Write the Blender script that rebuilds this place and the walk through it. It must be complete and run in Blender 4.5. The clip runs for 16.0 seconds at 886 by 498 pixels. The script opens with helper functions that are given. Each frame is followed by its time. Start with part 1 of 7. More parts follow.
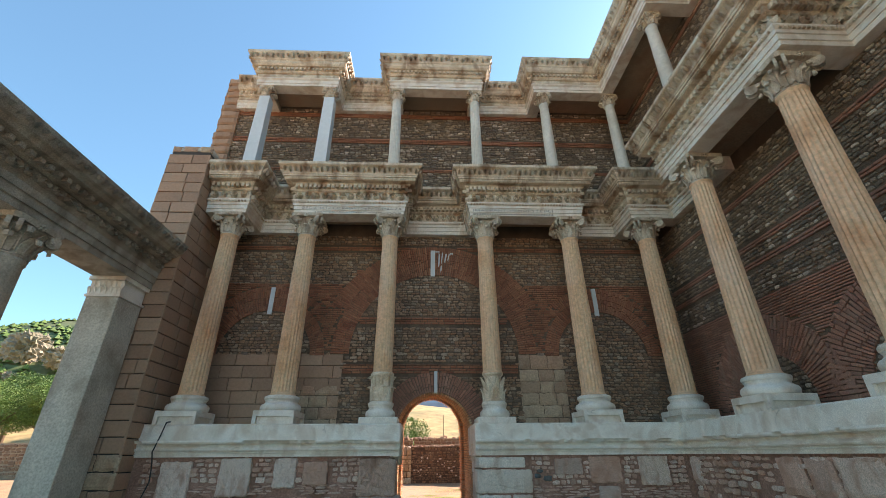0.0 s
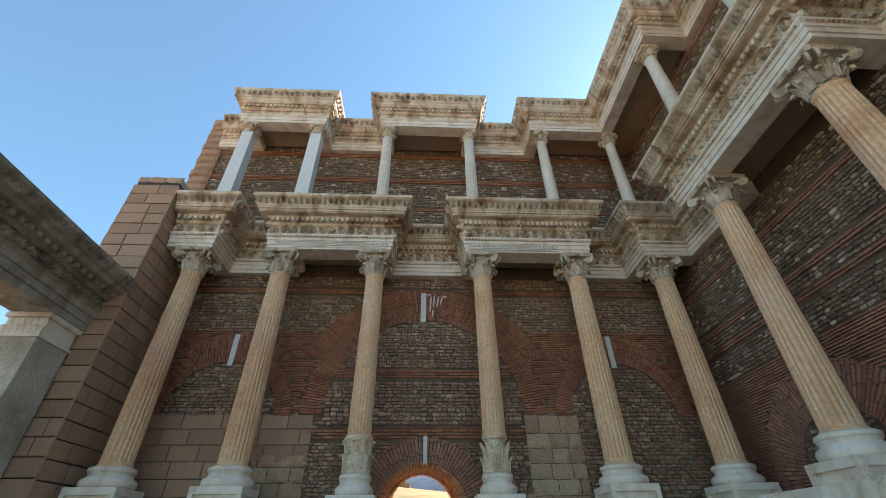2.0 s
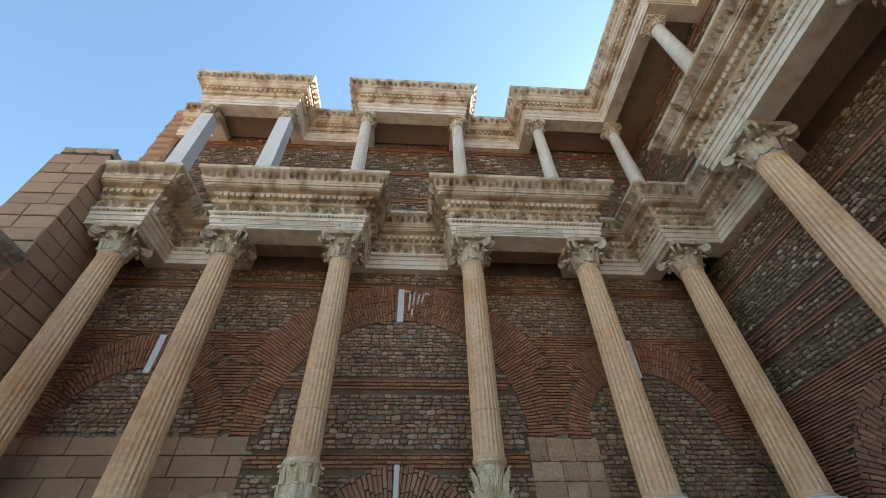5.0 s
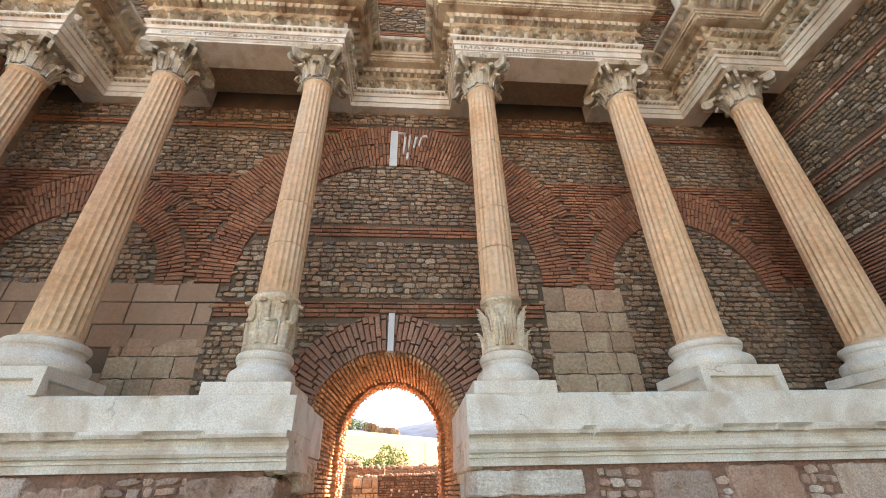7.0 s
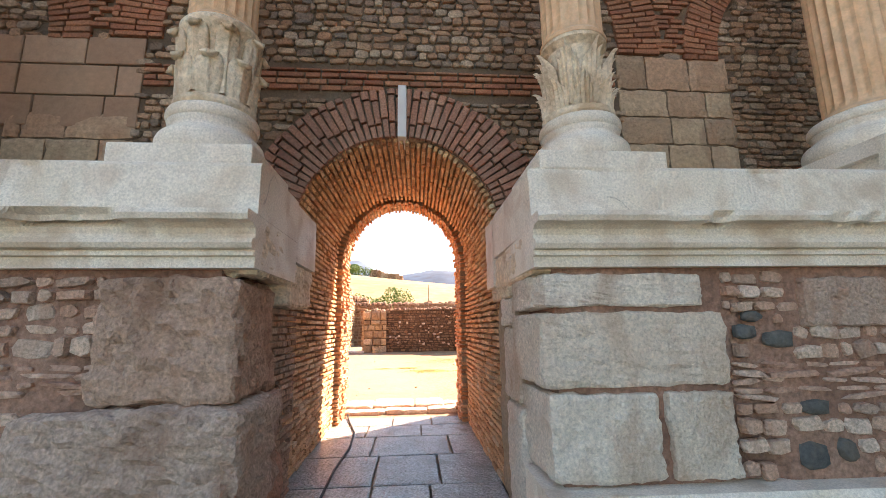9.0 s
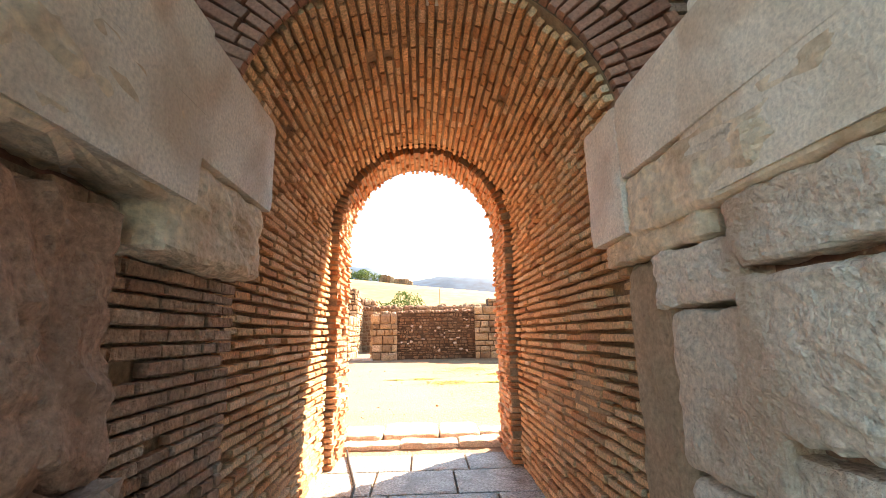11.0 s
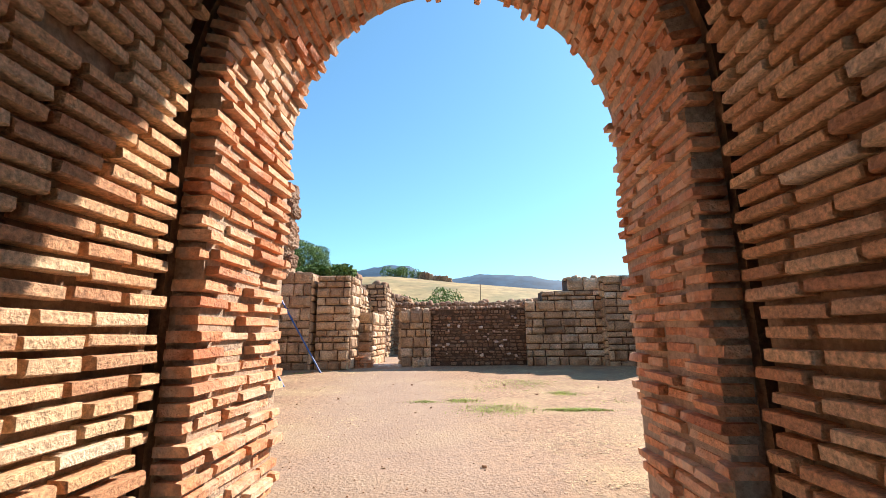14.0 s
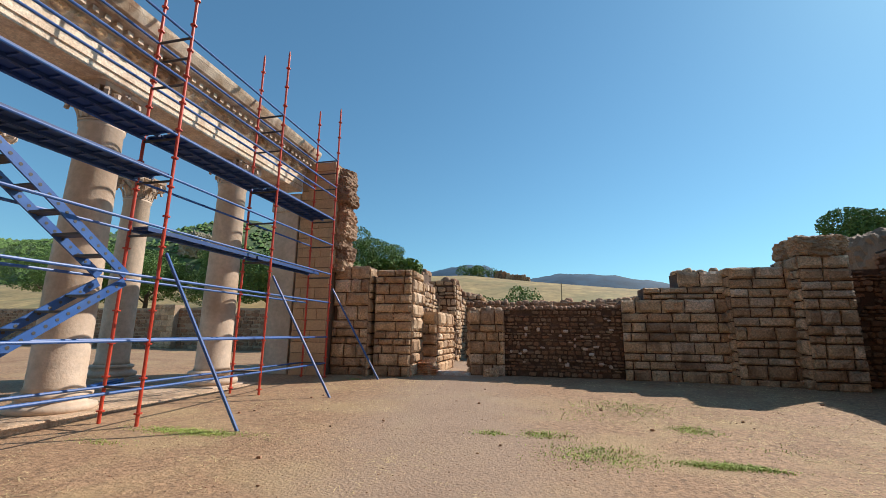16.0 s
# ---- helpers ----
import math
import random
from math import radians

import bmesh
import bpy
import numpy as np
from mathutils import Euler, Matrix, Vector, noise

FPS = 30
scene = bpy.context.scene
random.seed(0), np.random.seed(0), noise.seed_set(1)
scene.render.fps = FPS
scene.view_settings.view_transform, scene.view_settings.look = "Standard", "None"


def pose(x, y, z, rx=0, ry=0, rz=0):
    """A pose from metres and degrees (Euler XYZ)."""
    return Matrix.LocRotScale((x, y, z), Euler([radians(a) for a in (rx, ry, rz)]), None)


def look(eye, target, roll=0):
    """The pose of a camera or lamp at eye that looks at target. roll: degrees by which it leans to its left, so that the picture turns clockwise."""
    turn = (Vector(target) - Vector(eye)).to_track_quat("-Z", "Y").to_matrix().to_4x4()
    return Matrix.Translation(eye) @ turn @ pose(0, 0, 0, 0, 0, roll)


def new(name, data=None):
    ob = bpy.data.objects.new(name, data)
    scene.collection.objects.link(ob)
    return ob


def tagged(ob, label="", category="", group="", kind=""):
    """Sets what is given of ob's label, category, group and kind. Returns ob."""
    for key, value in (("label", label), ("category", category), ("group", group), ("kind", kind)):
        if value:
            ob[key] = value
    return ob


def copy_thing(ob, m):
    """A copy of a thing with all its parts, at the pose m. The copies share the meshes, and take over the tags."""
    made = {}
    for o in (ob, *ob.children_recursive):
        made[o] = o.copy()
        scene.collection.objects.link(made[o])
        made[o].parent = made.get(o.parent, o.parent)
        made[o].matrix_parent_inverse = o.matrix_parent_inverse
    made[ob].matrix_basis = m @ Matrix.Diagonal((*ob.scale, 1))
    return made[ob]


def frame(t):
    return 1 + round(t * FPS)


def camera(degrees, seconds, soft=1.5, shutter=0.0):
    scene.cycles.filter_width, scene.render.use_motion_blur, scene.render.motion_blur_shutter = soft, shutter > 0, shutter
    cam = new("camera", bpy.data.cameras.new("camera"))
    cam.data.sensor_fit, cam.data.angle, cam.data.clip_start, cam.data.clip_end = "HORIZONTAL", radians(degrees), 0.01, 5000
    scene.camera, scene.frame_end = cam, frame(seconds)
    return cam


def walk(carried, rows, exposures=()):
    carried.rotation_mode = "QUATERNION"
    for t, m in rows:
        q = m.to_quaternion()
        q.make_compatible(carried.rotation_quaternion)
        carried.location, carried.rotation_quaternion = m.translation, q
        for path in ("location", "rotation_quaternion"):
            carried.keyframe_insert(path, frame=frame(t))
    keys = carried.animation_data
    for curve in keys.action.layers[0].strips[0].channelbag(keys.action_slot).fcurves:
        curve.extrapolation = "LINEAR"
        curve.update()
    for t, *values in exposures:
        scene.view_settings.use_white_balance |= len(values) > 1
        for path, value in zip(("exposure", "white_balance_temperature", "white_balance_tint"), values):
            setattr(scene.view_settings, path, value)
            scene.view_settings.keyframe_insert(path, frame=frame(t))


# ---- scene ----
cam = camera(93.3, 16.0, soft=0.4)
METRES, EYE, TILT, LEAN, TURN = 15.5, 1.55, 0.0, 0.0, -2.3
ROWS = [
    (0.0, 0.0, 0.0, 0.0, 0.17, 26.19, 0.34),
    (0.5, 0.0041, 0.0258, 0.0006, 0.12, 26.87, 0.35),
    (1.0, 0.0034, 0.0533, 0.0, -0.02, 29.67, 0.44),
    (1.5, 0.0063, 0.081, -0.0004, -0.2, 32.4, 0.53),
    (2.0, 0.0059, 0.1076, -0.001, -0.38, 35.58, 0.64),
    (2.5, 0.0057, 0.1335, -0.0014, -0.52, 38.64, 0.75),
    (3.0, 0.0088, 0.1616, -0.0019, -0.65, 40.52, 0.87),
    (5.5, 0.0238, 0.3016, -0.004, -1.45, 42.54, 1.1),
    (6.0, 0.0238, 0.3334, -0.0076, -1.57, 40.96, 1.09),
    (6.5, 0.0231, 0.3651, -0.0111, -1.64, 35.39, 1.13),
    (7.0, 0.0209, 0.3959, -0.0142, -1.67, 30.04, 1.14),
    (7.5, 0.0171, 0.4257, -0.0165, -1.8, 24.43, 1.1),
    (8.0, 0.0135, 0.4575, -0.0199, -1.85, 18.83, 1.0),
    (8.5, 0.0072, 0.4889, -0.0235, -1.86, 13.71, 0.86),
    (9.0, 0.0031, 0.5204, -0.0253, -1.76, 10.56, 0.72),
    (11.5, -0.0169, 0.6883, -0.0309, 0.23, 11.55, 0.92),
    (12.0, -0.0163, 0.7222, -0.025, 1.2, 11.56, 0.92),
    (12.5, -0.0173, 0.7569, -0.0243, 2.37, 11.52, 0.84),
    (13.0, -0.0144, 0.7929, -0.0235, 3.53, 11.46, 0.81),
    (13.5, -0.0179, 0.8273, -0.0228, 4.43, 11.42, 0.7),
    (14.0, -0.0189, 0.8606, -0.0236, 4.94, 11.22, 0.58),
    (14.5, -0.0198, 0.8941, -0.0231, 5.2, 11.03, 0.54),
    (15.0, -0.0196, 0.9271, -0.0228, 5.44, 10.99, 0.48),
    (15.5, -0.0184, 0.9585, -0.0204, 7.57, 10.99, 0.3),
    (16.0, -0.0253, 0.9923, -0.0175, 15.4, 11.19, -0.63),
]
walk(cam, [(t, pose(0, 0, EYE, TILT, LEAN, TURN) @ pose(METRES * x, METRES * y, METRES * z, 90 + pitch, roll, yaw)) for t, x, y, z, yaw, pitch, roll in ROWS],
     exposures=[(0.0, 1.33, 7900, 22), (5.5, 1.66, 8500, 29), (7.0, 2.48, 9600, 38), (9.0, 2.13, 9500, 39), (11.5, 2.3, 9300, 24), (12.5, 2.1, 8000, 22), (13.0, 1.98, 7500, 23), (13.5, 1.45, 7000, 25), (14.0, 0.95, 6800, 17), (14.5, 0.62, 6700, 12), (15.0, 0.33, 6680, 11), (15.5, 0.2, 6650, 11), (16.0, 0.08, 6700, 12)])

# ---- world and sun ----
SUN_AZ, SUN_EL = math.atan2(0.77, 0.64), radians(40)
world = bpy.data.worlds.new("sky")
scene.world = world
world.use_nodes = True
wn = world.node_tree.nodes
sky = wn.new("ShaderNodeTexSky")
sky.sky_type = "NISHITA"
sky.sun_disc = False
sky.sun_elevation, sky.sun_rotation = SUN_EL, SUN_AZ
sky.air_density, sky.dust_density, sky.ozone_density = 1.0, 0.3, 0.2
wn["Background"].inputs["Strength"].default_value = 0.14
air = wn.new("ShaderNodeMix")
air.data_type, air.blend_type = "RGBA", "MULTIPLY"
air.inputs[0].default_value = 1.0
air.inputs[7].default_value = (0.54, 1.0, 1.2, 1.0)
haze = wn.new("ShaderNodeGamma")
haze.inputs[1].default_value = 0.84
world.node_tree.links.new(sky.outputs[0], haze.inputs[0])
world.node_tree.links.new(haze.outputs[0], air.inputs[6])
world.node_tree.links.new(air.outputs[2], wn["Background"].inputs[0])
sun_data = bpy.data.lights.new("sun", "SUN")
sun_data.energy, sun_data.angle, sun_data.color = 5.0, radians(0.53), (1.0, 0.95, 0.87)
sun = new("sun", sun_data)
sun_way = Vector((math.sin(SUN_AZ) * math.cos(SUN_EL), math.cos(SUN_AZ) * math.cos(SUN_EL), math.sin(SUN_EL)))
sun.matrix_world = look(sun_way * 60, (0, 0, 0))

# ---- materials ----
def lin(c):
    return (*c, 1.0) if len(c) == 3 else c


def material(name, colours, grain=30.0, stain=1.5, stain_colour=None, stain_amount=0.35, rough=0.85, bump=0.3, bump_scale=None, pieces=True, metallic=0.0, grain_amount=0.35, detail=6.0, pits=0.0, cracks=0.0, streak=0.55):
    """Weathered mineral surface: piece-to-piece colour, grain, stains and relief, all at world size."""
    m = bpy.data.materials.new(name)
    m.use_nodes = True
    n, l = m.node_tree.nodes, m.node_tree.links
    bsdf = n["Principled BSDF"]
    geo = n.new("ShaderNodeNewGeometry")
    pos = geo.outputs["Position"]
    ramp = n.new("ShaderNodeValToRGB")
    ramp.color_ramp.interpolation = "LINEAR"
    els = ramp.color_ramp.elements
    while len(els) < len(colours):
        els.new(0.5)
    for i, c in enumerate(colours):
        els[i].position = i / max(1, len(colours) - 1)
        els[i].color = lin(c)
    big = n.new("ShaderNodeTexNoise")
    big.inputs["Scale"].default_value, big.inputs["Detail"].default_value = stain, 5.0
    l.new(pos, big.inputs["Vector"])
    if pieces:
        info = n.new("ShaderNodeObjectInfo")
        add = n.new("ShaderNodeMath")
        add.operation = "ADD"
        l.new(info.outputs["Random"], add.inputs[0])
        l.new(geo.outputs["Random Per Island"], add.inputs[1])
        fr = n.new("ShaderNodeMath")
        fr.operation = "FRACT"
        l.new(add.outputs[0], fr.inputs[0])
        l.new(fr.outputs[0], ramp.inputs[0])
    else:
        spread = n.new("ShaderNodeMapRange")
        spread.inputs[1].default_value, spread.inputs[2].default_value = 0.3, 0.7
        l.new(big.outputs["Fac"], spread.inputs[0])
        l.new(spread.outputs[0], ramp.inputs[0])
    fine = n.new("ShaderNodeTexNoise")
    fine.inputs["Scale"].default_value, fine.inputs["Detail"].default_value = grain, detail
    fine.inputs["Roughness"].default_value = 0.65
    l.new(pos, fine.inputs["Vector"])
    val = n.new("ShaderNodeMapRange")
    val.inputs[1].default_value, val.inputs[2].default_value = 0.3, 0.7
    val.inputs[3].default_value, val.inputs[4].default_value = 1.0 - grain_amount, 1.0 + grain_amount
    l.new(fine.outputs["Fac"], val.inputs[0])
    mul = n.new("ShaderNodeMix")
    mul.data_type, mul.blend_type = "RGBA", "MULTIPLY"
    mul.inputs[0].default_value = 1.0
    l.new(ramp.outputs[0], mul.inputs[6])
    l.new(val.outputs[0], mul.inputs[7])
    last = mul.outputs[2]
    if stain_colour:
        sn = n.new("ShaderNodeTexNoise")
        sn.inputs["Scale"].default_value, sn.inputs["Detail"].default_value, sn.inputs["Distortion"].default_value = stain * 1.7, 8.0, 0.6
        mp = n.new("ShaderNodeMapping")
        mp.inputs["Location"].default_value = (3.1, 7.7, 1.3)
        mp.inputs["Scale"].default_value = (1.0, 1.0, streak)
        l.new(pos, mp.inputs["Vector"])
        l.new(mp.outputs[0], sn.inputs["Vector"])
        st = n.new("ShaderNodeMapRange")
        st.inputs[1].default_value, st.inputs[2].default_value, st.inputs[4].default_value = 0.48, 0.68, stain_amount
        l.new(sn.outputs["Fac"], st.inputs[0])
        mix = n.new("ShaderNodeMix")
        mix.data_type = "RGBA"
        l.new(st.outputs[0], mix.inputs[0])
        l.new(last, mix.inputs[6])
        mix.inputs[7].default_value = lin(stain_colour)
        last = mix.outputs[2]
    if cracks:
        wob = n.new("ShaderNodeTexNoise")
        wob.inputs["Scale"].default_value, wob.inputs["Detail"].default_value = 3.0, 5.0
        l.new(pos, wob.inputs["Vector"])
        bent = n.new("ShaderNodeVectorMath")
        bent.operation = "MULTIPLY_ADD"
        bent.inputs[1].default_value = (0.35, 0.35, 0.35)
        l.new(wob.outputs["Color"], bent.inputs[0])
        l.new(pos, bent.inputs[2])
        cell = n.new("ShaderNodeTexVoronoi")
        cell.feature = "DISTANCE_TO_EDGE"
        cell.inputs["Scale"].default_value = cracks
        l.new(bent.outputs[0], cell.inputs["Vector"])
        line = n.new("ShaderNodeMapRange")
        line.inputs[1].default_value, line.inputs[2].default_value = 0.0015, 0.007
        line.inputs[3].default_value, line.inputs[4].default_value = 1.0, 0.0
        l.new(cell.outputs["Distance"], line.inputs[0])
        where = n.new("ShaderNodeMapRange")
        where.inputs[1].default_value, where.inputs[2].default_value, where.inputs[4].default_value = 0.59, 0.66, 0.45
        l.new(big.outputs["Fac"], where.inputs[0])
        both = n.new("ShaderNodeMath")
        both.operation = "MULTIPLY"
        l.new(line.outputs[0], both.inputs[0])
        l.new(where.outputs[0], both.inputs[1])
        split = n.new("ShaderNodeMix")
        split.data_type = "RGBA"
        l.new(both.outputs[0], split.inputs[0])
        l.new(last, split.inputs[6])
        split.inputs[7].default_value = (0.12, 0.07, 0.045, 1.0)
        last = split.outputs[2]
    l.new(last, bsdf.inputs["Base Color"])
    bsdf.inputs["Roughness"].default_value = rough
    bsdf.inputs["Metallic"].default_value = metallic
    if bump:
        bp = n.new("ShaderNodeBump")
        bp.inputs["Strength"].default_value, bp.inputs["Distance"].default_value = bump, 0.02
        src = fine.outputs["Fac"]
        if bump_scale:
            bn = n.new("ShaderNodeTexNoise")
            bn.inputs["Scale"].default_value, bn.inputs["Detail"].default_value = bump_scale, 8.0
            l.new(pos, bn.inputs["Vector"])
            src = bn.outputs["Fac"]
        if pits:
            vo = n.new("ShaderNodeTexVoronoi")
            vo.inputs["Scale"].default_value = pits
            l.new(pos, vo.inputs["Vector"])
            mm = n.new("ShaderNodeMath")
            mm.operation = "MULTIPLY"
            l.new(vo.outputs["Distance"], mm.inputs[0])
            l.new(src, mm.inputs[1])
            src = mm.outputs[0]
        l.new(src, bp.inputs["Height"])
        l.new(bp.outputs[0], bsdf.inputs["Normal"])
    return m


M = {}
M["brick"] = material("red_brick", [(0.316, 0.105, 0.058), (0.436, 0.160, 0.082), (0.371, 0.135, 0.072), (0.480, 0.200, 0.106), (0.262, 0.090, 0.048)], 45, 1.2, (0.20, 0.10, 0.06), 0.4, bump=0.6, grain_amount=0.42)
M["brick_vault"] = material("orange_brick", [(0.62, 0.33, 0.165), (0.76, 0.465, 0.25), (0.69, 0.385, 0.20), (0.80, 0.54, 0.315), (0.50, 0.235, 0.115), (0.70, 0.365, 0.175), (0.77, 0.58, 0.39)], 60, 1.6, (0.55, 0.35, 0.205), 0.4, bump=0.9, grain_amount=0.48)
M["brick_dark"] = material("dark_arch_brick", [(0.305, 0.135, 0.091), (0.414, 0.180, 0.115), (0.360, 0.155, 0.101), (0.491, 0.225, 0.144)], 45, 2.0, (0.42, 0.29, 0.21), 0.3, bump=0.6, grain_amount=0.4)
M["rubble"] = material("fieldstone", [(0.327, 0.175, 0.101), (0.436, 0.255, 0.154), (0.392, 0.195, 0.110), (0.196, 0.130, 0.091), (0.469, 0.285, 0.178), (0.349, 0.190, 0.113), (0.523, 0.370, 0.254), (0.240, 0.170, 0.130), (0.294, 0.155, 0.091)], 40, 0.7, (0.24, 0.135, 0.08), 0.5, bump=0.9, grain_amount=0.5)
M["slate"] = material("thin_dark_fieldstone", [(0.232, 0.157, 0.107), (0.366, 0.252, 0.171), (0.159, 0.118, 0.091), (0.464, 0.319, 0.209), (0.293, 0.185, 0.112), (0.195, 0.140, 0.107), (0.756, 0.594, 0.449)], 40, 0.8, (0.16, 0.09, 0.05), 0.45, bump=0.9, grain_amount=0.5)
M["mortar"] = material("old_mortar", [(0.115, 0.07, 0.043), (0.205, 0.13, 0.082)], 40, 1.2, (0.065, 0.04, 0.025), 0.45, pieces=False, bump=0.9)
M["mortar_lining"] = material("lining_mortar", [(0.28, 0.175, 0.105), (0.46, 0.32, 0.205)], 40, 1.6, (0.17, 0.10, 0.06), 0.5, pieces=False, bump=0.9)
M["mortar_pale"] = material("pale_mortar", [(0.38, 0.26, 0.17), (0.48, 0.345, 0.235)], 40, 1.2, (0.29, 0.18, 0.115), 0.4, pieces=False, bump=0.8)
M["mortar_pink"] = material("pink_mortar", [(0.30, 0.135, 0.09), (0.43, 0.225, 0.16)], 25, 1.6, (0.22, 0.10, 0.065), 0.6, pieces=False, bump=1.0, bump_scale=30, grain_amount=0.45)
M["podium_stone"] = material("podium_stone", [(0.589, 0.340, 0.245), (0.741, 0.530, 0.413), (0.512, 0.255, 0.173), (0.654, 0.390, 0.288), (0.414, 0.255, 0.192), (0.807, 0.610, 0.499)], 50, 2.6, (0.48, 0.22, 0.135), 0.7, bump=1.0, bump_scale=60, grain_amount=0.36)
M["grey_block"] = material("grey_marble_block", [(0.686, 0.540, 0.432), (0.832, 0.710, 0.605), (0.728, 0.560, 0.442)], 45, 1.5, (0.52, 0.29, 0.18), 0.65, bump=1.0, bump_scale=70, grain_amount=0.3, cracks=1.6)
M["stained_block"] = material("rust_stained_marble", [(0.66, 0.53, 0.45), (0.480, 0.310, 0.240), (0.654, 0.480, 0.394), (0.512, 0.300, 0.216)], 40, 1.3, (0.30, 0.135, 0.08), 0.75, bump=1.0, bump_scale=55, grain_amount=0.38, cracks=1.5)
M["dark_stone"] = material("dark_greenish_stone", [(0.07, 0.075, 0.075), (0.13, 0.13, 0.12), (0.10, 0.095, 0.085)], 24, 4.0, (0.25, 0.18, 0.13), 0.4, bump=0.7, grain_amount=0.4)
M["marble"] = material("white_marble", [(0.728, 0.600, 0.470), (0.860, 0.755, 0.643), (0.790, 0.655, 0.523)], 70, 1.7, (0.52, 0.31, 0.18), 0.5, rough=0.55, pieces=False, bump=0.45, bump_scale=70, grain_amount=0.24, cracks=0.8, streak=0.8)
M["carved"] = material("carved_marble", [(0.582, 0.420, 0.274), (0.780, 0.635, 0.480), (0.489, 0.320, 0.182)], 55, 1.5, (0.25, 0.11, 0.045), 0.85, rough=0.7, pieces=False, bump=0.8, bump_scale=45, grain_amount=0.42, streak=0.5)
M["capital"] = material("weathered_capital_marble", [(0.520, 0.400, 0.288), (0.707, 0.585, 0.451), (0.478, 0.340, 0.230)], 50, 2.2, (0.27, 0.15, 0.085), 0.75, rough=0.7, pieces=False, bump=0.7, bump_scale=50, grain_amount=0.35)
M["new_marble"] = material("restored_grey_marble", [(0.66, 0.645, 0.61), (0.73, 0.715, 0.68)], 8, 0.7, (0.58, 0.53, 0.46), 0.3, rough=0.5, pieces=False, bump=0.1, grain_amount=0.05)
M["shaft"] = material("honey_marble_shaft", [(0.73, 0.385, 0.20), (0.81, 0.48, 0.275), (0.65, 0.305, 0.145)], 14, 0.8, (0.72, 0.55, 0.42), 0.3, rough=0.6, pieces=False, bump=0.3, bump_scale=40, grain_amount=0.22, streak=0.35)
M["buff"] = material("buff_marble", [(0.52, 0.385, 0.28), (0.62, 0.48, 0.365), (0.48, 0.345, 0.24)], 9, 0.8, (0.40, 0.28, 0.20), 0.45, rough=0.65, pieces=False, bump=0.3, bump_scale=25, grain_amount=0.15)
# blue steel again, darkened to paint in the shade under the decks
M["shaded_deck_steel"] = material("shade_darkened_blue_steel", [(0.02, 0.06, 0.19), (0.03, 0.08, 0.24)], 12, 2, (0.06, 0.08, 0.13), 0.4, rough=0.5, pieces=False, bump=0, grain_amount=0.15)
M["upper_shaft"] = material("pale_marble_shaft", [(0.666, 0.570, 0.461), (0.770, 0.680, 0.566)], 10, 1.0, (0.52, 0.40, 0.28), 0.4, rough=0.6, pieces=False, bump=0.2, bump_scale=25, grain_amount=0.12)
M["pier_block"] = material("pink_tan_block", [(0.398, 0.222, 0.138), (0.464, 0.270, 0.171), (0.361, 0.200, 0.126), (0.502, 0.300, 0.196)], 20, 0.8, (0.34, 0.20, 0.13), 0.35, bump=0.3, bump_scale=60, grain_amount=0.13)
M["patch_block"] = material("weathered_tan_block", [(0.437, 0.285, 0.178), (0.520, 0.360, 0.235), (0.489, 0.270, 0.168), (0.385, 0.255, 0.163)], 24, 2.0, (0.36, 0.18, 0.105), 0.5, bump=0.7, bump_scale=40, grain_amount=0.3)
M["course_pink"] = material("thin_pink_stone", [(0.600, 0.360, 0.269), (0.512, 0.270, 0.192), (0.676, 0.450, 0.355), (0.545, 0.310, 0.230)], 30, 3.0, (0.42, 0.20, 0.14), 0.6, bump=1.0, bump_scale=50, grain_amount=0.35)
M["mortar_red"] = material("red_earth_mortar", [(0.11, 0.062, 0.04), (0.19, 0.11, 0.07)], 30, 1.4, (0.075, 0.045, 0.03), 0.5, pieces=False, bump=1.0, grain_amount=0.4)
M["brick_exit"] = material("red_orange_brick", [(0.54, 0.205, 0.09), (0.64, 0.285, 0.13), (0.58, 0.235, 0.10), (0.69, 0.38, 0.21), (0.44, 0.15, 0.064), (0.64, 0.315, 0.16)], 34, 2.6, (0.76, 0.60, 0.43), 0.55, bump=0.7, bump_scale=60, grain_amount=0.36)
M["brick_old"] = material("eroded_brown_brick", [(0.40, 0.235, 0.155), (0.48, 0.30, 0.205), (0.34, 0.19, 0.125), (0.52, 0.36, 0.26), (0.30, 0.17, 0.11)], 40, 2.4, (0.26, 0.15, 0.095), 0.6, bump=1.0, bump_scale=45, grain_amount=0.45)
M["cream_marble"] = material("cream_marble", [(0.728, 0.540, 0.370), (0.832, 0.675, 0.509), (0.686, 0.480, 0.307)], 28, 1.8, (0.46, 0.27, 0.15), 0.65, rough=0.65, pieces=False, bump=0.9, bump_scale=30, grain_amount=0.3)
M["tan_block"] = material("orange_tan_block", [(0.52, 0.33, 0.19), (0.58, 0.38, 0.225), (0.48, 0.295, 0.165), (0.62, 0.42, 0.26)], 20, 0.8, (0.36, 0.22, 0.13), 0.4, bump=0.4, bump_scale=40, grain_amount=0.16)
M["gallery_stone"] = material("weathered_grey_carving", [(0.33, 0.265, 0.20), (0.44, 0.365, 0.285), (0.27, 0.21, 0.155)], 45, 1.3, (0.15, 0.10, 0.065), 0.65, pieces=False, bump=0.7, bump_scale=40, grain_amount=0.38)
M["joint"] = material("dark_joint", [(0.045, 0.033, 0.027), (0.075, 0.055, 0.043)], 30, 1.0, pieces=False, bump=0.3)
M["grey_stone"] = material("grey_plaster_stone", [(0.44, 0.36, 0.275), (0.56, 0.475, 0.375), (0.36, 0.28, 0.205)], 22, 0.9, (0.24, 0.16, 0.10), 0.5, pieces=False, bump=0.5, bump_scale=35, grain_amount=0.28)
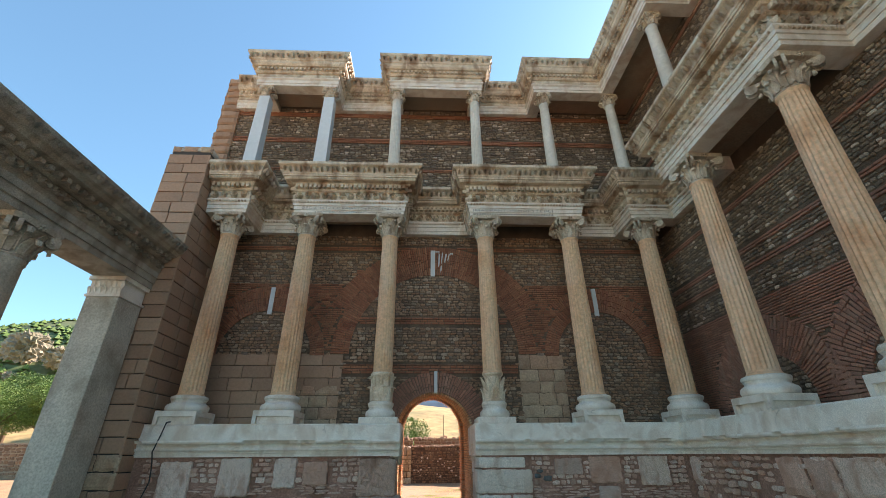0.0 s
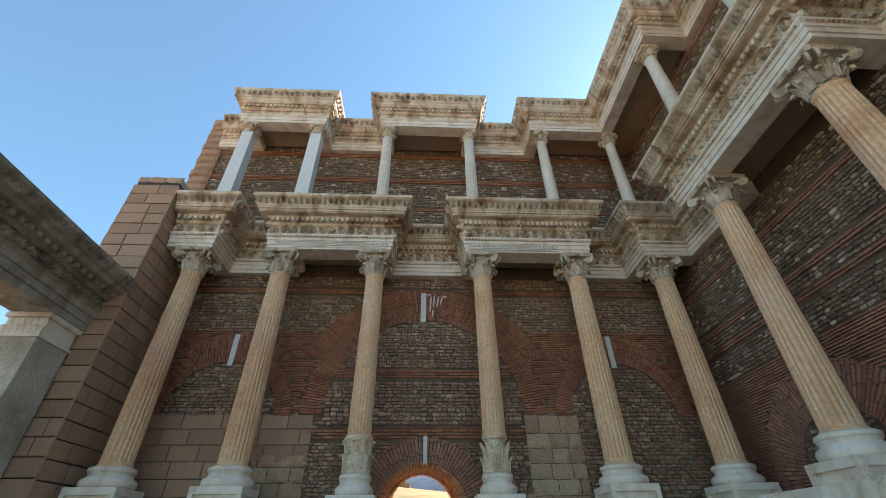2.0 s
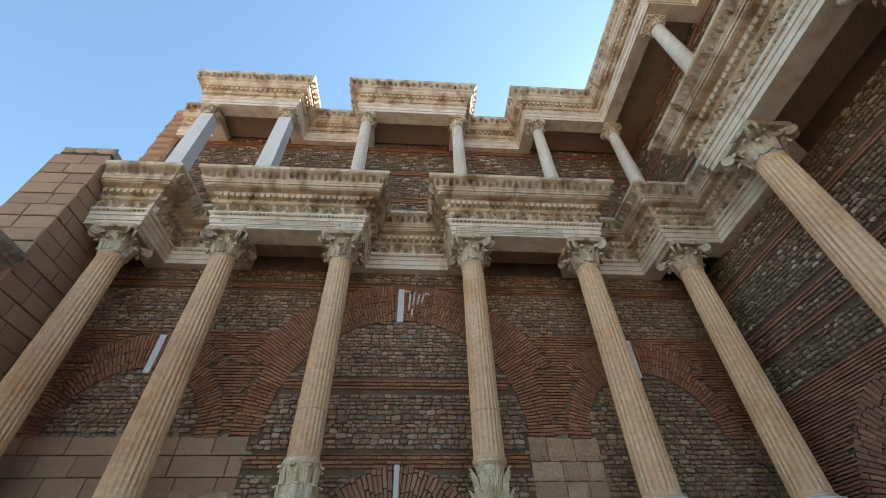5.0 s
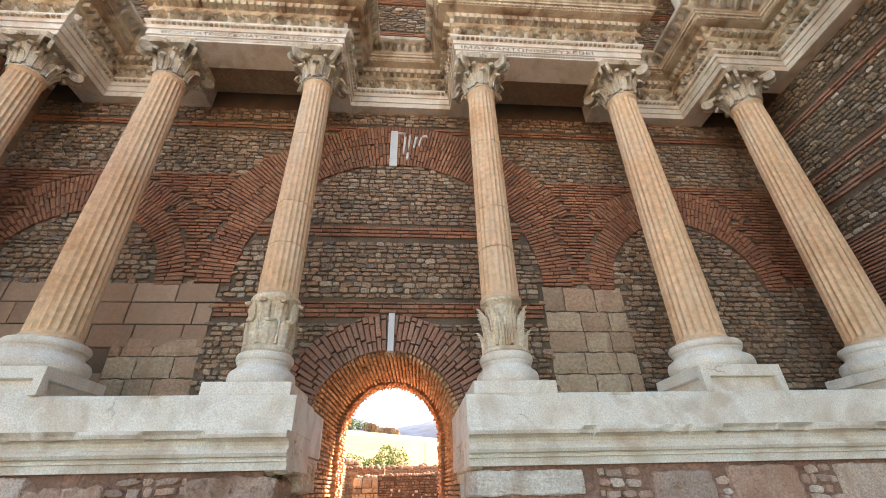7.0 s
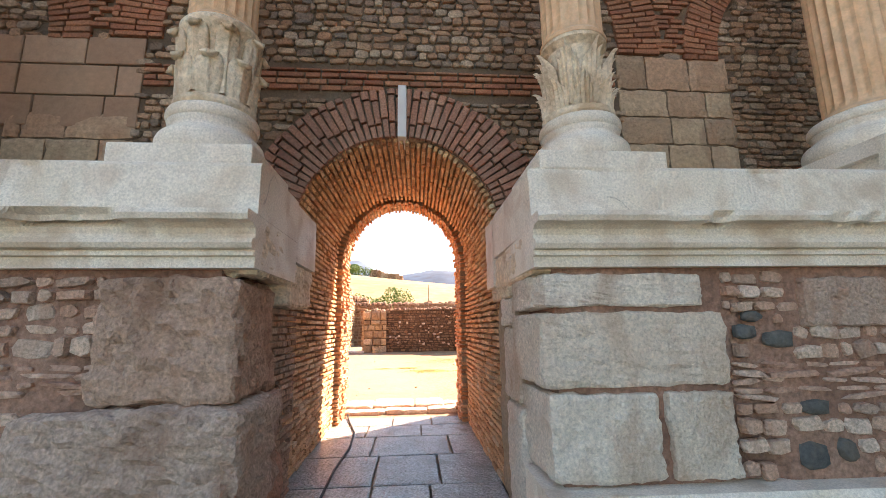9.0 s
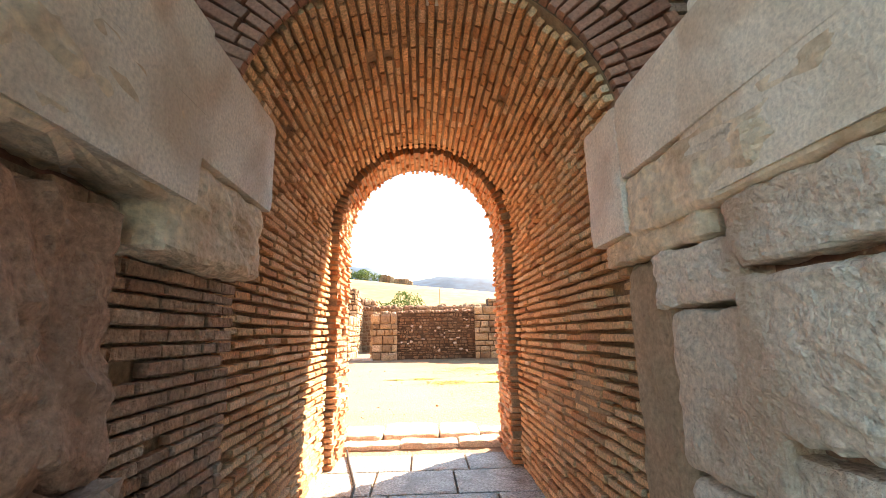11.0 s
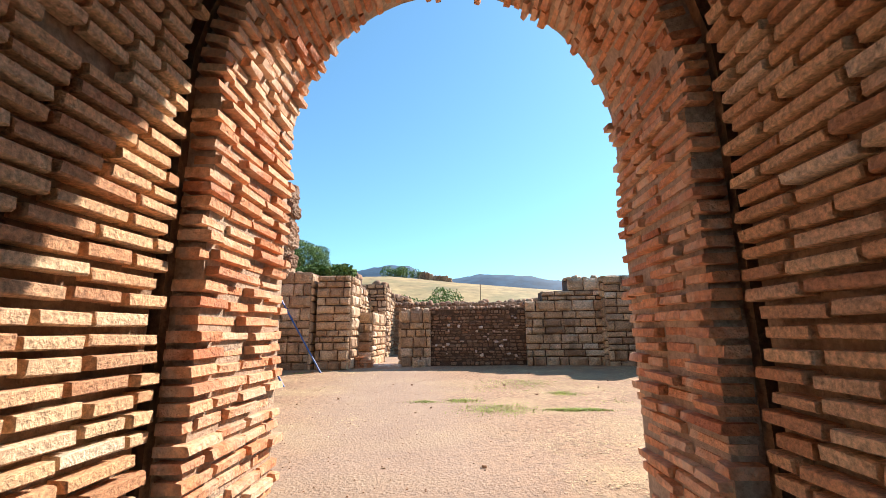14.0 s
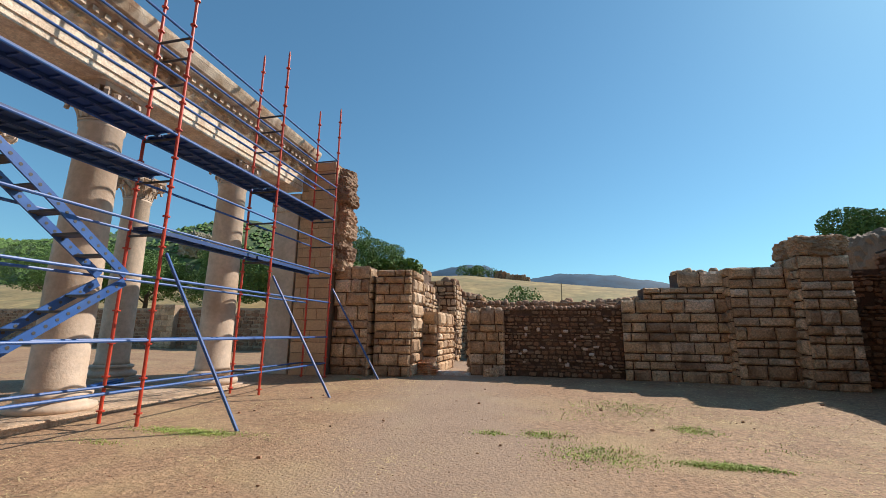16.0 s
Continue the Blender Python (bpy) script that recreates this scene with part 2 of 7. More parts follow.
M["ashlar"] = material("warm_limestone_block", [(0.55, 0.345, 0.19), (0.69, 0.475, 0.295), (0.45, 0.265, 0.145), (0.62, 0.41, 0.245), (0.35, 0.205, 0.115), (0.80, 0.60, 0.42)], 24, 1.4, (0.17, 0.095, 0.05), 0.65, bump=1.0, bump_scale=30, grain_amount=0.45)
M["ruin_rubble"] = material("brown_rubble", [(0.29, 0.155, 0.085), (0.38, 0.21, 0.12), (0.21, 0.11, 0.062), (0.46, 0.30, 0.19), (0.36, 0.165, 0.085), (0.26, 0.15, 0.088), (0.33, 0.20, 0.12)], 30, 1.5, (0.17, 0.09, 0.05), 0.5, bump=0.9, grain_amount=0.45)
M["paving"] = material("worn_marble_paving", [(0.33, 0.345, 0.33), (0.46, 0.47, 0.44), (0.39, 0.395, 0.37)], 48, 1.6, (0.22, 0.205, 0.18), 0.6, rough=0.26, bump=1.0, bump_scale=26, grain_amount=0.55)
M["dirt"] = material("dry_earth", [(0.285, 0.16, 0.088), (0.36, 0.218, 0.123), (0.32, 0.187, 0.104)], 14, 0.45, (0.44, 0.305, 0.158), 0.65, pieces=False, bump=1.0, bump_scale=30, grain_amount=0.55, detail=10)
M["court"] = material("court_paving", [(0.45, 0.335, 0.225), (0.53, 0.40, 0.275)], 20, 0.6, (0.37, 0.26, 0.17), 0.4, pieces=False, bump=0.4)
M["dry_field"] = material("dry_grass_hill", [(0.31, 0.21, 0.085), (0.38, 0.265, 0.11), (0.26, 0.18, 0.075)], 0.5, 0.07, (0.17, 0.16, 0.065), 0.65, pieces=False, bump=0.0, grain_amount=0.4)
M["leaf"] = material("pine_leaf", [(0.07, 0.135, 0.028), (0.11, 0.19, 0.04), (0.15, 0.24, 0.06), (0.055, 0.10, 0.025)], 3, 0.6, rough=0.75, bump=0)
M["leaf_light"] = material("shrub_leaf", [(0.09, 0.17, 0.03), (0.14, 0.24, 0.05), (0.07, 0.13, 0.03)], 3, 0.6, rough=0.7, bump=0)
M["bark"] = material("bark", [(0.12, 0.075, 0.045), (0.18, 0.12, 0.08)], 20, 3, pieces=False, bump=0.8)
M["grass"] = material("green_weed", [(0.30, 0.40, 0.07), (0.38, 0.46, 0.11), (0.48, 0.48, 0.17)], 3, 0.6, rough=0.8, bump=0)
M["straw"] = material("dry_straw", [(0.62, 0.48, 0.25), (0.70, 0.55, 0.30), (0.54, 0.41, 0.21)], 3, 0.6, rough=0.9, bump=0)
# distance haze is painted into the range's blue base colour
M["mountain"] = material("haze_tinted_mountain", [(0.014, 0.058, 0.105), (0.024, 0.078, 0.13)], 0.02, 0.004, pieces=False, bump=0)
M["forest"] = material("forest_hillside", [(0.05, 0.085, 0.03), (0.08, 0.12, 0.045), (0.11, 0.14, 0.06)], 0.25, 0.05, (0.20, 0.19, 0.11), 0.5, pieces=False, bump=0)
# ochre rock greyed in its colour to imitate the haze of distance
M["cliff"] = material("hazed_ochre_cliff", [(0.26, 0.22, 0.16), (0.36, 0.31, 0.23)], 0.3, 0.05, (0.10, 0.12, 0.06), 0.6, pieces=False, bump=0)
M["red_steel"] = material("red_painted_steel", [(0.55, 0.045, 0.02), (0.62, 0.075, 0.035)], 12, 2, (0.30, 0.05, 0.03), 0.3, rough=0.45, pieces=False, bump=0, grain_amount=0.1)
M["blue_steel"] = material("blue_painted_steel", [(0.025, 0.09, 0.30), (0.04, 0.13, 0.38)], 12, 2, (0.08, 0.12, 0.2), 0.3, rough=0.45, pieces=False, bump=0, grain_amount=0.1)
M["dark_iron"] = material("dark_iron", [(0.05, 0.05, 0.05), (0.08, 0.075, 0.07)], 12, 2, rough=0.6, pieces=False, bump=0)
M["rubber"] = material("black_cable", [(0.015, 0.015, 0.015), (0.025, 0.025, 0.025)], 12, 2, rough=0.7, pieces=False, bump=0)
M["ink"] = material("incised_letter", [(0.16, 0.12, 0.09), (0.22, 0.17, 0.13)], 12, 2, rough=0.9, pieces=False, bump=0)
M["wood"] = material("old_wood", [(0.30, 0.20, 0.11), (0.38, 0.27, 0.16)], 20, 3, pieces=False, bump=0.5)



def trodden(m):
    """A paler gravelled path worn through the earth, slanting to the far doorway."""
    n, l = m.node_tree.nodes, m.node_tree.links
    bsdf = n["Principled BSDF"]
    under = bsdf.inputs["Base Color"].links[0].from_socket
    geo = n.new("ShaderNodeNewGeometry")
    slant = n.new("ShaderNodeVectorMath")
    slant.operation = "DOT_PRODUCT"
    slant.inputs[1].default_value = (1.0, 0.2, 0.0)
    l.new(geo.outputs["Position"], slant.inputs[0])
    edge = n.new("ShaderNodeTexNoise")
    edge.inputs["Scale"].default_value, edge.inputs["Detail"].default_value = 1.1, 7.0
    l.new(geo.outputs["Position"], edge.inputs["Vector"])
    waver = n.new("ShaderNodeMath")
    waver.operation = "MULTIPLY_ADD"
    waver.inputs[1].default_value = 1.6
    l.new(edge.outputs["Fac"], waver.inputs[0])
    l.new(slant.outputs["Value"], waver.inputs[2])
    off = n.new("ShaderNodeMath")
    off.operation = "SUBTRACT"
    off.inputs[1].default_value = 4.0
    l.new(waver.outputs[0], off.inputs[0])
    far = n.new("ShaderNodeMath")
    far.operation = "ABSOLUTE"
    l.new(off.outputs[0], far.inputs[0])
    fade = n.new("ShaderNodeMapRange")
    fade.inputs[1].default_value, fade.inputs[2].default_value = 0.7, 2.2
    fade.inputs[3].default_value, fade.inputs[4].default_value = 0.65, 0.0
    l.new(far.outputs[0], fade.inputs[0])
    grit = n.new("ShaderNodeTexNoise")
    grit.inputs["Scale"].default_value, grit.inputs["Detail"].default_value = 60.0, 6.0
    l.new(geo.outputs["Position"], grit.inputs["Vector"])
    tone = n.new("ShaderNodeValToRGB")
    tone.color_ramp.elements[0].position, tone.color_ramp.elements[1].position = 0.3, 0.7
    tone.color_ramp.elements[0].color, tone.color_ramp.elements[1].color = (0.265, 0.175, 0.118, 1), (0.44, 0.325, 0.237, 1)
    l.new(grit.outputs["Fac"], tone.inputs[0])
    mix = n.new("ShaderNodeMix")
    mix.data_type = "RGBA"
    l.new(fade.outputs[0], mix.inputs[0])
    l.new(under, mix.inputs[6])
    l.new(tone.outputs[0], mix.inputs[7])
    l.new(mix.outputs[2], bsdf.inputs["Base Color"])


trodden(M["dirt"])

# ---- mesh helpers ----
def link_mesh(name, bm, mat, parent=None, label="", smooth=False):
    me = bpy.data.meshes.new(name)
    bm.normal_update()
    bm.to_mesh(me)
    bm.free()
    me.materials.append(M[mat])
    if smooth:
        me.polygons.foreach_set("use_smooth", [True] * len(me.polygons))
    ob = new(name, me)
    if parent:
        ob.parent = parent
    if label:
        ob["label"] = label
    return ob


def part(name, bm, mat, parent, label="", smooth=False):
    return link_mesh(name, bm, mat, parent, label, smooth)


def thing(name, label, category, group="", kind="", at=(0, 0, 0)):
    ob = new(name)
    ob.location = at
    ob.empty_display_size = 0.2
    return tagged(ob, label, category, group, kind)


def box(bm, x0, x1, y0, y1, z0, z1, bevel=0.0):
    got = bmesh.ops.create_cube(bm, size=1.0, matrix=Matrix.Translation(((x0 + x1) / 2, (y0 + y1) / 2, (z0 + z1) / 2)) @ Matrix.Diagonal((x1 - x0, y1 - y0, z1 - z0, 1)))
    if bevel:
        edges = list({e for v in got["verts"] for e in v.link_edges})
        bmesh.ops.bevel(bm, geom=edges, offset=bevel, segments=2, profile=0.6, affect="EDGES")
    return bm


def lathe(bm, profile, seg=32, at=(0, 0)):
    """Rings from (radius, z) rows, closed at both ends."""
    rings = []
    for r, z in profile:
        rings.append([bm.verts.new((at[0] + r * math.cos(2 * math.pi * k / seg), at[1] + r * math.sin(2 * math.pi * k / seg), z)) for k in range(seg)])
    for a, b in zip(rings, rings[1:]):
        for k in range(seg):
            bm.faces.new((a[k], a[(k + 1) % seg], b[(k + 1) % seg], b[k]))
    bm.faces.new(list(reversed(rings[0])))
    bm.faces.new(rings[-1])
    return bm


def tube(bm, a, b, r, seg=8):
    a, b = Vector(a), Vector(b)
    d = b - a
    m = Matrix.Translation((a + b) / 2) @ d.to_track_quat("Z", "Y").to_matrix().to_4x4()
    bmesh.ops.create_cone(bm, cap_ends=True, segments=seg, radius1=r, radius2=r, depth=d.length, matrix=m)
    return bm


def hose(bm, pts, r, seg=8):
    """One bent tube through the points."""
    prev = None
    for i, p in enumerate(pts):
        p = Vector(p)
        d = (Vector(pts[min(i + 1, len(pts) - 1)]) - Vector(pts[max(i - 1, 0)])).normalized()
        a = d.orthogonal().normalized() if prev is None else (prev[1] - d * prev[1].dot(d)).normalized()
        b = d.cross(a)
        row = [bm.verts.new(p + (a * math.cos(2 * math.pi * k / seg) + b * math.sin(2 * math.pi * k / seg)) * r) for k in range(seg)]
        if prev:
            for k in range(seg):
                bm.faces.new((prev[0][k], prev[0][(k + 1) % seg], row[(k + 1) % seg], row[k]))
        else:
            bm.faces.new(list(reversed(row)))
        prev = (row, a)
    bm.faces.new(prev[0])
    return bm


def miter(path):
    """For an open plan line, the outward (right-hand) offset direction at each corner."""
    out = []
    for i, p in enumerate(path):
        p = Vector(p)
        ds = []
        if i > 0:
            ds.append((p - Vector(path[i - 1])).normalized())
        if i < len(path) - 1:
            ds.append((Vector(path[i + 1]) - p).normalized())
        ns = [Vector((d.y, -d.x)) for d in ds]
        if len(ns) == 1:
            out.append(ns[0])
        else:
            s = ns[0] + ns[1]
            out.append(s / max(0.2, s.dot(ns[0])))
    return out


def sweep(bm, path, profile):
    """A moulding: profile rows (out, z) carried along a plan line, with mitred corners and closed ends."""
    off = miter(path)
    rings = []
    for p, o in zip(path, off):
        rings.append([bm.verts.new((p[0] + o.x * d, p[1] + o.y * d, z)) for d, z in profile])
    k = len(profile)
    for a, b in zip(rings, rings[1:]):
        for i in range(k):
            j = (i + 1) % k
            bm.faces.new((a[i], b[i], b[j], a[j]))
    bm.faces.new(rings[0])
    bm.faces.new(list(reversed(rings[-1])))
    return bm


def worn_sweep(bm, path, profile, chipped, step=0.05, depth=0.045, seed=1.0, lift=0.0):
    """A moulding whose named profile rows are chipped back here and there."""
    fine = []
    for a, b in zip(path, path[1:]):
        a, b = Vector(a), Vector(b)
        n = max(1, int((b - a).length / step))
        fine += [tuple(a + (b - a) * i / n) for i in range(n)]
    fine.append(tuple(path[-1]))
    off = miter(fine)
    rings = []
    for i, (p, o) in enumerate(zip(fine, off)):
        row = []
        for j, (d, z) in enumerate(profile):
            if j in chipped:
                q = noise.fractal(Vector((p[0] * 1.9, p[1] * 1.9, seed)), 1.1, 2.1, 4)
                bite = max(0.0, q - 0.02)
                k2 = min(1.0, max(0.0, (q + 0.05) / 0.6))
                d -= depth * k2 * k2 * (3 - 2 * k2)
                z += 0.004 * noise.noise(Vector((p[0] * 9, p[1] * 9, seed)))
                if j == min(chipped):
                    k3 = min(1.0, bite / 0.5)
                    z += lift * k3 * k3 * (3 - 2 * k3)
                    d -= 0.02 * k3
            row.append(bm.verts.new((p[0] + o.x * d, p[1] + o.y * d, z)))
        rings.append(row)
    k = len(profile)
    for a, b in zip(rings, rings[1:]):
        for i in range(k):
            j = (i + 1) % k
            bm.faces.new((a[i], b[i], b[j], a[j]))
    bm.faces.new(rings[0])
    bm.faces.new(list(reversed(rings[-1])))
    return bm


def hewn(x0, x1, y0, y1, z0, z1, seed, amp=0.014, cuts=14, power=22, skew=0.0):
    """A rough-dressed block: rounded arrises, uneven faces."""
    bm = bmesh.new()
    bmesh.ops.create_cube(bm, size=2.0)
    bmesh.ops.subdivide_edges(bm, edges=bm.edges[:], cuts=cuts, use_grid_fill=True)
    c = Vector(((x0 + x1) / 2, (y0 + y1) / 2, (z0 + z1) / 2))
    h = Vector(((x1 - x0) / 2, (y1 - y0) / 2, (z1 - z0) / 2))
    for v in bm.verts:
        q = v.co.copy()
        s = (abs(q.x) ** power + abs(q.y) ** power + abs(q.z) ** power) ** (1 / power)
        q = q / s
        p = Vector((q.x * h.x + skew * h.x * q.z * (1 if q.x < 0 else 0.15), q.y * h.y, q.z * h.z)) + c
        n = Vector((q.x ** 5 if True else 0, q.y ** 5, q.z ** 5))
        if n.length > 1e-6:
            n.normalize()
        w = noise.fractal(p * 9.0 + Vector((seed * 3.7, 0, 0)), 0.5, 2.0, 5) * amp * 1.2 + noise.noise(p * 1.8 + Vector((0, seed * 2.3, 0))) * amp * 1.3
        v.co = p + n * w
    return bm


def letters(text, x0, x1, y, z, high, parent, name="letters"):
    """Cut letters on a face that looks to -y, fitted between x0 and x1."""
    cu = bpy.data.curves.new(name, "FONT")
    cu.body, cu.size, cu.extrude = text, 1.0, 0.02
    tmp = new("tmp_text", cu)
    dg = bpy.context.evaluated_depsgraph_get()
    me = bpy.data.meshes.new_from_object(tmp.evaluated_get(dg))
    bpy.data.objects.remove(tmp)
    xs = [v.co.x for v in me.vertices]
    ys = [v.co.y for v in me.vertices]
    if not xs:
        return
    w, h, lo = max(xs) - min(xs), max(ys) - min(ys), min(ys)
    for v in me.vertices:
        v.co = Vector((x0 + (v.co.x - min(xs)) * (x1 - x0) / w, y - v.co.z * 0.12, z + (v.co.y - lo) * high / h))
    me.materials.clear()
    me.materials.append(M["ink"])
    ob = new(name, me)
    ob.parent = parent
    ob["label"] = "cut Greek letters"


# Pieces: unit meshes, face outward along +z, base in the plane z = 0, one unit long and high.
rng = np.random.default_rng(7)


def unit_brick(k):
    r = np.random.default_rng(k)
    j = lambda s: r.uniform(-s, s)
    a = [(-0.5, -0.5, 0), (0.5, -0.5, 0), (0.5, 0.5, 0), (-0.5, 0.5, 0)]
    b = [(-0.5 + j(0.01), -0.5 + j(0.05), 0.86 + j(0.1)), (0.5 + j(0.01), -0.5 + j(0.05), 0.86 + j(0.1)), (0.5 + j(0.01), 0.5 + j(0.05), 0.86 + j(0.1)), (-0.5 + j(0.01), 0.5 + j(0.05), 0.86 + j(0.1))]
    c = [(-0.485 + j(0.01), -0.40 + j(0.06), 1.0 + j(0.05)), (0.485 + j(0.01), -0.40 + j(0.06), 1 + j(0.05)), (0.485 + j(0.01), 0.40 + j(0.06), 1 + j(0.05)), (-0.485 + j(0.01), 0.40 + j(0.06), 1 + j(0.05))]
    v = a + b + c
    f = []
    for s in (0, 4):
        for i in range(4):
            n2 = (i + 1) % 4
            f.append((s + i, s + n2, s + 4 + n2, s + 4 + i))
    f.append((8, 9, 10, 11))
    return np.array(v), f


def unit_stone(k, n=8, flat=0.86):
    r = np.random.default_rng(100 + k)
    rings = []
    base = []
    for i in range(n):
        a = 2 * math.pi * i / n + r.uniform(-0.2, 0.2)
        c, s = math.cos(a), math.sin(a)
        q = (abs(c) ** 4 + abs(s) ** 4) ** (-1 / 4) * 0.5 * r.uniform(0.84, 1.05)
        base.append((c * q, s * q))
    for sc, z in ((1.0, 0.0), (0.98, 0.6), (flat, 0.93)):
        rings += [(x * sc + r.uniform(-0.02, 0.02), y * sc + r.uniform(-0.02, 0.02), z + (r.uniform(-0.1, 0.1) if z else 0)) for x, y in base]
    f = []
    for s in (0, n):
        for i in range(n):
            n2 = (i + 1) % n
            f.append((s + i, s + n2, s + n + n2, s + n + i))
    rings.append((0, 0, 1.0))
    for i in range(n):
        f.append((2 * n + i, 2 * n + (i + 1) % n, 3 * n))
    return np.array(rings), f


def unit_block(k, chamfer=0.02, rough=0.004):
    r = np.random.default_rng(200 + k)
    v, f = unit_brick(k)
    v = v.copy()
    for i, (sx, sy) in enumerate(((-1, -1), (1, -1), (1, 1), (-1, 1))):
        v[4 + i] = (sx * (0.5 - r.uniform(0, rough)), sy * (0.5 - r.uniform(0, rough * 2)), 0.8)
        v[8 + i] = (sx * (0.5 - chamfer - r.uniform(0, rough)), sy * (0.5 - chamfer * 2 - r.uniform(0, rough)), 1.0 + r.uniform(-0.08, 0.08))
    return v, f


def unit_rough(k):
    """A weathered block face: uneven grid with worn, irregular arrises."""
    r = np.random.default_rng(300 + k)
    nx, ny = 8, 6
    cx = [r.uniform(-0.025, 0.025) for _ in range(4)]
    v, f = [], []
    wave = r.uniform(0, 6.28, 4)
    for j in range(ny):
        for i in range(nx):
            a, b = i / (nx - 1) - 0.5, j / (ny - 1) - 0.5
            edge = min(0.5 - abs(a), (0.5 - abs(b)))
            x = a * (1 + cx[0] * b) + (r.uniform(-0.012, 0.012) if abs(b) < 0.5 else 0) + (0.012 * math.sin(b * 9 + wave[0]) if abs(a) > 0.49 else 0)
            y = b * (1 + cx[1] * a * 2) + r.uniform(-0.015, 0.015) + (0.02 * math.sin(a * 8 + wave[1]) if abs(b) > 0.49 else 0)
            z = 1.0 + r.uniform(-0.08, 0.08) + 0.1 * math.sin(a * 5 + wave[2]) * math.cos(b * 4 + wave[3])
            if edge < 0.01:
                z -= 0.42 + r.uniform(0, 0.25)
            v.append((x, y, z))
    for j in range(ny - 1):
        for i in range(nx - 1):
            f.append((j * nx + i, j * nx + i + 1, (j + 1) * nx + i + 1, (j + 1) * nx + i))
    rim = [i for i in range(nx)] + [j * nx + nx - 1 for j in range(1, ny)] + [(ny - 1) * nx + i for i in range(nx - 2, -1, -1)] + [j * nx for j in range(ny - 2, 0, -1)]
    base = len(v)
    v += [(v[q][0], v[q][1], 0.0) for q in rim]
    m = len(rim)
    for i in range(m):
        f.append((base + i, base + (i + 1) % m, rim[(i + 1) % m], rim[i]))
    return np.array(v), f


UNITS = {"brick": [unit_brick(k) for k in range(10)], "stone": [unit_stone(k) for k in range(14)],
         "block": [unit_block(k) for k in range(6)], "old_block": [unit_rough(k) for k in range(14)],
         "boulder": [unit_stone(40 + k, 10, 0.7) for k in range(8)]}
UNIT_MESH = {}


def unit_mesh(kind, k, mat):
    key = (kind, k, mat)
    if key not in UNIT_MESH:
        v, f = UNITS[kind][k]
        me = bpy.data.meshes.new(kind)
        me.from_pydata([tuple(p) for p in v], [], f)
        me.materials.append(M[mat])
        if kind == "boulder":
            me.polygons.foreach_set("use_smooth", [True] * len(me.polygons))
        UNIT_MESH[key] = me
    return UNIT_MESH[key]


class Pieces:
    """Collects pieces as (matrix, kind, variant); the wanted ones become objects, the rest one joined mesh."""

    def __init__(self, kind, mat, name=None):
        self.kind, self.mat, self.name, self.rows = kind, mat, name or kind, []

    def add(self, centre, u, n, length, height, depth):
        u, n = Vector(u).normalized(), Vector(n).normalized()
        v = n.cross(u)
        m = Matrix(((u.x * length, v.x * height, n.x * depth, centre[0]), (u.y * length, v.y * height, n.y * depth, centre[1]), (u.z * length, v.z * height, n.z * depth, centre[2]), (0, 0, 0, 1)))
        self.rows.append((m, int(rng.integers(len(UNITS[self.kind])))))

    def finish(self, parent, near=None, limit=290, rest_name=None):
        made = 0
        vs, fs, base = [], [], 0
        for m, k in self.rows:
            if near and made < limit and near(m.translation):
                ob = new(self.name, unit_mesh(self.kind, k, self.mat))
                ob.matrix_world = m
                ob.parent = parent
                made += 1
                continue
            v, f = UNITS[self.kind][k]
            a = np.array(m)
            vs.append(v @ a[:3, :3].T + a[:3, 3])
            fs += [tuple(i + base for i in q) for q in f]
            base += len(v)
        if vs:
            me = bpy.data.meshes.new(rest_name or self.name + "work")
            me.from_pydata(np.concatenate(vs).tolist(), [], fs)
            me.materials.append(M[self.mat])
            if self.kind == "boulder":
                me.polygons.foreach_set("use_smooth", [True] * len(me.polygons))
            ob = new(rest_name or self.name + "work", me)
            ob.parent = parent
            ob["kind"] = "stuff"
        return made


def courses(bag, origin, u, n, u0, u1, v0, v1, course, joint, lengths, depth, mask=None, jitter=0.0, skip=0.0):
    """Lay level courses on a plane: origin + u * a + up * b."""
    origin, u, n = Vector(origin), Vector(u), Vector(n)
    v = n.cross(u)
    b = v0
    while b + course * 0.6 < v1:
        h = min(course * (1 + rng.uniform(-jitter, jitter)), v1 - b)
        if bag.kind == "old_block" and v1 - b - h < course * 0.6:
            h = v1 - b
        a = u0 + rng.uniform(-lengths[1], 0)
        while a < u1:
            ln = rng.uniform(*lengths)
            if a < u0 and a + ln - u0 < 0.4 * lengths[0]:
                a = u0
            if u1 - (a + ln) < 0.4 * lengths[0]:
                ln = u1 - a + joint
            lo, hi = max(a, u0), min(a + ln - joint, u1)
            if hi - lo > 0.35 * lengths[0]:
                ca, cb = (lo + hi) / 2, b + h / 2
                if (mask is None or mask(ca, cb, (hi - lo) / 2, h / 2)) and rng.random() >= skip:
                    if bag.kind == "stone":
                        sway = rng.uniform(-0.13, 0.13)
                        bag.add(origin + u * ca + v * (cb + h * rng.uniform(-0.12, 0.12)), u * math.cos(sway) + v * math.sin(sway), n, (hi - lo) * rng.uniform(0.9, 1.08), (h - joint) * rng.uniform(0.75, 1.15), depth * rng.uniform(0.5, 1.3))
                    else:
                        bag.add(origin + u * ca + v * cb, u, n, hi - lo, h - joint, depth * rng.uniform(0.75, 1.2))
            a += ln
        b += h


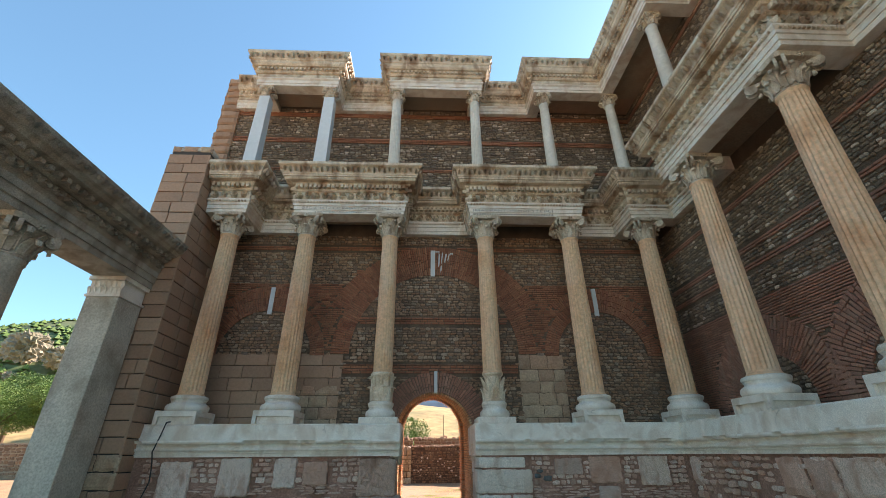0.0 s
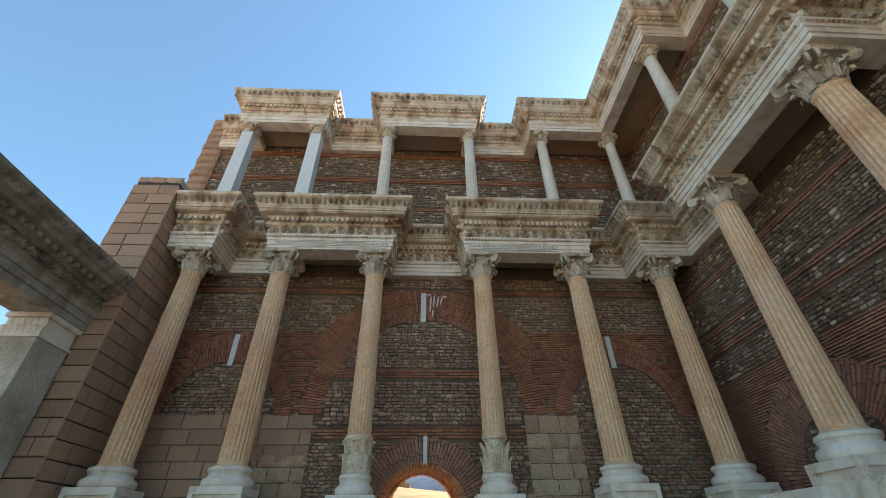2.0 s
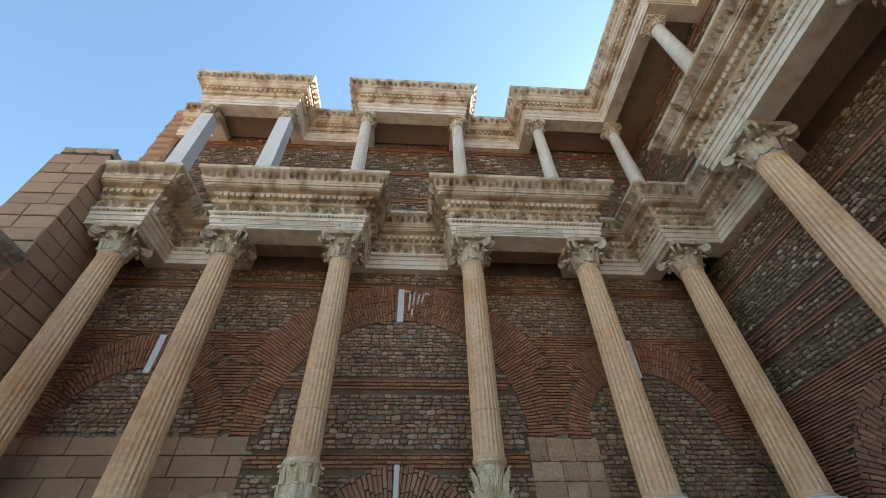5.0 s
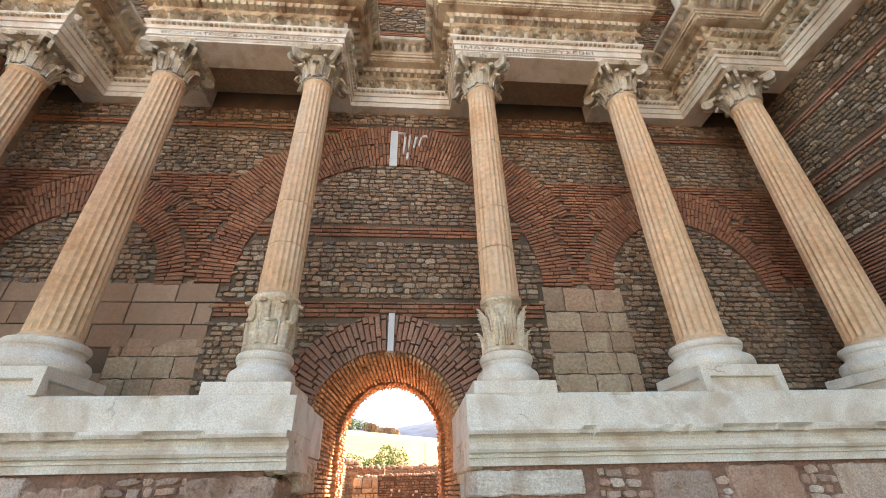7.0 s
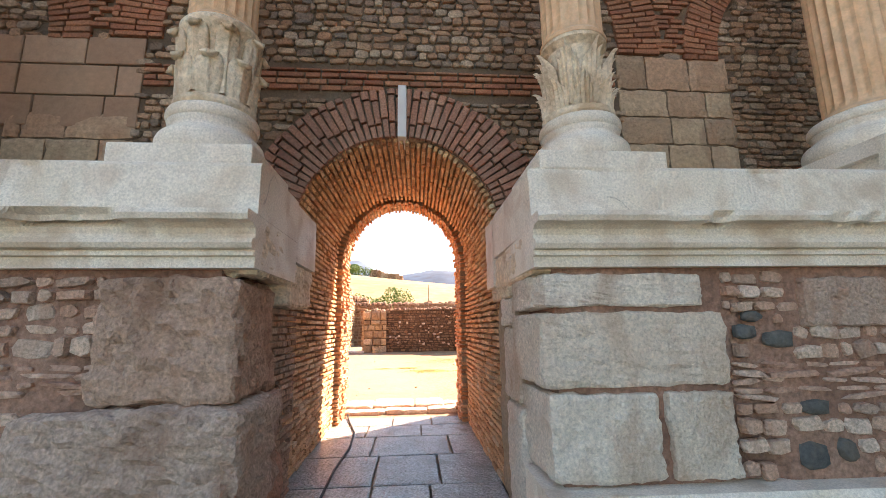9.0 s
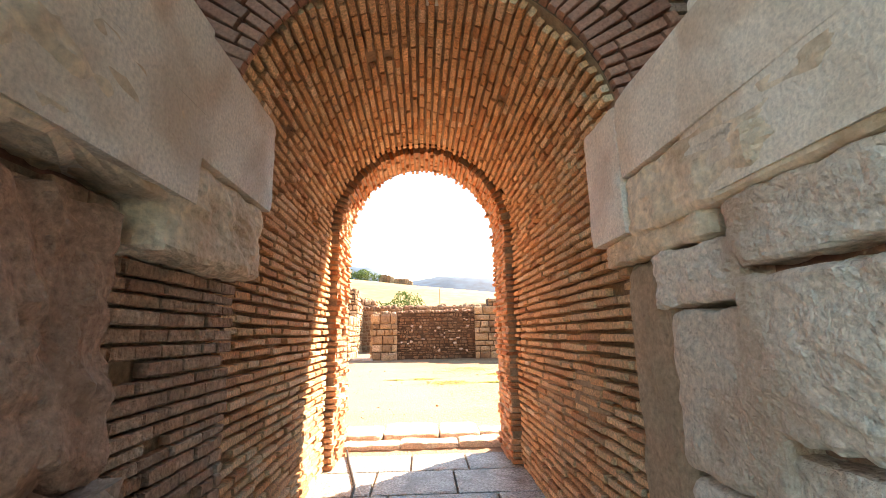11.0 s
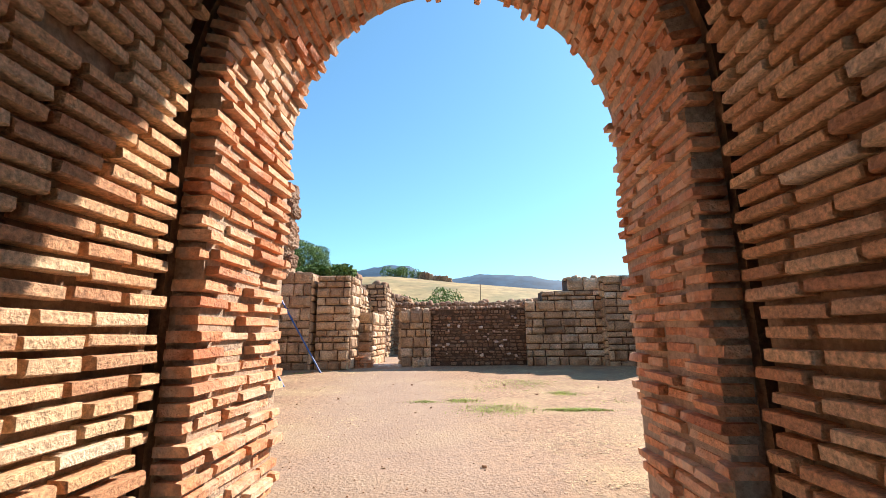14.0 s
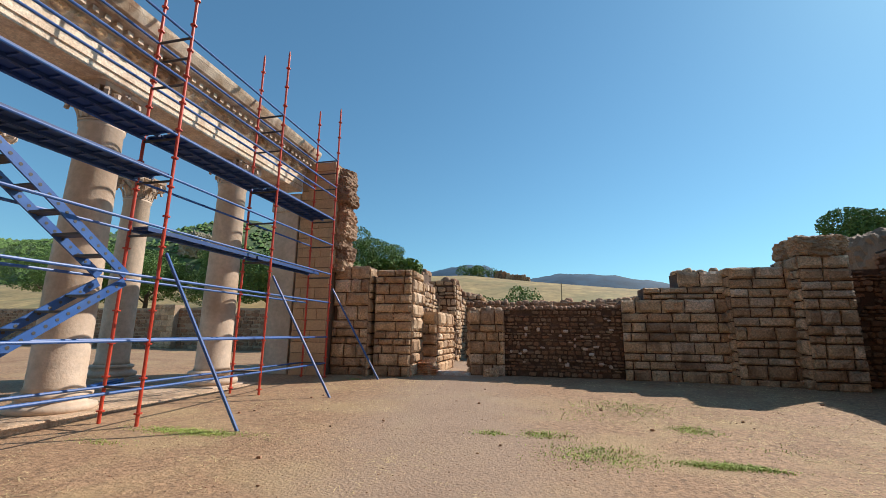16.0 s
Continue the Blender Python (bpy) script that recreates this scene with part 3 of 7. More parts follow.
def ring(bag, origin, u, n, centre, r0, r1, a0, a1, thick, joint, lengths, depth):
    """Radial bricks between r0 and r1, standing on edge, angles in degrees."""
    origin, u, n = Vector(origin), Vector(u), Vector(n)
    v = n.cross(u)
    rm = (r0 + r1) / 2
    count = max(3, int(radians(a1 - a0) * r0 / thick))
    for i in range(count):
        a = radians(a0) + radians(a1 - a0) * (i + 0.5) / count
        w = u * math.cos(a) + v * math.sin(a)
        r = r0
        first = True
        while r < r1 - 0.03:
            ln = rng.uniform(*lengths) * (rng.uniform(0.4, 1.0) if first else 1.0)
            e = min(r + ln - joint, r1)
            if e - r > 0.03:
                c = origin + u * centre[0] + v * centre[1] + w * ((r + e) / 2)
                wide = radians(a1 - a0) * (r + e) / 2 / count - joint * 0.8
                bag.add(c, w, n, e - r, max(0.012, wide), depth * rng.uniform(0.88, 1.12))
            r += ln
            first = False


# ---- ground ----
def rise(x, y):
    """Height of the ground: the yard, the slope past the far wall and the dry hill."""
    z = -0.2 + 0.25 * min(1.0, max(0.0, (y - 18) / 10))
    if y > 40:
        k = min(1.0, (y - 40) / 85)
        k = k * k * (3 - 2 * k)
        crest = min(15.2, max(1.0, 13.6 - 0.10 * x))
        z += crest * k
        if y > 130:
            z -= min(z, (y - 130) * 0.04)
        z += 0.35 * noise.noise(Vector((x * 0.06, y * 0.06, 0)))
    return z


def axis_steps(lo, hi, fine_lo, fine_hi, fine, grow):
    a = list(np.arange(fine_lo, fine_hi, fine))
    s = fine
    x = fine_hi
    while x < hi:
        a.append(x)
        s *= grow
        x += s
    a.append(hi)
    s, x = fine, fine_lo - fine
    low = []
    while x > lo:
        low.append(x)
        s *= grow
        x -= s
    low.append(lo)
    return [float(q) for q in reversed(low)] + [float(q) for q in a]


def grid_sheet(bm, xs, ys, f):
    rows = [[bm.verts.new((x, y, f(x, y))) for x in xs] for y in ys]
    for a, b in zip(rows, rows[1:]):
        for i in range(len(xs) - 1):
            bm.faces.new((a[i], a[i + 1], b[i + 1], b[i]))


def yard(x, y):
    inside = y < 15.6
    z = rise(x, y)
    if inside:
        z = -0.36
    if 15.5 < y < 17.6 and abs(x - 0.2) < 1.7:
        z -= 0.09 * min(1.0, (17.6 - y) / 0.6)
    near = 16 < y < 40 and abs(x) < 30
    if near:
        z += 0.025 * noise.noise(Vector((x * 0.8, y * 0.8, 3))) + 0.012 * noise.noise(Vector((x * 3.1, y * 3.1, 5)))
    return z


bm = bmesh.new()
grid_sheet(bm, axis_steps(-2500, 2500, -14, 14, 0.35, 1.25), axis_steps(-2500, 3000, 15.6, 40, 0.35, 1.22), yard)
ground = link_mesh("ground", bm, "dirt", smooth=True)
ground.data.materials.append(M["dry_field"])
for poly in ground.data.polygons:
    if poly.center.y > 41 or abs(poly.center.x) > 60:
        poly.material_index = 1
tagged(ground, "dry bare earth with straw and trodden path", "ground", kind="structure")

# court floor, falling gently to the gate
bm = bmesh.new()
sweepless = [(-40.0, -0.03), (4.4, -0.03), (8.3, -0.29), (10.6, -0.30)]
for (ya, za), (yb, zb) in zip(sweepless, sweepless[1:]):
    q = [bm.verts.new(p) for p in ((-40, ya, za), (40, ya, za), (40, yb, zb), (-40, yb, zb))]
    bm.faces.new(q)
court = tagged(link_mesh("court_floor", bm, "court"), "pale paved court floor sloping to the gate", "floor", kind="structure")

# ---- the facade wall with its vaulted passage ----
WY, EXIT = 12.15, 15.68          # wall face, outer face
CX = 0.19                        # middle of the passage
PL, PR = -0.89, 1.22             # passage walls
GROOVE0, GROOVE1 = 14.825, 14.885  # slot in the vault


def vault(y):
    """Half width, springing height and rise of the vault at y."""
    k = (y - WY) / (EXIT - WY)
    return 1.055, 2.02 + 0.23 * k, 1.06 + 0.05 * k


def vault_profile(y, shrink=0.0, n=20, crown=None):
    hw, sp, up = vault(y)
    hw, up = hw - shrink, up - (shrink if crown is None else crown)
    pts = [(CX - hw, -0.34), (CX - hw, sp)]
    for i in range(1, n):
        a = math.pi * (1 - i / n)
        pts.append((CX + hw * math.cos(a), sp + up * math.sin(a)))
    pts += [(CX + hw, sp), (CX + hw, -0.34)]
    return pts


def wall_with_arch(bm, y, prof, x0, x1, z0, z1, flip):
    """A flat wall face with the arched opening left out."""
    def quad(*p):
        vs = [bm.verts.new((x, y, z)) for x, z in p]
        bm.faces.new(vs if not flip else list(reversed(vs)))
    left, right = prof[0][0], prof[-1][0]
    quad((x0, z0), (left, z0), (left, z1), (x0, z1))
    quad((right, z0), (x1, z0), (x1, z1), (right, z1))
    for a, b in zip(prof[1:], prof[2:-1]):
        quad(a, b, (b[0], z1), (a[0], z1))


bm = bmesh.new()
front, back = vault_profile(WY, -0.03), vault_profile(EXIT, -0.03)
wall_with_arch(bm, WY, front, -7.3, 8.6, -0.4, 9.6, False)
wall_with_arch(bm, EXIT, back, -7.3, 8.6, -0.4, 9.6, True)
tunnel = [[bm.verts.new((x, yy, z)) for x, z in vault_profile(yy, shrink)] for yy, shrink in ((WY, -0.03), (GROOVE0, -0.03), (GROOVE0, -0.17), (GROOVE1, -0.17), (GROOVE1, -0.03), (EXIT, -0.03))]
for fa, ba in zip(tunnel, tunnel[1:]):
    for i in range(len(fa) - 1):
        bm.faces.new((fa[i], ba[i], ba[i + 1], fa[i + 1]))
for x, s in ((-7.3, 1), (8.6, -1)):
    q = [bm.verts.new(p) for p in ((x, WY, -0.4), (x, WY, 9.6), (x, EXIT, 9.6), (x, EXIT, -0.4))]
    bm.faces.new(q if s > 0 else list(reversed(q)))
q = [bm.verts.new(p) for p in ((-7.3, WY, 9.6), (8.6, WY, 9.6), (8.6, EXIT, 9.6), (-7.3, EXIT, 9.6))]
bm.faces.new(q)
box(bm, -7.2, 8.6, WY, WY + 1.3, 9.6, 14.2)
wall_ob = link_mesh("wall_north", bm, "mortar")
wall_ob.data.materials.append(M["mortar_lining"])
# the slot's walls keep the darker mortar, which paints in its recess shade
for poly in wall_ob.data.polygons:
    if abs(poly.center.x - CX) < 1.3 and WY + 0.1 < poly.center.y < EXIT - 0.1 and poly.center.z < 4 and not GROOVE0 - 0.01 < poly.center.y < GROOVE1 + 0.01:
        poly.material_index = 1
wall_north = tagged(wall_ob, "tall ancient facade wall of fieldstone and brick with an arched gate", "wall", kind="structure")

# regions of the facade: relieving arches, brick fill, patches of cut stone
ARCHES = [(0.22, 4.15, 2.45, 3.42), (-4.65, 4.1, 1.32, 2.08), (5.16, 4.1, 1.32, 2.08)]
SHOULDER = 5.5                   # the outer brick layer of the arches ends here


def reach(arch, z):
    """Outer radius of an arch at a height: one layer below the shoulder, two above."""
    return arch[3] if z > SHOULDER else arch[2] + (0.52 if arch[2] > 2 else 0.4)


def in_ring(x, z):
    if z < 4.12:
        return False
    for arch in ARCHES:
        d = math.hypot(x - arch[0], z - arch[1])
        if arch[2] - 0.02 < d < reach(arch, z) + 0.02:
            return True
    return False


def in_fill(x, z):
    """Level brick between neighbouring arches."""
    if not 4.15 < z < 6.28 or in_ring(x, z):
        return False
    for cx, cz, r0, r1 in ARCHES:
        if math.hypot(x - cx, z - cz) < r0:
            return False
    return -6.9 < x < 7.5


def in_gate(x, z, grow=0.0):
    hw, sp, up = vault(WY)
    r = 1.58 + grow
    if z < sp:
        return abs(x - CX) < hw + 0.02
    return math.hypot(x - CX, (z - sp)) < r


def in_patch(x, z):
    return z < 4.14 and (x < -2.38 or 2.62 < x < 3.96)


BANDS = [(3.60, 3.86, -2.36, 2.6), (5.02, 5.24, -2.2, 2.6), (6.62, 6.78, -2.2, 2.6), (7.42, 7.56, -7, 7.6)]


def in_band(x, z, h=0.0):
    return any(a - h < z < b + h and x0 < x < x1 for a, b, x0, x1 in BANDS)


FU, FN = (1, 0, 0), (0, -1, 0)
FO = (0, WY, 0)
near_gate = lambda p: -2.4 < p.x < 2.8 and 2.0 < p.z < 4.3
stones = Pieces("stone", "rubble", "stone")
courses(stones, FO, FU, FN, -6.6, 7.7, 2.1, 7.98, 0.080, 0.003, (0.07, 0.22), 0.034,
        mask=lambda x, z, a, b: not (in_ring(x, z) or in_fill(x, z) or in_gate(x, z, 0.03) or in_patch(x, z) or in_band(x, z, 0.05)), jitter=0.3)
stones.finish(wall_north, near_gate, rest_name="stonework")
bands = Pieces("brick", "brick", "band_brick")
for a, b, x0, x1 in BANDS:
    courses(bands, FO, FU, FN, x0, x1, a, b, 0.072, 0.022, (0.16, 0.34), 0.035, mask=lambda x, z, p, q: not (in_ring(x, z) or in_gate(x, z, 0.05) or in_fill(x, z)))
bands.finish(wall_north, near_gate, rest_name="brick_bands")
fill = Pieces("brick", "brick", "fill_brick")
courses(fill, FO, FU, FN, -6.6, 7.6, 4.18, 6.28, 0.062, 0.018, (0.13, 0.27), 0.042, mask=lambda x, z, a, b: in_fill(x, z))
fill.finish(wall_north, rest_name="brick_infill")
rings = Pieces("brick", "brick", "arch_brick")
for arch in ARCHES:
    one = Pieces("brick", "brick", "arch_brick")
    ring(one, FO, FU, FN, arch[:2], arch[2], arch[2] + (0.52 if arch[2] > 2 else 0.4), 0, 180, 0.06, 0.016, (0.26, 0.34), 0.045)
    ring(one, FO, FU, FN, arch[:2], arch[2] + (0.53 if arch[2] > 2 else 0.41), arch[3], 0, 180, 0.06, 0.016, (0.26, 0.34), 0.045)
    for m, k in one.rows:
        p = m.translation
        if -6.7 < p.x < 7.6 and math.hypot(p.x - arch[0], p.z - arch[1]) < reach(arch, p.z):
            rings.rows.append((m, k))


rings.finish(wall_north, lambda p: abs(p.x - 0.22) < 1.6, rest_name="relieving_arches")
gate = Pieces("brick", "brick_dark", "voussoir")
ring(gate, FO, FU, FN, (0.23, 2.07), 1.03, 1.57, 2, 178, 0.062, 0.02, (0.24, 0.34), 0.045)
gate.finish(wall_north, lambda p: True, rest_name="gate_arch")

# marble keystones
for cx, z0, z1, w0, w1, y0 in ((0.26, 3.08, 3.66, 0.04, 0.045, 12.075), (0.16, 6.55, 7.44, 0.07, 0.07, 12.08), (-4.66, 5.3, 6.14, 0.065, 0.065, 12.08), (5.16, 5.3, 6.17, 0.065, 0.065, 12.08)):
    bm = bmesh.new()
    box(bm, cx - w1, cx + w1, y0, 12.4, z0, z1, 0.008)
    part("keystone", bm, "new_marble", wall_north, "slim white marble keystone", smooth=False)

# whitish mortar and plaster remnants by the keystone, laid as thin marble-coloured wedges
shards = Pieces("old_block", "new_marble", "marble_shard")
for x, z, w, h, a in ((0.36, 7.12, 0.05, 0.5, 0.05), (0.45, 7.2, 0.04, 0.42, 0.1), (0.56, 7.18, 0.05, 0.36, 0.16), (0.66, 7.22, 0.04, 0.28, 0.22), (0.42, 6.82, 0.05, 0.22, 0.05), (0.75, 7.34, 0.12, 0.07, 0.1), (0.3, 7.4, 0.16, 0.05, 0.0)):
    shards.add((x, WY, z), (math.cos(a), 0, -math.sin(a)), FN, w, h, 0.06)
shards.finish(wall_north, lambda p: True)

# cut-stone patches
patch = Pieces("block", "pier_block", "ashlar_block")
courses(patch, FO, FU, FN, -6.5, -2.38, 2.12, 4.14, 0.34, 0.016, (0.55, 0.95), 0.03, mask=lambda x, z, a, b: not (x > -3.6 and z < 3.3))
patch.finish(wall_north, lambda p: True)
patch = Pieces("old_block", "patch_block", "ashlar_block")
courses(patch, FO, FU, FN, -3.6, -2.4, 2.12, 3.3, 0.3, 0.018, (0.3, 0.55), 0.03)
courses(patch, FO, FU, FN, 2.64, 3.94, 2.12, 4.14, 0.32, 0.018, (0.35, 0.62), 0.035)
patch.finish(wall_north, lambda p: True)

# upper storey of the facade
upper = Pieces("stone", "slate", "stone")
UB = [(10.52, 10.68), (11.80, 12.02), (13.02, 13.2)]
in_ub = lambda x, z, a, b: not any(p - 0.05 < z < q + 0.05 for p, q in UB)
courses(upper, FO, FU, FN, -7.2, 7.7, 9.0, 13.4, 0.078, 0.012, (0.10, 0.26), 0.035, mask=in_ub, jitter=0.15)
upper.finish(wall_north, rest_name="upper_stonework")
ubands = Pieces("brick", "brick", "band_brick")
for a, b in UB:
    courses(ubands, FO, FU, FN, -7.2, 7.7, a, b, 0.066, 0.018, (0.2, 0.4), 0.045)
ubands.finish(wall_north, rest_name="upper_brick_bands")

# ---- brick lining of the passage ----
lining = Pieces("brick", "brick_vault", "brick")


def line_passage(bag, y0, y1, shrink, ragged, sunk=0.028, proud=0.058):
    ym = (y0 + y1) / 2
    hw, sp, up = vault(ym)
    hw, up = hw - shrink, up - shrink * 0.6
    arc = math.pi * (hw + up) / 2
    total = 2 * (sp + 0.30) + arc
    step = 0.065
    n = int(total / step)
    for i in range(n):
        s = (i + 0.5) * total / n
        y = y0 - rng.uniform(0, 0.25)
        while y < y1:
            arched = sp + 0.30 < s < total - sp - 0.30
            ln = rng.uniform(0.10, 0.19) if arched else rng.uniform(0.16, 0.30)
            lo, hi = max(y, y0), min(y + ln - 0.022, y1 + (rng.uniform(-0.05, 0.015) if ragged else 0))
            if hi - lo > 0.05:
                yc = (lo + hi) / 2
                h2, s2, u2 = vault(yc)
                h2, u2 = h2 - shrink, u2 - shrink * 0.6
                low = s2 + 0.30
                if s < low:
                    p, nn = (CX - h2, yc, -0.30 + s), (1, 0, 0)
                elif s > total - low:
                    p, nn = (CX + h2, yc, -0.30 + (total - s)), (-1, 0, 0)
                else:
                    a = math.pi * (1 - (s - low) / (total - 2 * low))
                    p, nn = (CX + h2 * math.cos(a), yc, s2 + u2 * math.sin(a)), (-math.cos(a), 0, -math.sin(a))
                u = Vector((0, 1, 0)) if nn[0] >= 0 else Vector((0, -1, 0))
                base = Vector(p) - Vector(nn) * sunk
                if rng.random() > 0.006:
                    bag.add(base + Vector((0, 0, rng.uniform(-0.005, 0.005))), u + Vector((0, 0, rng.uniform(-0.02, 0.02))), nn, hi - lo, step - 0.025 + rng.uniform(-0.005, 0.005), proud * rng.uniform(0.75, 1.15))
            y += ln


line_passage(lining, WY + 0.02, GROOVE0, 0.0, False)
lining.finish(wall_north, lambda p: p.x < 0 and 12.4 < p.y < 14.9 and 0.5 < p.z < 2.3, rest_name="passage_brickwork")
# eroded patches low on the passage walls, smeared with old mortar
for k, (side, y0, y1, z0, z1) in enumerate(((1, 13.1, 14.2, 0.15, 0.72), (-1, 13.6, 14.5, 0.05, 0.5), (1, 12.6, 13.2, 0.5, 0.85))):
    x = CX + side * 1.055
    part("mortar_smear", hewn(min(x - side * 0.012, x + side * 0.06), max(x - side * 0.012, x + side * 0.06), y0, y1, z0, z1, 160 + k, 0.012, 26, 3), "mortar_pale", wall_north, "eroded mortar smear over the bricks")
exit_ring = Pieces("brick", "brick_exit", "exit_brick")
line_passage(exit_ring, GROOVE1, EXIT, 0.10, True, 0.10, 0.12)
exit_ring.finish(wall_north, lambda p: p.z > 0.4, rest_name="exit_brickwork")
# the exit ring's mortar bed
bm = bmesh.new()
pa, pb = vault_profile(GROOVE1 + 0.05, 0.088, crown=0.048), vault_profile(EXIT - 0.02, 0.088, crown=0.048)
oa, ob_ = vault_profile(GROOVE1 + 0.05, -0.05), vault_profile(EXIT - 0.02, -0.05)
ia = [[bm.verts.new((x, y, z)) for x, z in pr] for pr, y in ((pa, GROOVE1 + 0.05), (pb, EXIT - 0.02), (ob_, EXIT - 0.02), (oa, GROOVE1 + 0.05))]
for a, b in zip(ia, ia[1:] + ia[:1]):
    for i in range(len(a) - 1):
        bm.faces.new((a[i], b[i], b[i + 1], a[i + 1]))
part("mortar_bed", bm, "mortar_pale", wall_north)

# ---- paving of the passage ----
pavement = thing("pavement", "worn grey marble slabs of the passage", "paving", kind="structure")
bm = bmesh.new()
box(bm, -0.95, 1.3, 9.4, 15.6, -0.42, -0.325)
part("bedding", bm, "mortar", pavement)
slabs = Pieces("block", "paving", "slab")
y = 9.4
while y < 15.35:
    d = float(rng.uniform(0.55, 0.95))
    x = -0.93
    while x < 1.25:
        w = float(rng.uniform(0.5, 1.0))
        hi = min(x + w, 1.26)
        if hi - x > 0.15:
            slabs.add(((x + hi) / 2, min(y + d / 2, 15.2), -0.33), (1, 0, 0), (0, 0, 1), hi - x - 0.018, d - 0.018, 0.032)
        x += w
    y += d
slabs.finish(pavement, lambda p: True)
for k, (x0, x1) in enumerate(((-0.84, -0.1), (-0.09, 0.62), (0.63, 1.24))):
    part("sill", hewn(x0, x1, 15.6, 15.84 + 0.03 * k, -0.36, -0.235 + 0.012 * k, 80 + k, 0.012, 12, 10), "grey_block", pavement, "worn broken marble sill")
for k, (x0, x1, ya, yb) in enumerate(((-0.98, -0.35, 16.0, 16.62), (-0.34, 0.4, 16.05, 16.8), (0.41, 0.95, 16.02, 16.7), (0.96, 1.4, 16.08, 16.5))):
    part("threshold_slab", hewn(x0, x1, ya, yb, -0.36, -0.205 - 0.008 * (k % 2), 90 + k, 0.012, 12, 8), "grey_block", pavement, "white marble threshold slab")

# ---- columns ----
def volute(bm, centre, axis, r, thick):
    """A flat scroll: spiral ridge round a disc."""
    axis = Vector(axis).normalized()
    side = Vector((0, 0, 1)).cross(axis).normalized()
    pts = []
    for i in range(29):
        a = i / 28 * 2.6 * 2 * math.pi
        q = r * (1 - 0.8 * i / 28)
        pts.append(Vector(centre) + side * (q * math.cos(a)) + Vector((0, 0, 1)) * (q * math.sin(a)))
    prev = None
    for i, p in enumerate(pts):
        w = r * 0.16 * (1 - 0.4 * i / 28)
        t = (pts[min(i + 1, 28)] - pts[max(i - 1, 0)]).normalized()
        o = t.cross(axis).normalized()
        quad = [bm.verts.new(p + o * w + axis * thick), bm.verts.new(p - o * w + axis * thick), bm.verts.new(p - o * w - axis * thick), bm.verts.new(p + o * w - axis * thick)]
        if prev:
            for k in range(4):
                bm.faces.new((prev[k], prev[(k + 1) % 4], quad[(k + 1) % 4], quad[k]))
        else:
            bm.faces.new(quad)
        prev = quad
    bm.faces.new(list(reversed(prev)))
    bmesh.ops.create_cone(bm, cap_ends=True, segments=12, radius1=r * 0.8, radius2=r * 0.8, depth=thick * 1.2, matrix=Matrix.Translation(centre) @ axis.to_track_quat("Z", "Y").to_matrix().to_4x4())


def leaf_strip(bm, angle, r0, z0, height, width, curl, seg=6, rib=0.35):
    """An acanthus leaf: a ribbed, lobed tongue that leans out and curls at the tip."""
    c, s = math.cos(angle), math.sin(angle)
    rows = []
    for i in range(seg + 1):
        k = i / seg
        out = r0 + curl * (0.15 * k + 0.85 * k ** 3)
        z = z0 + height * (k - 0.16 * max(0, k - 0.75) * 4)
        w = width * (0.75 + 0.5 * math.sin(k * math.pi * 0.8)) * (1 - 0.75 * max(0, k - 0.7) / 0.3) * (1.0 + (0.16 if i % 2 else -0.06))
        row = []
        for j, f in enumerate((-1, -0.5, 0, 0.5, 1)):
            bulge = (1 - abs(f)) * rib * width + (0.0 if j % 2 == 0 else -0.12 * width)
            rr = out + bulge
            tt = f * w
            row.append(bm.verts.new((c * rr - s * tt, s * rr + c * tt, z)))
        rows.append(row)
    for a, b in zip(rows, rows[1:]):
        for j in range(4):
            bm.faces.new((a[j], a[j + 1], b[j + 1], b[j]))
    # a back sheet closes the leaf
    inner = [[bm.verts.new((v.co.x - c * width * 0.35, v.co.y - s * width * 0.35, v.co.z)) for v in row] for row in rows]
    for a, b in zip(inner, inner[1:]):
        for j in range(4):
            bm.faces.new((a[j], b[j], b[j + 1], a[j + 1]))
    for i in range(seg):
        for j in (0, 4):
            q = (rows[i][j], rows[i + 1][j], inner[i + 1][j], inner[i][j])
            bm.faces.new(q if j else tuple(reversed(q)))
    bm.faces.new((rows[-1][0], rows[-1][1], rows[-1][2], rows[-1][3], rows[-1][4], inner[-1][4], inner[-1][3], inner[-1][2], inner[-1][1], inner[-1][0]))


def abacus(bm, half, z0, z1):
    pts = []
    for q in range(4):
        a = math.pi / 4 + q * math.pi / 2
        nxt = a + math.pi / 2
        for da, r in ((-0.07, half * 1.36), (0.07, half * 1.36)):
            pts.append((r * math.cos(a + da), r * math.sin(a + da)))
        for k in (0.25, 0.5, 0.75):
            ang = a + k * math.pi / 2
            dip = 1.02 + 0.10 * abs(k - 0.5) * 4
            pts.append((half * dip * math.cos(ang), half * dip * math.sin(ang)))
    lo = [bm.verts.new((x * 0.94, y * 0.94, z0)) for x, y in pts]
    hi = [bm.verts.new((x, y, z1)) for x, y in pts]
    n = len(pts)
    for i in range(n):
        bm.faces.new((lo[i], lo[(i + 1) % n], hi[(i + 1) % n], hi[i]))
    bm.faces.new(list(reversed(lo)))
    bm.faces.new(hi)


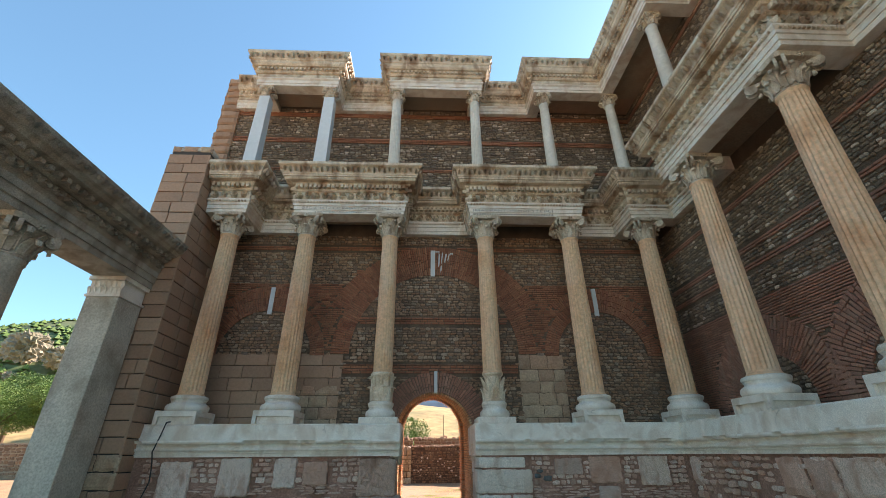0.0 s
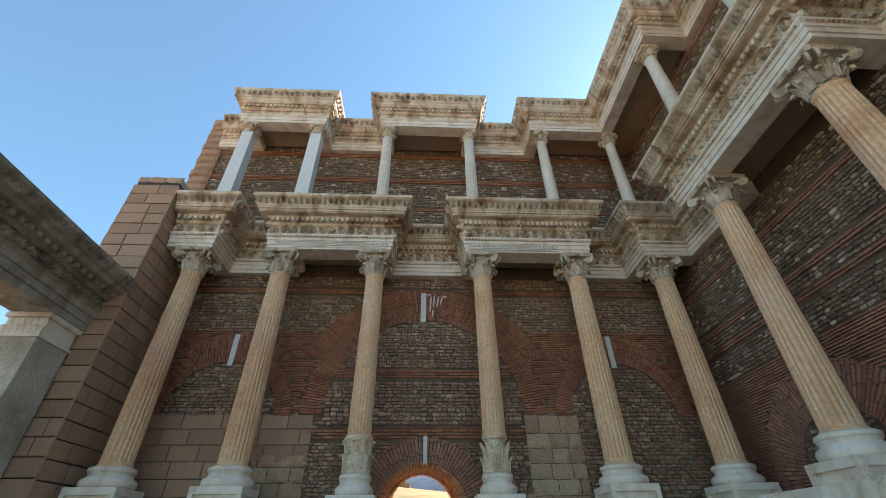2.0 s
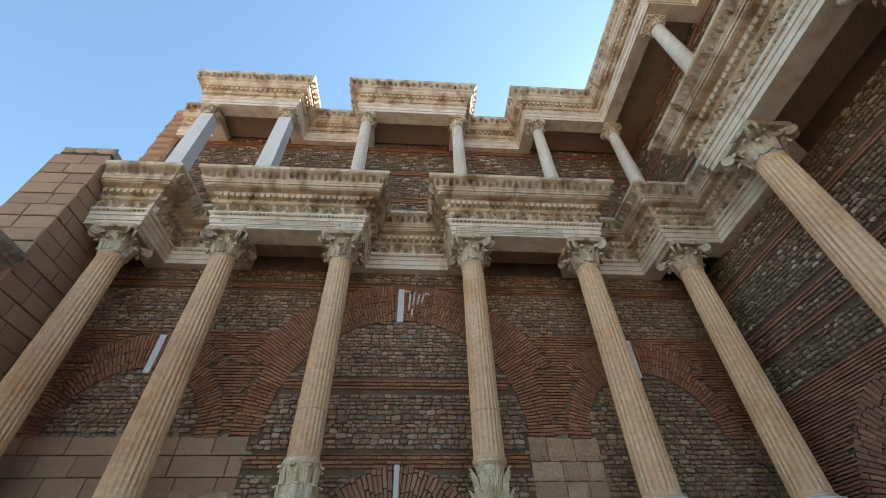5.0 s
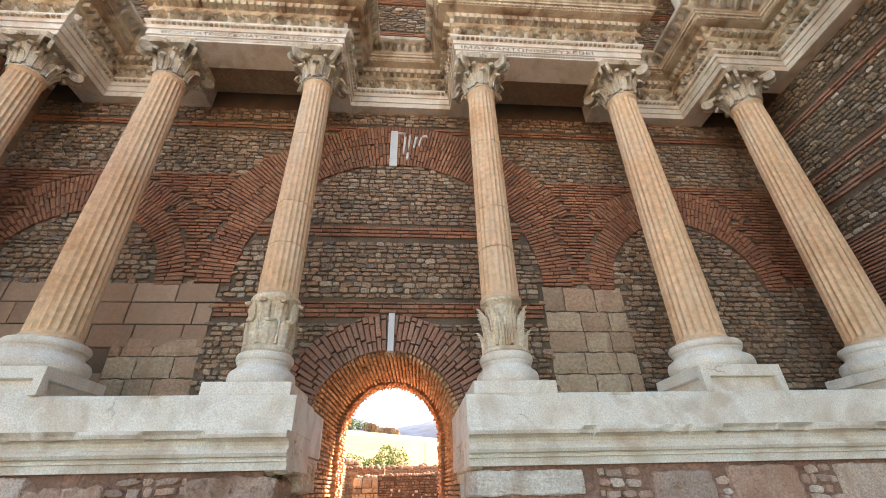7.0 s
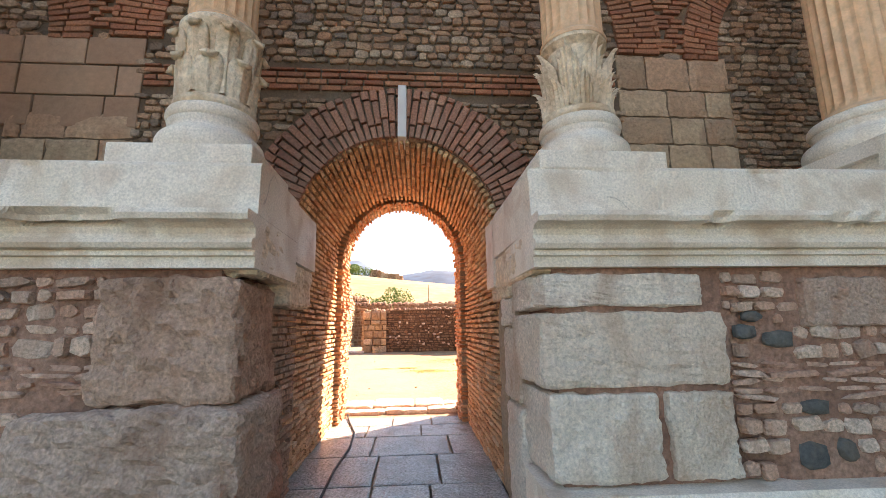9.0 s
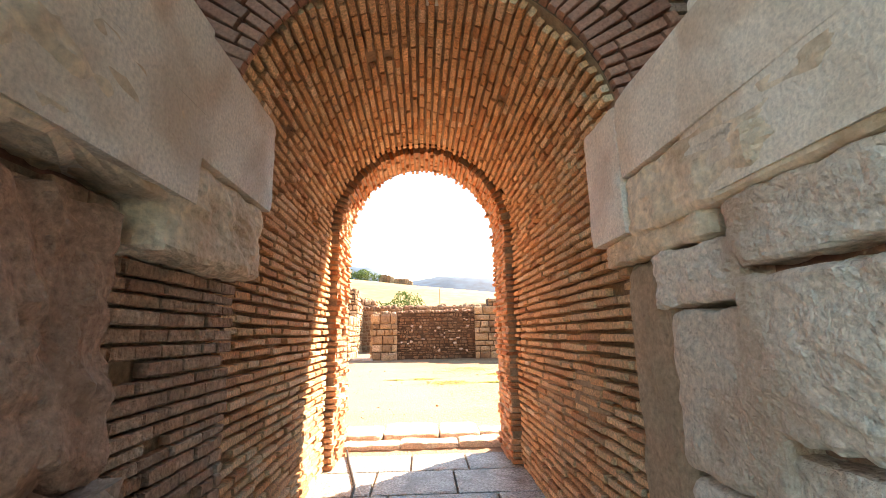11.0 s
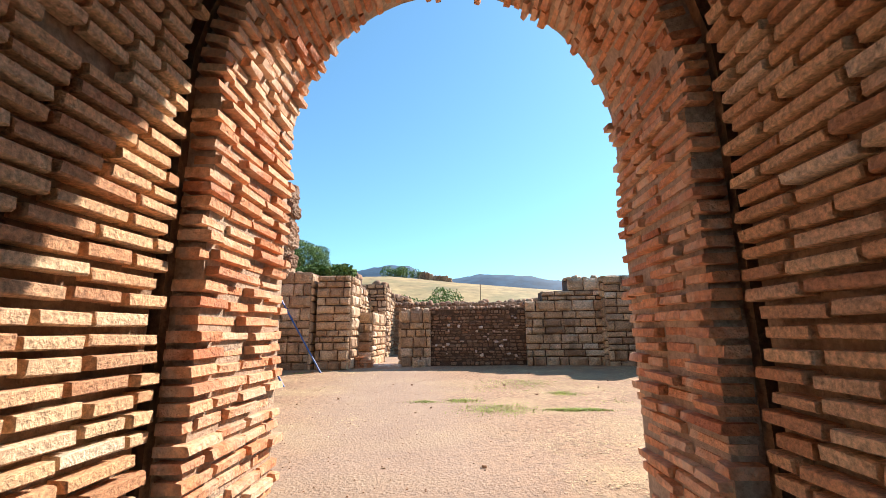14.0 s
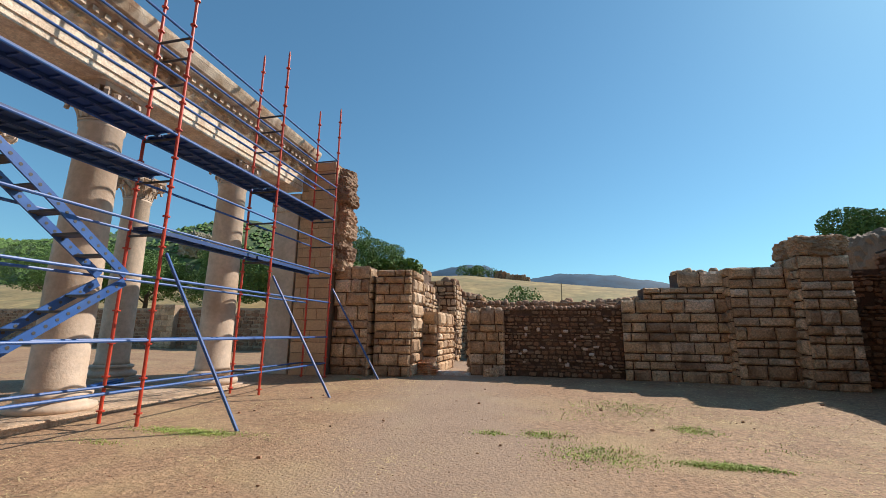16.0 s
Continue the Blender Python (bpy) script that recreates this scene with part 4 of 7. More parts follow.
def capital_mesh(z0, z1, r, half):
    """Composite capital: plain bell, two tiers of hooked leaves, corner scrolls under a hollow-sided abacus."""
    bm = bmesh.new()
    h = z1 - z0
    lathe(bm, [(r * 1.0, z0), (r * 1.1, z0 + 0.02 * h), (r * 1.1, z0 + 0.05 * h), (r * 1.0, z0 + 0.08 * h), (r * 0.98, z0 + 0.3 * h), (r * 1.08, z0 + 0.6 * h), (r * 1.35, z0 + 0.86 * h)], 24)
    for k in range(8):
        rolled_leaf(bm, k * math.pi / 4, r * 0.98, z0 + 0.08 * h, 0.36 * h, r * 0.32, r * 0.62, 10)
        rolled_leaf(bm, (k + 0.5) * math.pi / 4, r * 0.97, z0 + 0.16 * h, 0.53 * h, r * 0.27, r * 0.72, 10)
    for k in range(4):
        a = math.pi / 4 + k * math.pi / 2
        for da in (-0.13, 0.13):
            b = a + da
            volute(bm, (half * 1.12 * math.cos(b), half * 1.12 * math.sin(b), z0 + 0.7 * h), (-math.sin(a), math.cos(a), 0), h * 0.19, 0.1 * r)
        tip = Vector((math.cos(a), math.sin(a), 0))
        tube(bm, tip * (r * 1.0) + Vector((0, 0, z0 + 0.5 * h)), tip * (half * 1.02) + Vector((0, 0, z0 + 0.8 * h)), r * 0.16, 6)
    abacus(bm, half, z0 + 0.86 * h, z1)
    for k in range(4):
        a = k * math.pi / 2
        for q in range(5):
            b = q * 2 * math.pi / 5
            c = Vector((half * 1.0 * math.cos(a), half * 1.0 * math.sin(a), z0 + 0.9 * h)) + Vector((-math.sin(a), math.cos(a), 0)) * (0.07 * h * math.cos(b)) + Vector((0, 0, 0.07 * h * math.sin(b)))
            bmesh.ops.create_icosphere(bm, subdivisions=1, radius=h * 0.055, matrix=Matrix.Translation(c))
    return bm


def fluted(bm, r0, r1, z0, z1, plain_to=0.0, flutes=22, per=6, deep=0.075, joints=()):
    zs = [z0, z0 + 0.03, z0 + 0.06, z0 + 0.12, z0 + 0.18]
    if plain_to:
        zs += [plain_to - 0.02, plain_to, plain_to + 0.02]
    m = 9
    zs += [z0 + 0.18 + (z1 - z0 - 0.36) * i / m for i in range(1, m + 1)]
    zs += [z1 - 0.12, z1 - 0.08, z1 - 0.04, z1]
    for j in joints:
        zs += [j - 0.008, j - 0.003, j + 0.003, j + 0.008]
    zs = sorted(zs)
    n = flutes * per
    rings = []
    for z in zs:
        k = (z - z0) / (z1 - z0)
        r = r0 + (r1 - r0) * (k ** 1.4)
        if z < z0 + 0.05:
            r *= 1.09
        if z > z1 - 0.06:
            r *= 1.07
        if any(abs(z - j) < 0.005 for j in joints):
            r *= 0.955
        cut = deep if z0 + 0.1 < z < z1 - 0.09 and z > plain_to else 0.0
        row = []
        for i in range(n):
            f = (i % per) / per
            g = max(0.0, math.sin(math.pi * (f - 0.08) / 0.84)) if 0.08 < f < 0.92 else 0.0
            rr = r * (1 - cut * g ** 0.7)
            a = 2 * math.pi * i / n
            row.append(bm.verts.new((rr * math.cos(a), rr * math.sin(a), z)))
        rings.append(row)
    for a, b in zip(rings, rings[1:]):
        for i in range(n):
            bm.faces.new((a[i], a[(i + 1) % n], b[(i + 1) % n], b[i]))
    bm.faces.new(list(reversed(rings[0])))
    bm.faces.new(rings[-1])
    return bm


def attic_base(z0, z1, r):
    """Two tori with a hollow between them."""
    h = z1 - z0
    rows = []
    for i in range(9):
        a = -math.pi / 2 + math.pi * i / 8
        rows.append((r * 1.28 + r * 0.16 * math.cos(a), z0 + h * (0.22 + 0.22 * math.sin(a))))
    rows += [(r * 1.24, z0 + h * 0.47), (r * 1.14, z0 + h * 0.55), (r * 1.13, z0 + h * 0.62), (r * 1.2, z0 + h * 0.70)]
    for i in range(7):
        a = -math.pi / 2 + math.pi * i / 6
        rows.append((r * 1.15 + r * 0.1 * math.cos(a), z0 + h * (0.83 + 0.13 * math.sin(a))))
    rows.append((r * 1.05, z1))
    return lathe(bmesh.new(), rows, 40)


def panelled_plinth(z0, z1, half):
    """A square block with a sunk panel in each side."""
    bm = bmesh.new()
    box(bm, -half * 0.86, half * 0.86, -half * 0.86, half * 0.86, z0, z1 - 0.06)
    box(bm, -half, half, -half, half, z1 - 0.13, z1, 0.012)
    t = 0.09
    for sx in (-1, 1):
        for sy in (-1, 1):
            x0, y0 = sx * (half - t), sy * (half - t)
            box(bm, min(x0, x0 + sx * t * 0.98), max(x0, x0 + sx * t * 0.98), min(y0, y0 + sy * t * 0.98), max(y0, y0 + sy * t * 0.98), z0, z1 - 0.125)
    return bm


def rolled_leaf(bm, angle, r0, z0, height, width, curl, seg=12):
    """A broad plain leaf whose tip rolls outward and down."""
    c, s = math.cos(angle), math.sin(angle)
    rows = []
    for i in range(seg + 1):
        k = i / seg
        if k < 0.7:
            out, z = r0 + 0.02 + curl * 0.35 * (k / 0.7) ** 2, z0 + height * k / 0.7 * 0.92
        else:
            a = (k - 0.7) / 0.3 * 3.6
            rad = curl * 0.36
            out, z = r0 + 0.02 + curl * 0.35 + rad * (1 - math.cos(a)), z0 + height * 0.92 + rad * math.sin(a)
        w = width * (0.8 + 0.25 * math.sin(k * 3.0)) * (1.0 if k < 0.7 else 1 - 0.45 * (k - 0.7) / 0.3)
        row = []
        for layer in (0.0, -0.03):
            for f in (-1, -0.55, -0.12, 0, 0.12, 0.55, 1) if layer == 0.0 else (1, 0, -1):
                rr = out + layer + (0.02 * (1 - f * f) + (0.014 if abs(f) < 0.05 else 0.0) if layer == 0.0 else 0.0)
                row.append(bm.verts.new((c * rr - s * f * w, s * rr + c * f * w, z)))
        rows.append(row)
    for p, q in zip(rows, rows[1:]):
        for j in range(10):
            bm.faces.new((p[j], p[(j + 1) % 10], q[(j + 1) % 10], q[j]))
    bm.faces.new(rows[-1])
    return bm


def giant_column(x, y, z, leafy=0, group="columns of the lower order"):
    label = "honey marble column rising from a carved leaf basket" if leafy else "fluted honey marble column with panelled plinth and leaf capital"
    col = thing("column", label, "column", group, at=(x, y, z))
    if leafy:
        bm = bmesh.new()
        box(bm, -0.47, 0.45, -0.40, 0.42, 0, 0.14, 0.015)
        part("plinth", bm, "marble", col)
        part("base", attic_base(0.14, 0.52, 0.255), "marble", col, smooth=True)
        bm = bmesh.new()
        if leafy == 1:
            # two tiers of broad smooth leaves with rolled tips
            lathe(bm, [(0.26, 0.50), (0.285, 0.53), (0.285, 0.57), (0.245, 0.60), (0.23, 0.9), (0.25, 1.05), (0.27, 1.12), (0.295, 1.15), (0.295, 1.19), (0.28, 1.215), (0.23, 1.22)], 40)
            for k in range(8):
                rolled_leaf(bm, k * math.pi / 4 + 0.2, 0.232, 0.56, 0.32, 0.088, 0.075)
                rolled_leaf(bm, (k + 0.5) * math.pi / 4 + 0.2, 0.228, 0.60, 0.54, 0.075, 0.08)
            part("leaf_basket", bm, "cream_marble", col, "cream marble basket with two tiers of smooth curling leaves", smooth=True)
        else:
            # dense, deeply drilled acanthus
            lathe(bm, [(0.26, 0.50), (0.285, 0.53), (0.285, 0.57), (0.19, 0.60), (0.19, 0.95), (0.22, 1.12), (0.265, 1.17), (0.265, 1.21), (0.23, 1.22)], 40)
            for k in range(8):
                for q in range(5):
                    f = q - 2
                    leaf_strip(bm, k * math.pi / 4 + 0.2 + f * 0.125, 0.215 + 0.012 * (2 - abs(f)), 0.60, 0.60 - 0.07 * abs(f), 0.019, 0.085 - 0.012 * abs(f), rib=1.5)
                    leaf_strip(bm, (k + 0.5) * math.pi / 4 + 0.2 + f * 0.115, 0.23 + 0.012 * (2 - abs(f)), 0.56, 0.32 - 0.05 * abs(f), 0.018, 0.075 - 0.01 * abs(f), rib=1.5)
            part("leaf_basket", bm, "cream_marble", col, "deeply carved acanthus leaf basket, yellowed and worn")
        start, plain = 1.2, 0.0
    else:
        part("plinth", panelled_plinth(0, 0.29, 0.48), "marble", col, "sunk-panelled white marble plinth")
        part("base", attic_base(0.29, 0.66, 0.335), "marble", col, smooth=True)
        start, plain = 0.66, 0.0
    part("shaft", fluted(bmesh.new(), 0.247 if leafy else 0.288, 0.226 if leafy else 0.236, start, 5.14, plain, 22, 6, 0.05 if leafy else 0.075, (1.95, 2.62, 3.9) if leafy else ()), "shaft", col, "honey-coloured fluted marble shaft")
    part("capital", capital_mesh(5.12, 5.73, 0.238, 0.44), "capital", col, "carved marble leaf capital with corner scrolls", smooth=False)
    return col


POD = 2.22
plain_col = giant_column(-5.83, 11.12, POD)
for x, y in ((-3.58, 11.12), (4.28, 11.12), (6.67, 11.12), (6.55, 8.12), (6.55, 5.32), (6.55, 1.6)):
    copy_thing(plain_col, Matrix.Translation((x, y, POD)))
giant_column(-1.13, 11.12, POD, 1)
giant_column(1.71, 11.12, POD, 2)


def upper_column(x, y, z, square=False, fl=True):
    col = thing("upper_column", "square restored grey marble pillar with leaf capital" if square else "slender pale marble column with leaf capital", "column", "columns of the upper order", at=(x, y, z))
    bm = bmesh.new()
    box(bm, -0.29, 0.29, -0.29, 0.29, 0, 0.14, 0.01)
    part("plinth", bm, "new_marble" if square else "upper_shaft", col)
    top = 3.32
    bm = bmesh.new()
    if square:
        box(bm, -0.24, 0.24, -0.24, 0.24, 0.14, 0.22, 0.02)
        part("base", bm, "new_marble", col)
        bm = bmesh.new()
        lo = [bm.verts.new((sx * 0.2, sy * 0.2, 0.22)) for sx, sy in ((-1, -1), (1, -1), (1, 1), (-1, 1))]
        hi = [bm.verts.new((sx * 0.175, sy * 0.175, top)) for sx, sy in ((-1, -1), (1, -1), (1, 1), (-1, 1))]
        for i in range(4):
            bm.faces.new((lo[i], lo[(i + 1) % 4], hi[(i + 1) % 4], hi[i]))
        bm.faces.new(hi)
        part("shaft", bm, "new_marble", col, "smooth square grey marble shaft")
    else:
        part("base", attic_base(0.14, 0.36, 0.2), "upper_shaft", col, smooth=True)
        bm = bmesh.new()
        if fl:
            fluted(bm, 0.185, 0.155, 0.36, top, flutes=18, per=4)
        else:
            lathe(bm, [(0.195, 0.36), (0.185, 0.42), (0.18, 1.5), (0.155, top - 0.06), (0.17, top)], 32)
        part("shaft", bm, "upper_shaft", col, smooth=not fl)
    part("capital", capital_mesh(top, top + 0.42, 0.155, 0.24), "carved", col, "small carved leaf capital")
    return col


UZ = 9.46
sq = upper_column(-5.72, 11.08, UZ, True)
copy_thing(sq, Matrix.Translation((-3.5, 11.08, UZ)))
up = upper_column(-1.15, 11.08, UZ)
copy_thing(up, Matrix.Translation((1.6, 11.08, UZ)))
smooth_up = upper_column(4.1, 11.08, UZ, fl=False)
for x, y in ((6.5, 11.08), (6.5, 7.95), (6.5, 5.4), (6.5, 2.0)):
    copy_thing(smooth_up, Matrix.Translation((x, y, UZ)))

# ---- entablatures ----
LOW_PATH = [(-6.49, 10.72), (-5.35, 10.72), (-5.35, 11.95), (-3.95, 11.95), (-3.95, 10.72), (-0.72, 10.72), (-0.72, 11.95), (1.25, 11.95), (1.25, 10.72), (4.62, 10.72),
            (4.62, 11.95), (6.15, 11.95), (6.15, 10.72), (7.45, 10.72), (7.45, 8.78), (6.13, 8.78), (6.13, 4.75), (7.45, 4.75), (7.45, 2.3), (6.13, 2.3), (6.13, -3), (7.45, -3), (7.45, -6)]
UP_PATH = [(-7.2, 11.95), (-6.05, 11.95), (-6.05, 10.82), (-3.25, 10.82), (-3.25, 11.95), (-1.4, 11.95), (-1.4, 10.82), (1.85, 10.82), (1.85, 11.95), (3.73, 11.95), (3.73, 10.82),
           (6.2, 10.82), (6.2, 7.45), (7.45, 7.45), (7.45, 5.9), (6.2, 5.9), (6.2, 1.5), (7.45, 1.5), (7.45, -6)]


def along(path, step, margin=0.05):
    """Evenly spaced places on a plan line: point, direction, outward."""
    for a, b in zip(path, path[1:]):
        a, b = Vector(a), Vector(b)
        d = (b - a)
        ln = d.length
        d = d / ln
        n = max(1, int((ln - 2 * margin) / step))
        for i in range(n):
            yield a + d * (margin + (i + 0.5) * (ln - 2 * margin) / n), d, Vector((d.y, -d.x))


def offset_path(path, d):
    return [(p[0] + o.x * d, p[1] + o.y * d) for p, o in zip(path, miter(path))]


def dentil_row(path, out, z0, z1, width, gap, depth, name, parent, mat):
    vs, fs = [], []
    for p, d, n in along(offset_path(path, out), width + gap):
        b = len(vs)
        for z in (z0, z1):
            for s, o in ((-0.5, 0), (0.5, 0), (0.5, 1), (-0.5, 1)):
                q = p + d * (s * width) + n * (o * depth)
                vs.append((q.x, q.y, z))
        fs += [(b, b + 3, b + 2, b + 1), (b + 4, b + 5, b + 6, b + 7)] + [(b + i, b + (i + 1) % 4, b + 4 + (i + 1) % 4, b + 4 + i) for i in range(4)]
    me = bpy.data.meshes.new(name)
    me.from_pydata(vs, [], fs)
    me.materials.append(M[mat])
    ob = new(name, me)
    ob.parent = parent
    ob["kind"] = "stuff"


def palmette_row(path, out0, out1, z0, z1, step, name, parent, mat, rays=5):
    """Carved fans leaning out along a moulding."""
    vs, fs = [], []
    mid = offset_path(path, (out0 + out1) / 2)
    lean = Vector((out1 - out0, z1 - z0))
    for k, (p, d, n) in enumerate(along(mid, step, 0.02)):
        flip = k % 2
        for i in range(rays):
            a = (i / (rays - 1) - 0.5) * 2.3
            tip = Vector((math.sin(a) * step * 0.42, (-0.38 + 0.8 * math.cos(a) * 0.95) * (z1 - z0)))
            root = Vector((0, -0.42 * (z1 - z0)))
            if flip:
                tip.y, root.y = -tip.y, -root.y
            side = Vector((-(tip - root).y, (tip - root).x)).normalized() * step * 0.055
            b = len(vs)
            for q, h in ((root, 0.012), (root + (tip - root) * 0.7 + side * 1.3, 0.0), (tip, 0.05), (root + (tip - root) * 0.7 - side * 1.3, 0.0), (root + (tip - root) * 0.75, 0.07)):
                o = lean.x * q.y / (z1 - z0)
                w = p + d * q.x + n * (o + h)
                vs.append((w.x, w.y, (z0 + z1) / 2 + q.y))
            fs += [(b, b + 1, b + 4), (b + 1, b + 2, b + 4), (b + 2, b + 3, b + 4), (b + 3, b, b + 4)]
    me = bpy.data.meshes.new(name)
    me.from_pydata(vs, [], fs)
    me.materials.append(M[mat])
    ob = new(name, me)
    ob.parent = parent
    ob["kind"] = "stuff"


def scroll_row(path, out, z0, z1, step, name, parent, mat):
    """A running scroll carved along a frieze."""
    vs, fs = [], []
    h = (z1 - z0)
    for k, (p, d, n) in enumerate(along(offset_path(path, out), step, 0.03)):
        turn = 1 if k % 2 else -1
        prev = None
        for i in range(15):
            a = i / 14 * 1.6 * 2 * math.pi
            r = h * 0.48 * (1 - 0.78 * i / 14)
            w = h * 0.085
            ring4 = []
            for rr, hh in ((r + w, -0.005), (r, 0.08), (r - w, -0.005)):
                q = p + d * (turn * rr * math.cos(a) * step / h * 0.95) + n * hh
                ring4.append(len(vs))
                vs.append((q.x, q.y, (z0 + z1) / 2 + turn * rr * math.sin(a)))
            if prev:
                for j in range(2):
                    fs.append((prev[j], prev[j + 1], ring4[j + 1], ring4[j]))
            prev = ring4
    me = bpy.data.meshes.new(name)
    me.from_pydata(vs, [], fs)
    me.materials.append(M[mat])
    ob = new(name, me)
    ob.parent = parent
    ob["kind"] = "stuff"


entab = thing("lower_entablature", "carved marble entablature stepping out over the columns", "entablature", kind="structure")
part("architrave", sweep(bmesh.new(), LOW_PATH, [(-0.5, 7.95), (0, 7.95), (0, 8.06), (0.025, 8.065), (0.025, 8.19), (0.05, 8.195), (0.05, 8.28), (0.10, 8.33), (0.10, 8.37), (-0.5, 8.37)]), "marble", entab, "white marble architrave with Greek letters")
part("frieze", sweep(bmesh.new(), LOW_PATH, [(-0.5, 8.37), (0.02, 8.37), (0.045, 8.45), (0.05, 8.54), (0.03, 8.63), (0.015, 8.68), (-0.5, 8.68)]), "carved", entab, "frieze carved with scrolls")
part("cornice", sweep(bmesh.new(), LOW_PATH, [(-0.5, 8.68), (0.05, 8.68), (0.09, 8.72), (0.09, 8.86), (0.13, 8.875), (0.17, 8.93), (0.31, 8.945), (0.325, 9.03), (0.365, 9.035), (0.365, 9.085), (0.385, 9.10), (0.385, 9.17), (0.43, 9.31), (0.505, 9.35), (0.525, 9.37), (0.525, 9.45), (-0.5, 9.45)]), "carved", entab, "projecting cornice with carved palmettes")
dentil_row(LOW_PATH, 0.05, 8.285, 8.325, 0.05, 0.035, 0.05, "egg_moulding", entab, "carved")
dentil_row(LOW_PATH, 0.325, 8.96, 9.02, 0.05, 0.03, 0.02, "egg_moulding", entab, "carved")
dentil_row(LOW_PATH, 0.09, 8.745, 8.855, 0.08, 0.05, 0.12, "dentils", entab, "carved")
palmette_row(LOW_PATH, 0.375, 0.475, 9.11, 9.35, 0.15, "palmettes", entab, "carved", 7)
scroll_row(LOW_PATH, 0.045, 8.39, 8.67, 0.25, "scrolls", entab, "carved")
# lids of the projecting blocks
bm = bmesh.new()
for x0, x1 in ((-6.4, -5.6), (-3.6, -1.0), (1.6, 4.3)):
    box(bm, x0, x1, 11.0, 12.1, 8.36, 9.42)
box(bm, 6.4, 8.0, 11.0, 12.1, 8.36, 9.42)
box(bm, 6.4, 7.8, 5.0, 8.5, 8.36, 9.42)
box(bm, 6.4, 7.8, -2.7, 2.0, 8.36, 9.42)
part("soffit", bm, "patch_block", entab, "brown stone soffit")

letters("ΘΕΟΙΣΠΑΤΡΙΟΙΣΚΑΙΑΥΤΟΚΡΑΤΟΡΙΚΑΙΣΑ", -3.74, -0.80, 10.694, 8.085, 0.085, entab)
letters("ΤΩΝΚΥΡΙΩΝΗΜΩΝΑΥΤΟΚΡΑΤΟΡΩΝΣΑΡΔΙΑΝΩΝΠΟ", -3.40, -0.80, 10.719, 7.98, 0.055, entab)
letters("ΙΜΑΥΡΑΝΤΩΝΙΝΩΕΥΣΕΒΕΙ", 1.35, 3.75, 10.694, 8.085, 0.085, entab)
bm = bmesh.new()
x = 1.35
while x < 3.75:
    w = random.uniform(0.02, 0.035)
    box(bm, x, x + w, 10.716, 10.722, 7.98, 8.035)
    x += w + 0.022
part("worn_letters", bm, "ink", entab, "a worn second line of cut letters")

top_entab = thing("upper_entablature", "pale carved entablature crowning the facade against the sky", "entablature", kind="structure")
part("architrave", sweep(bmesh.new(), UP_PATH, [(-0.4, 13.2), (0, 13.2), (0, 13.3), (0.02, 13.305), (0.02, 13.44), (0.07, 13.49), (0.07, 13.52), (-0.4, 13.52)]), "marble", top_entab)
part("frieze", sweep(bmesh.new(), UP_PATH, [(-0.4, 13.52), (0.01, 13.52), (0.035, 13.62), (0.01, 13.74), (-0.4, 13.74)]), "carved", top_entab)
part("cornice", sweep(bmesh.new(), UP_PATH, [(-0.4, 13.74), (0.05, 13.74), (0.09, 13.79), (0.09, 13.93), (0.2, 13.96), (0.25, 14.03), (0.27, 14.13), (0.30, 14.15), (0.33, 14.32), (0.39, 14.42), (0.40, 14.5), (-0.4, 14.5)]), "carved", top_entab)
dentil_row(UP_PATH, 0.09, 13.83, 13.92, 0.08, 0.06, 0.08, "dentils", top_entab, "carved")
palmette_row(UP_PATH, 0.30, 0.38, 14.17, 14.40, 0.18, "palmettes", top_entab, "carved")
bm = bmesh.new()
for x0, x1 in ((-5.75, -3.55), (-1.1, 1.55), (4.0, 7.85)):
    box(bm, x0, x1, 11.1, 12.1, 13.46, 14.46)
box(bm, 6.5, 7.8, 7.7, 11.3, 13.45, 14.44)
box(bm, 6.5, 7.8, 1.8, 5.6, 13.46, 14.46)
part("soffit", bm, "patch_block", top_entab, "brown ceiling slabs")

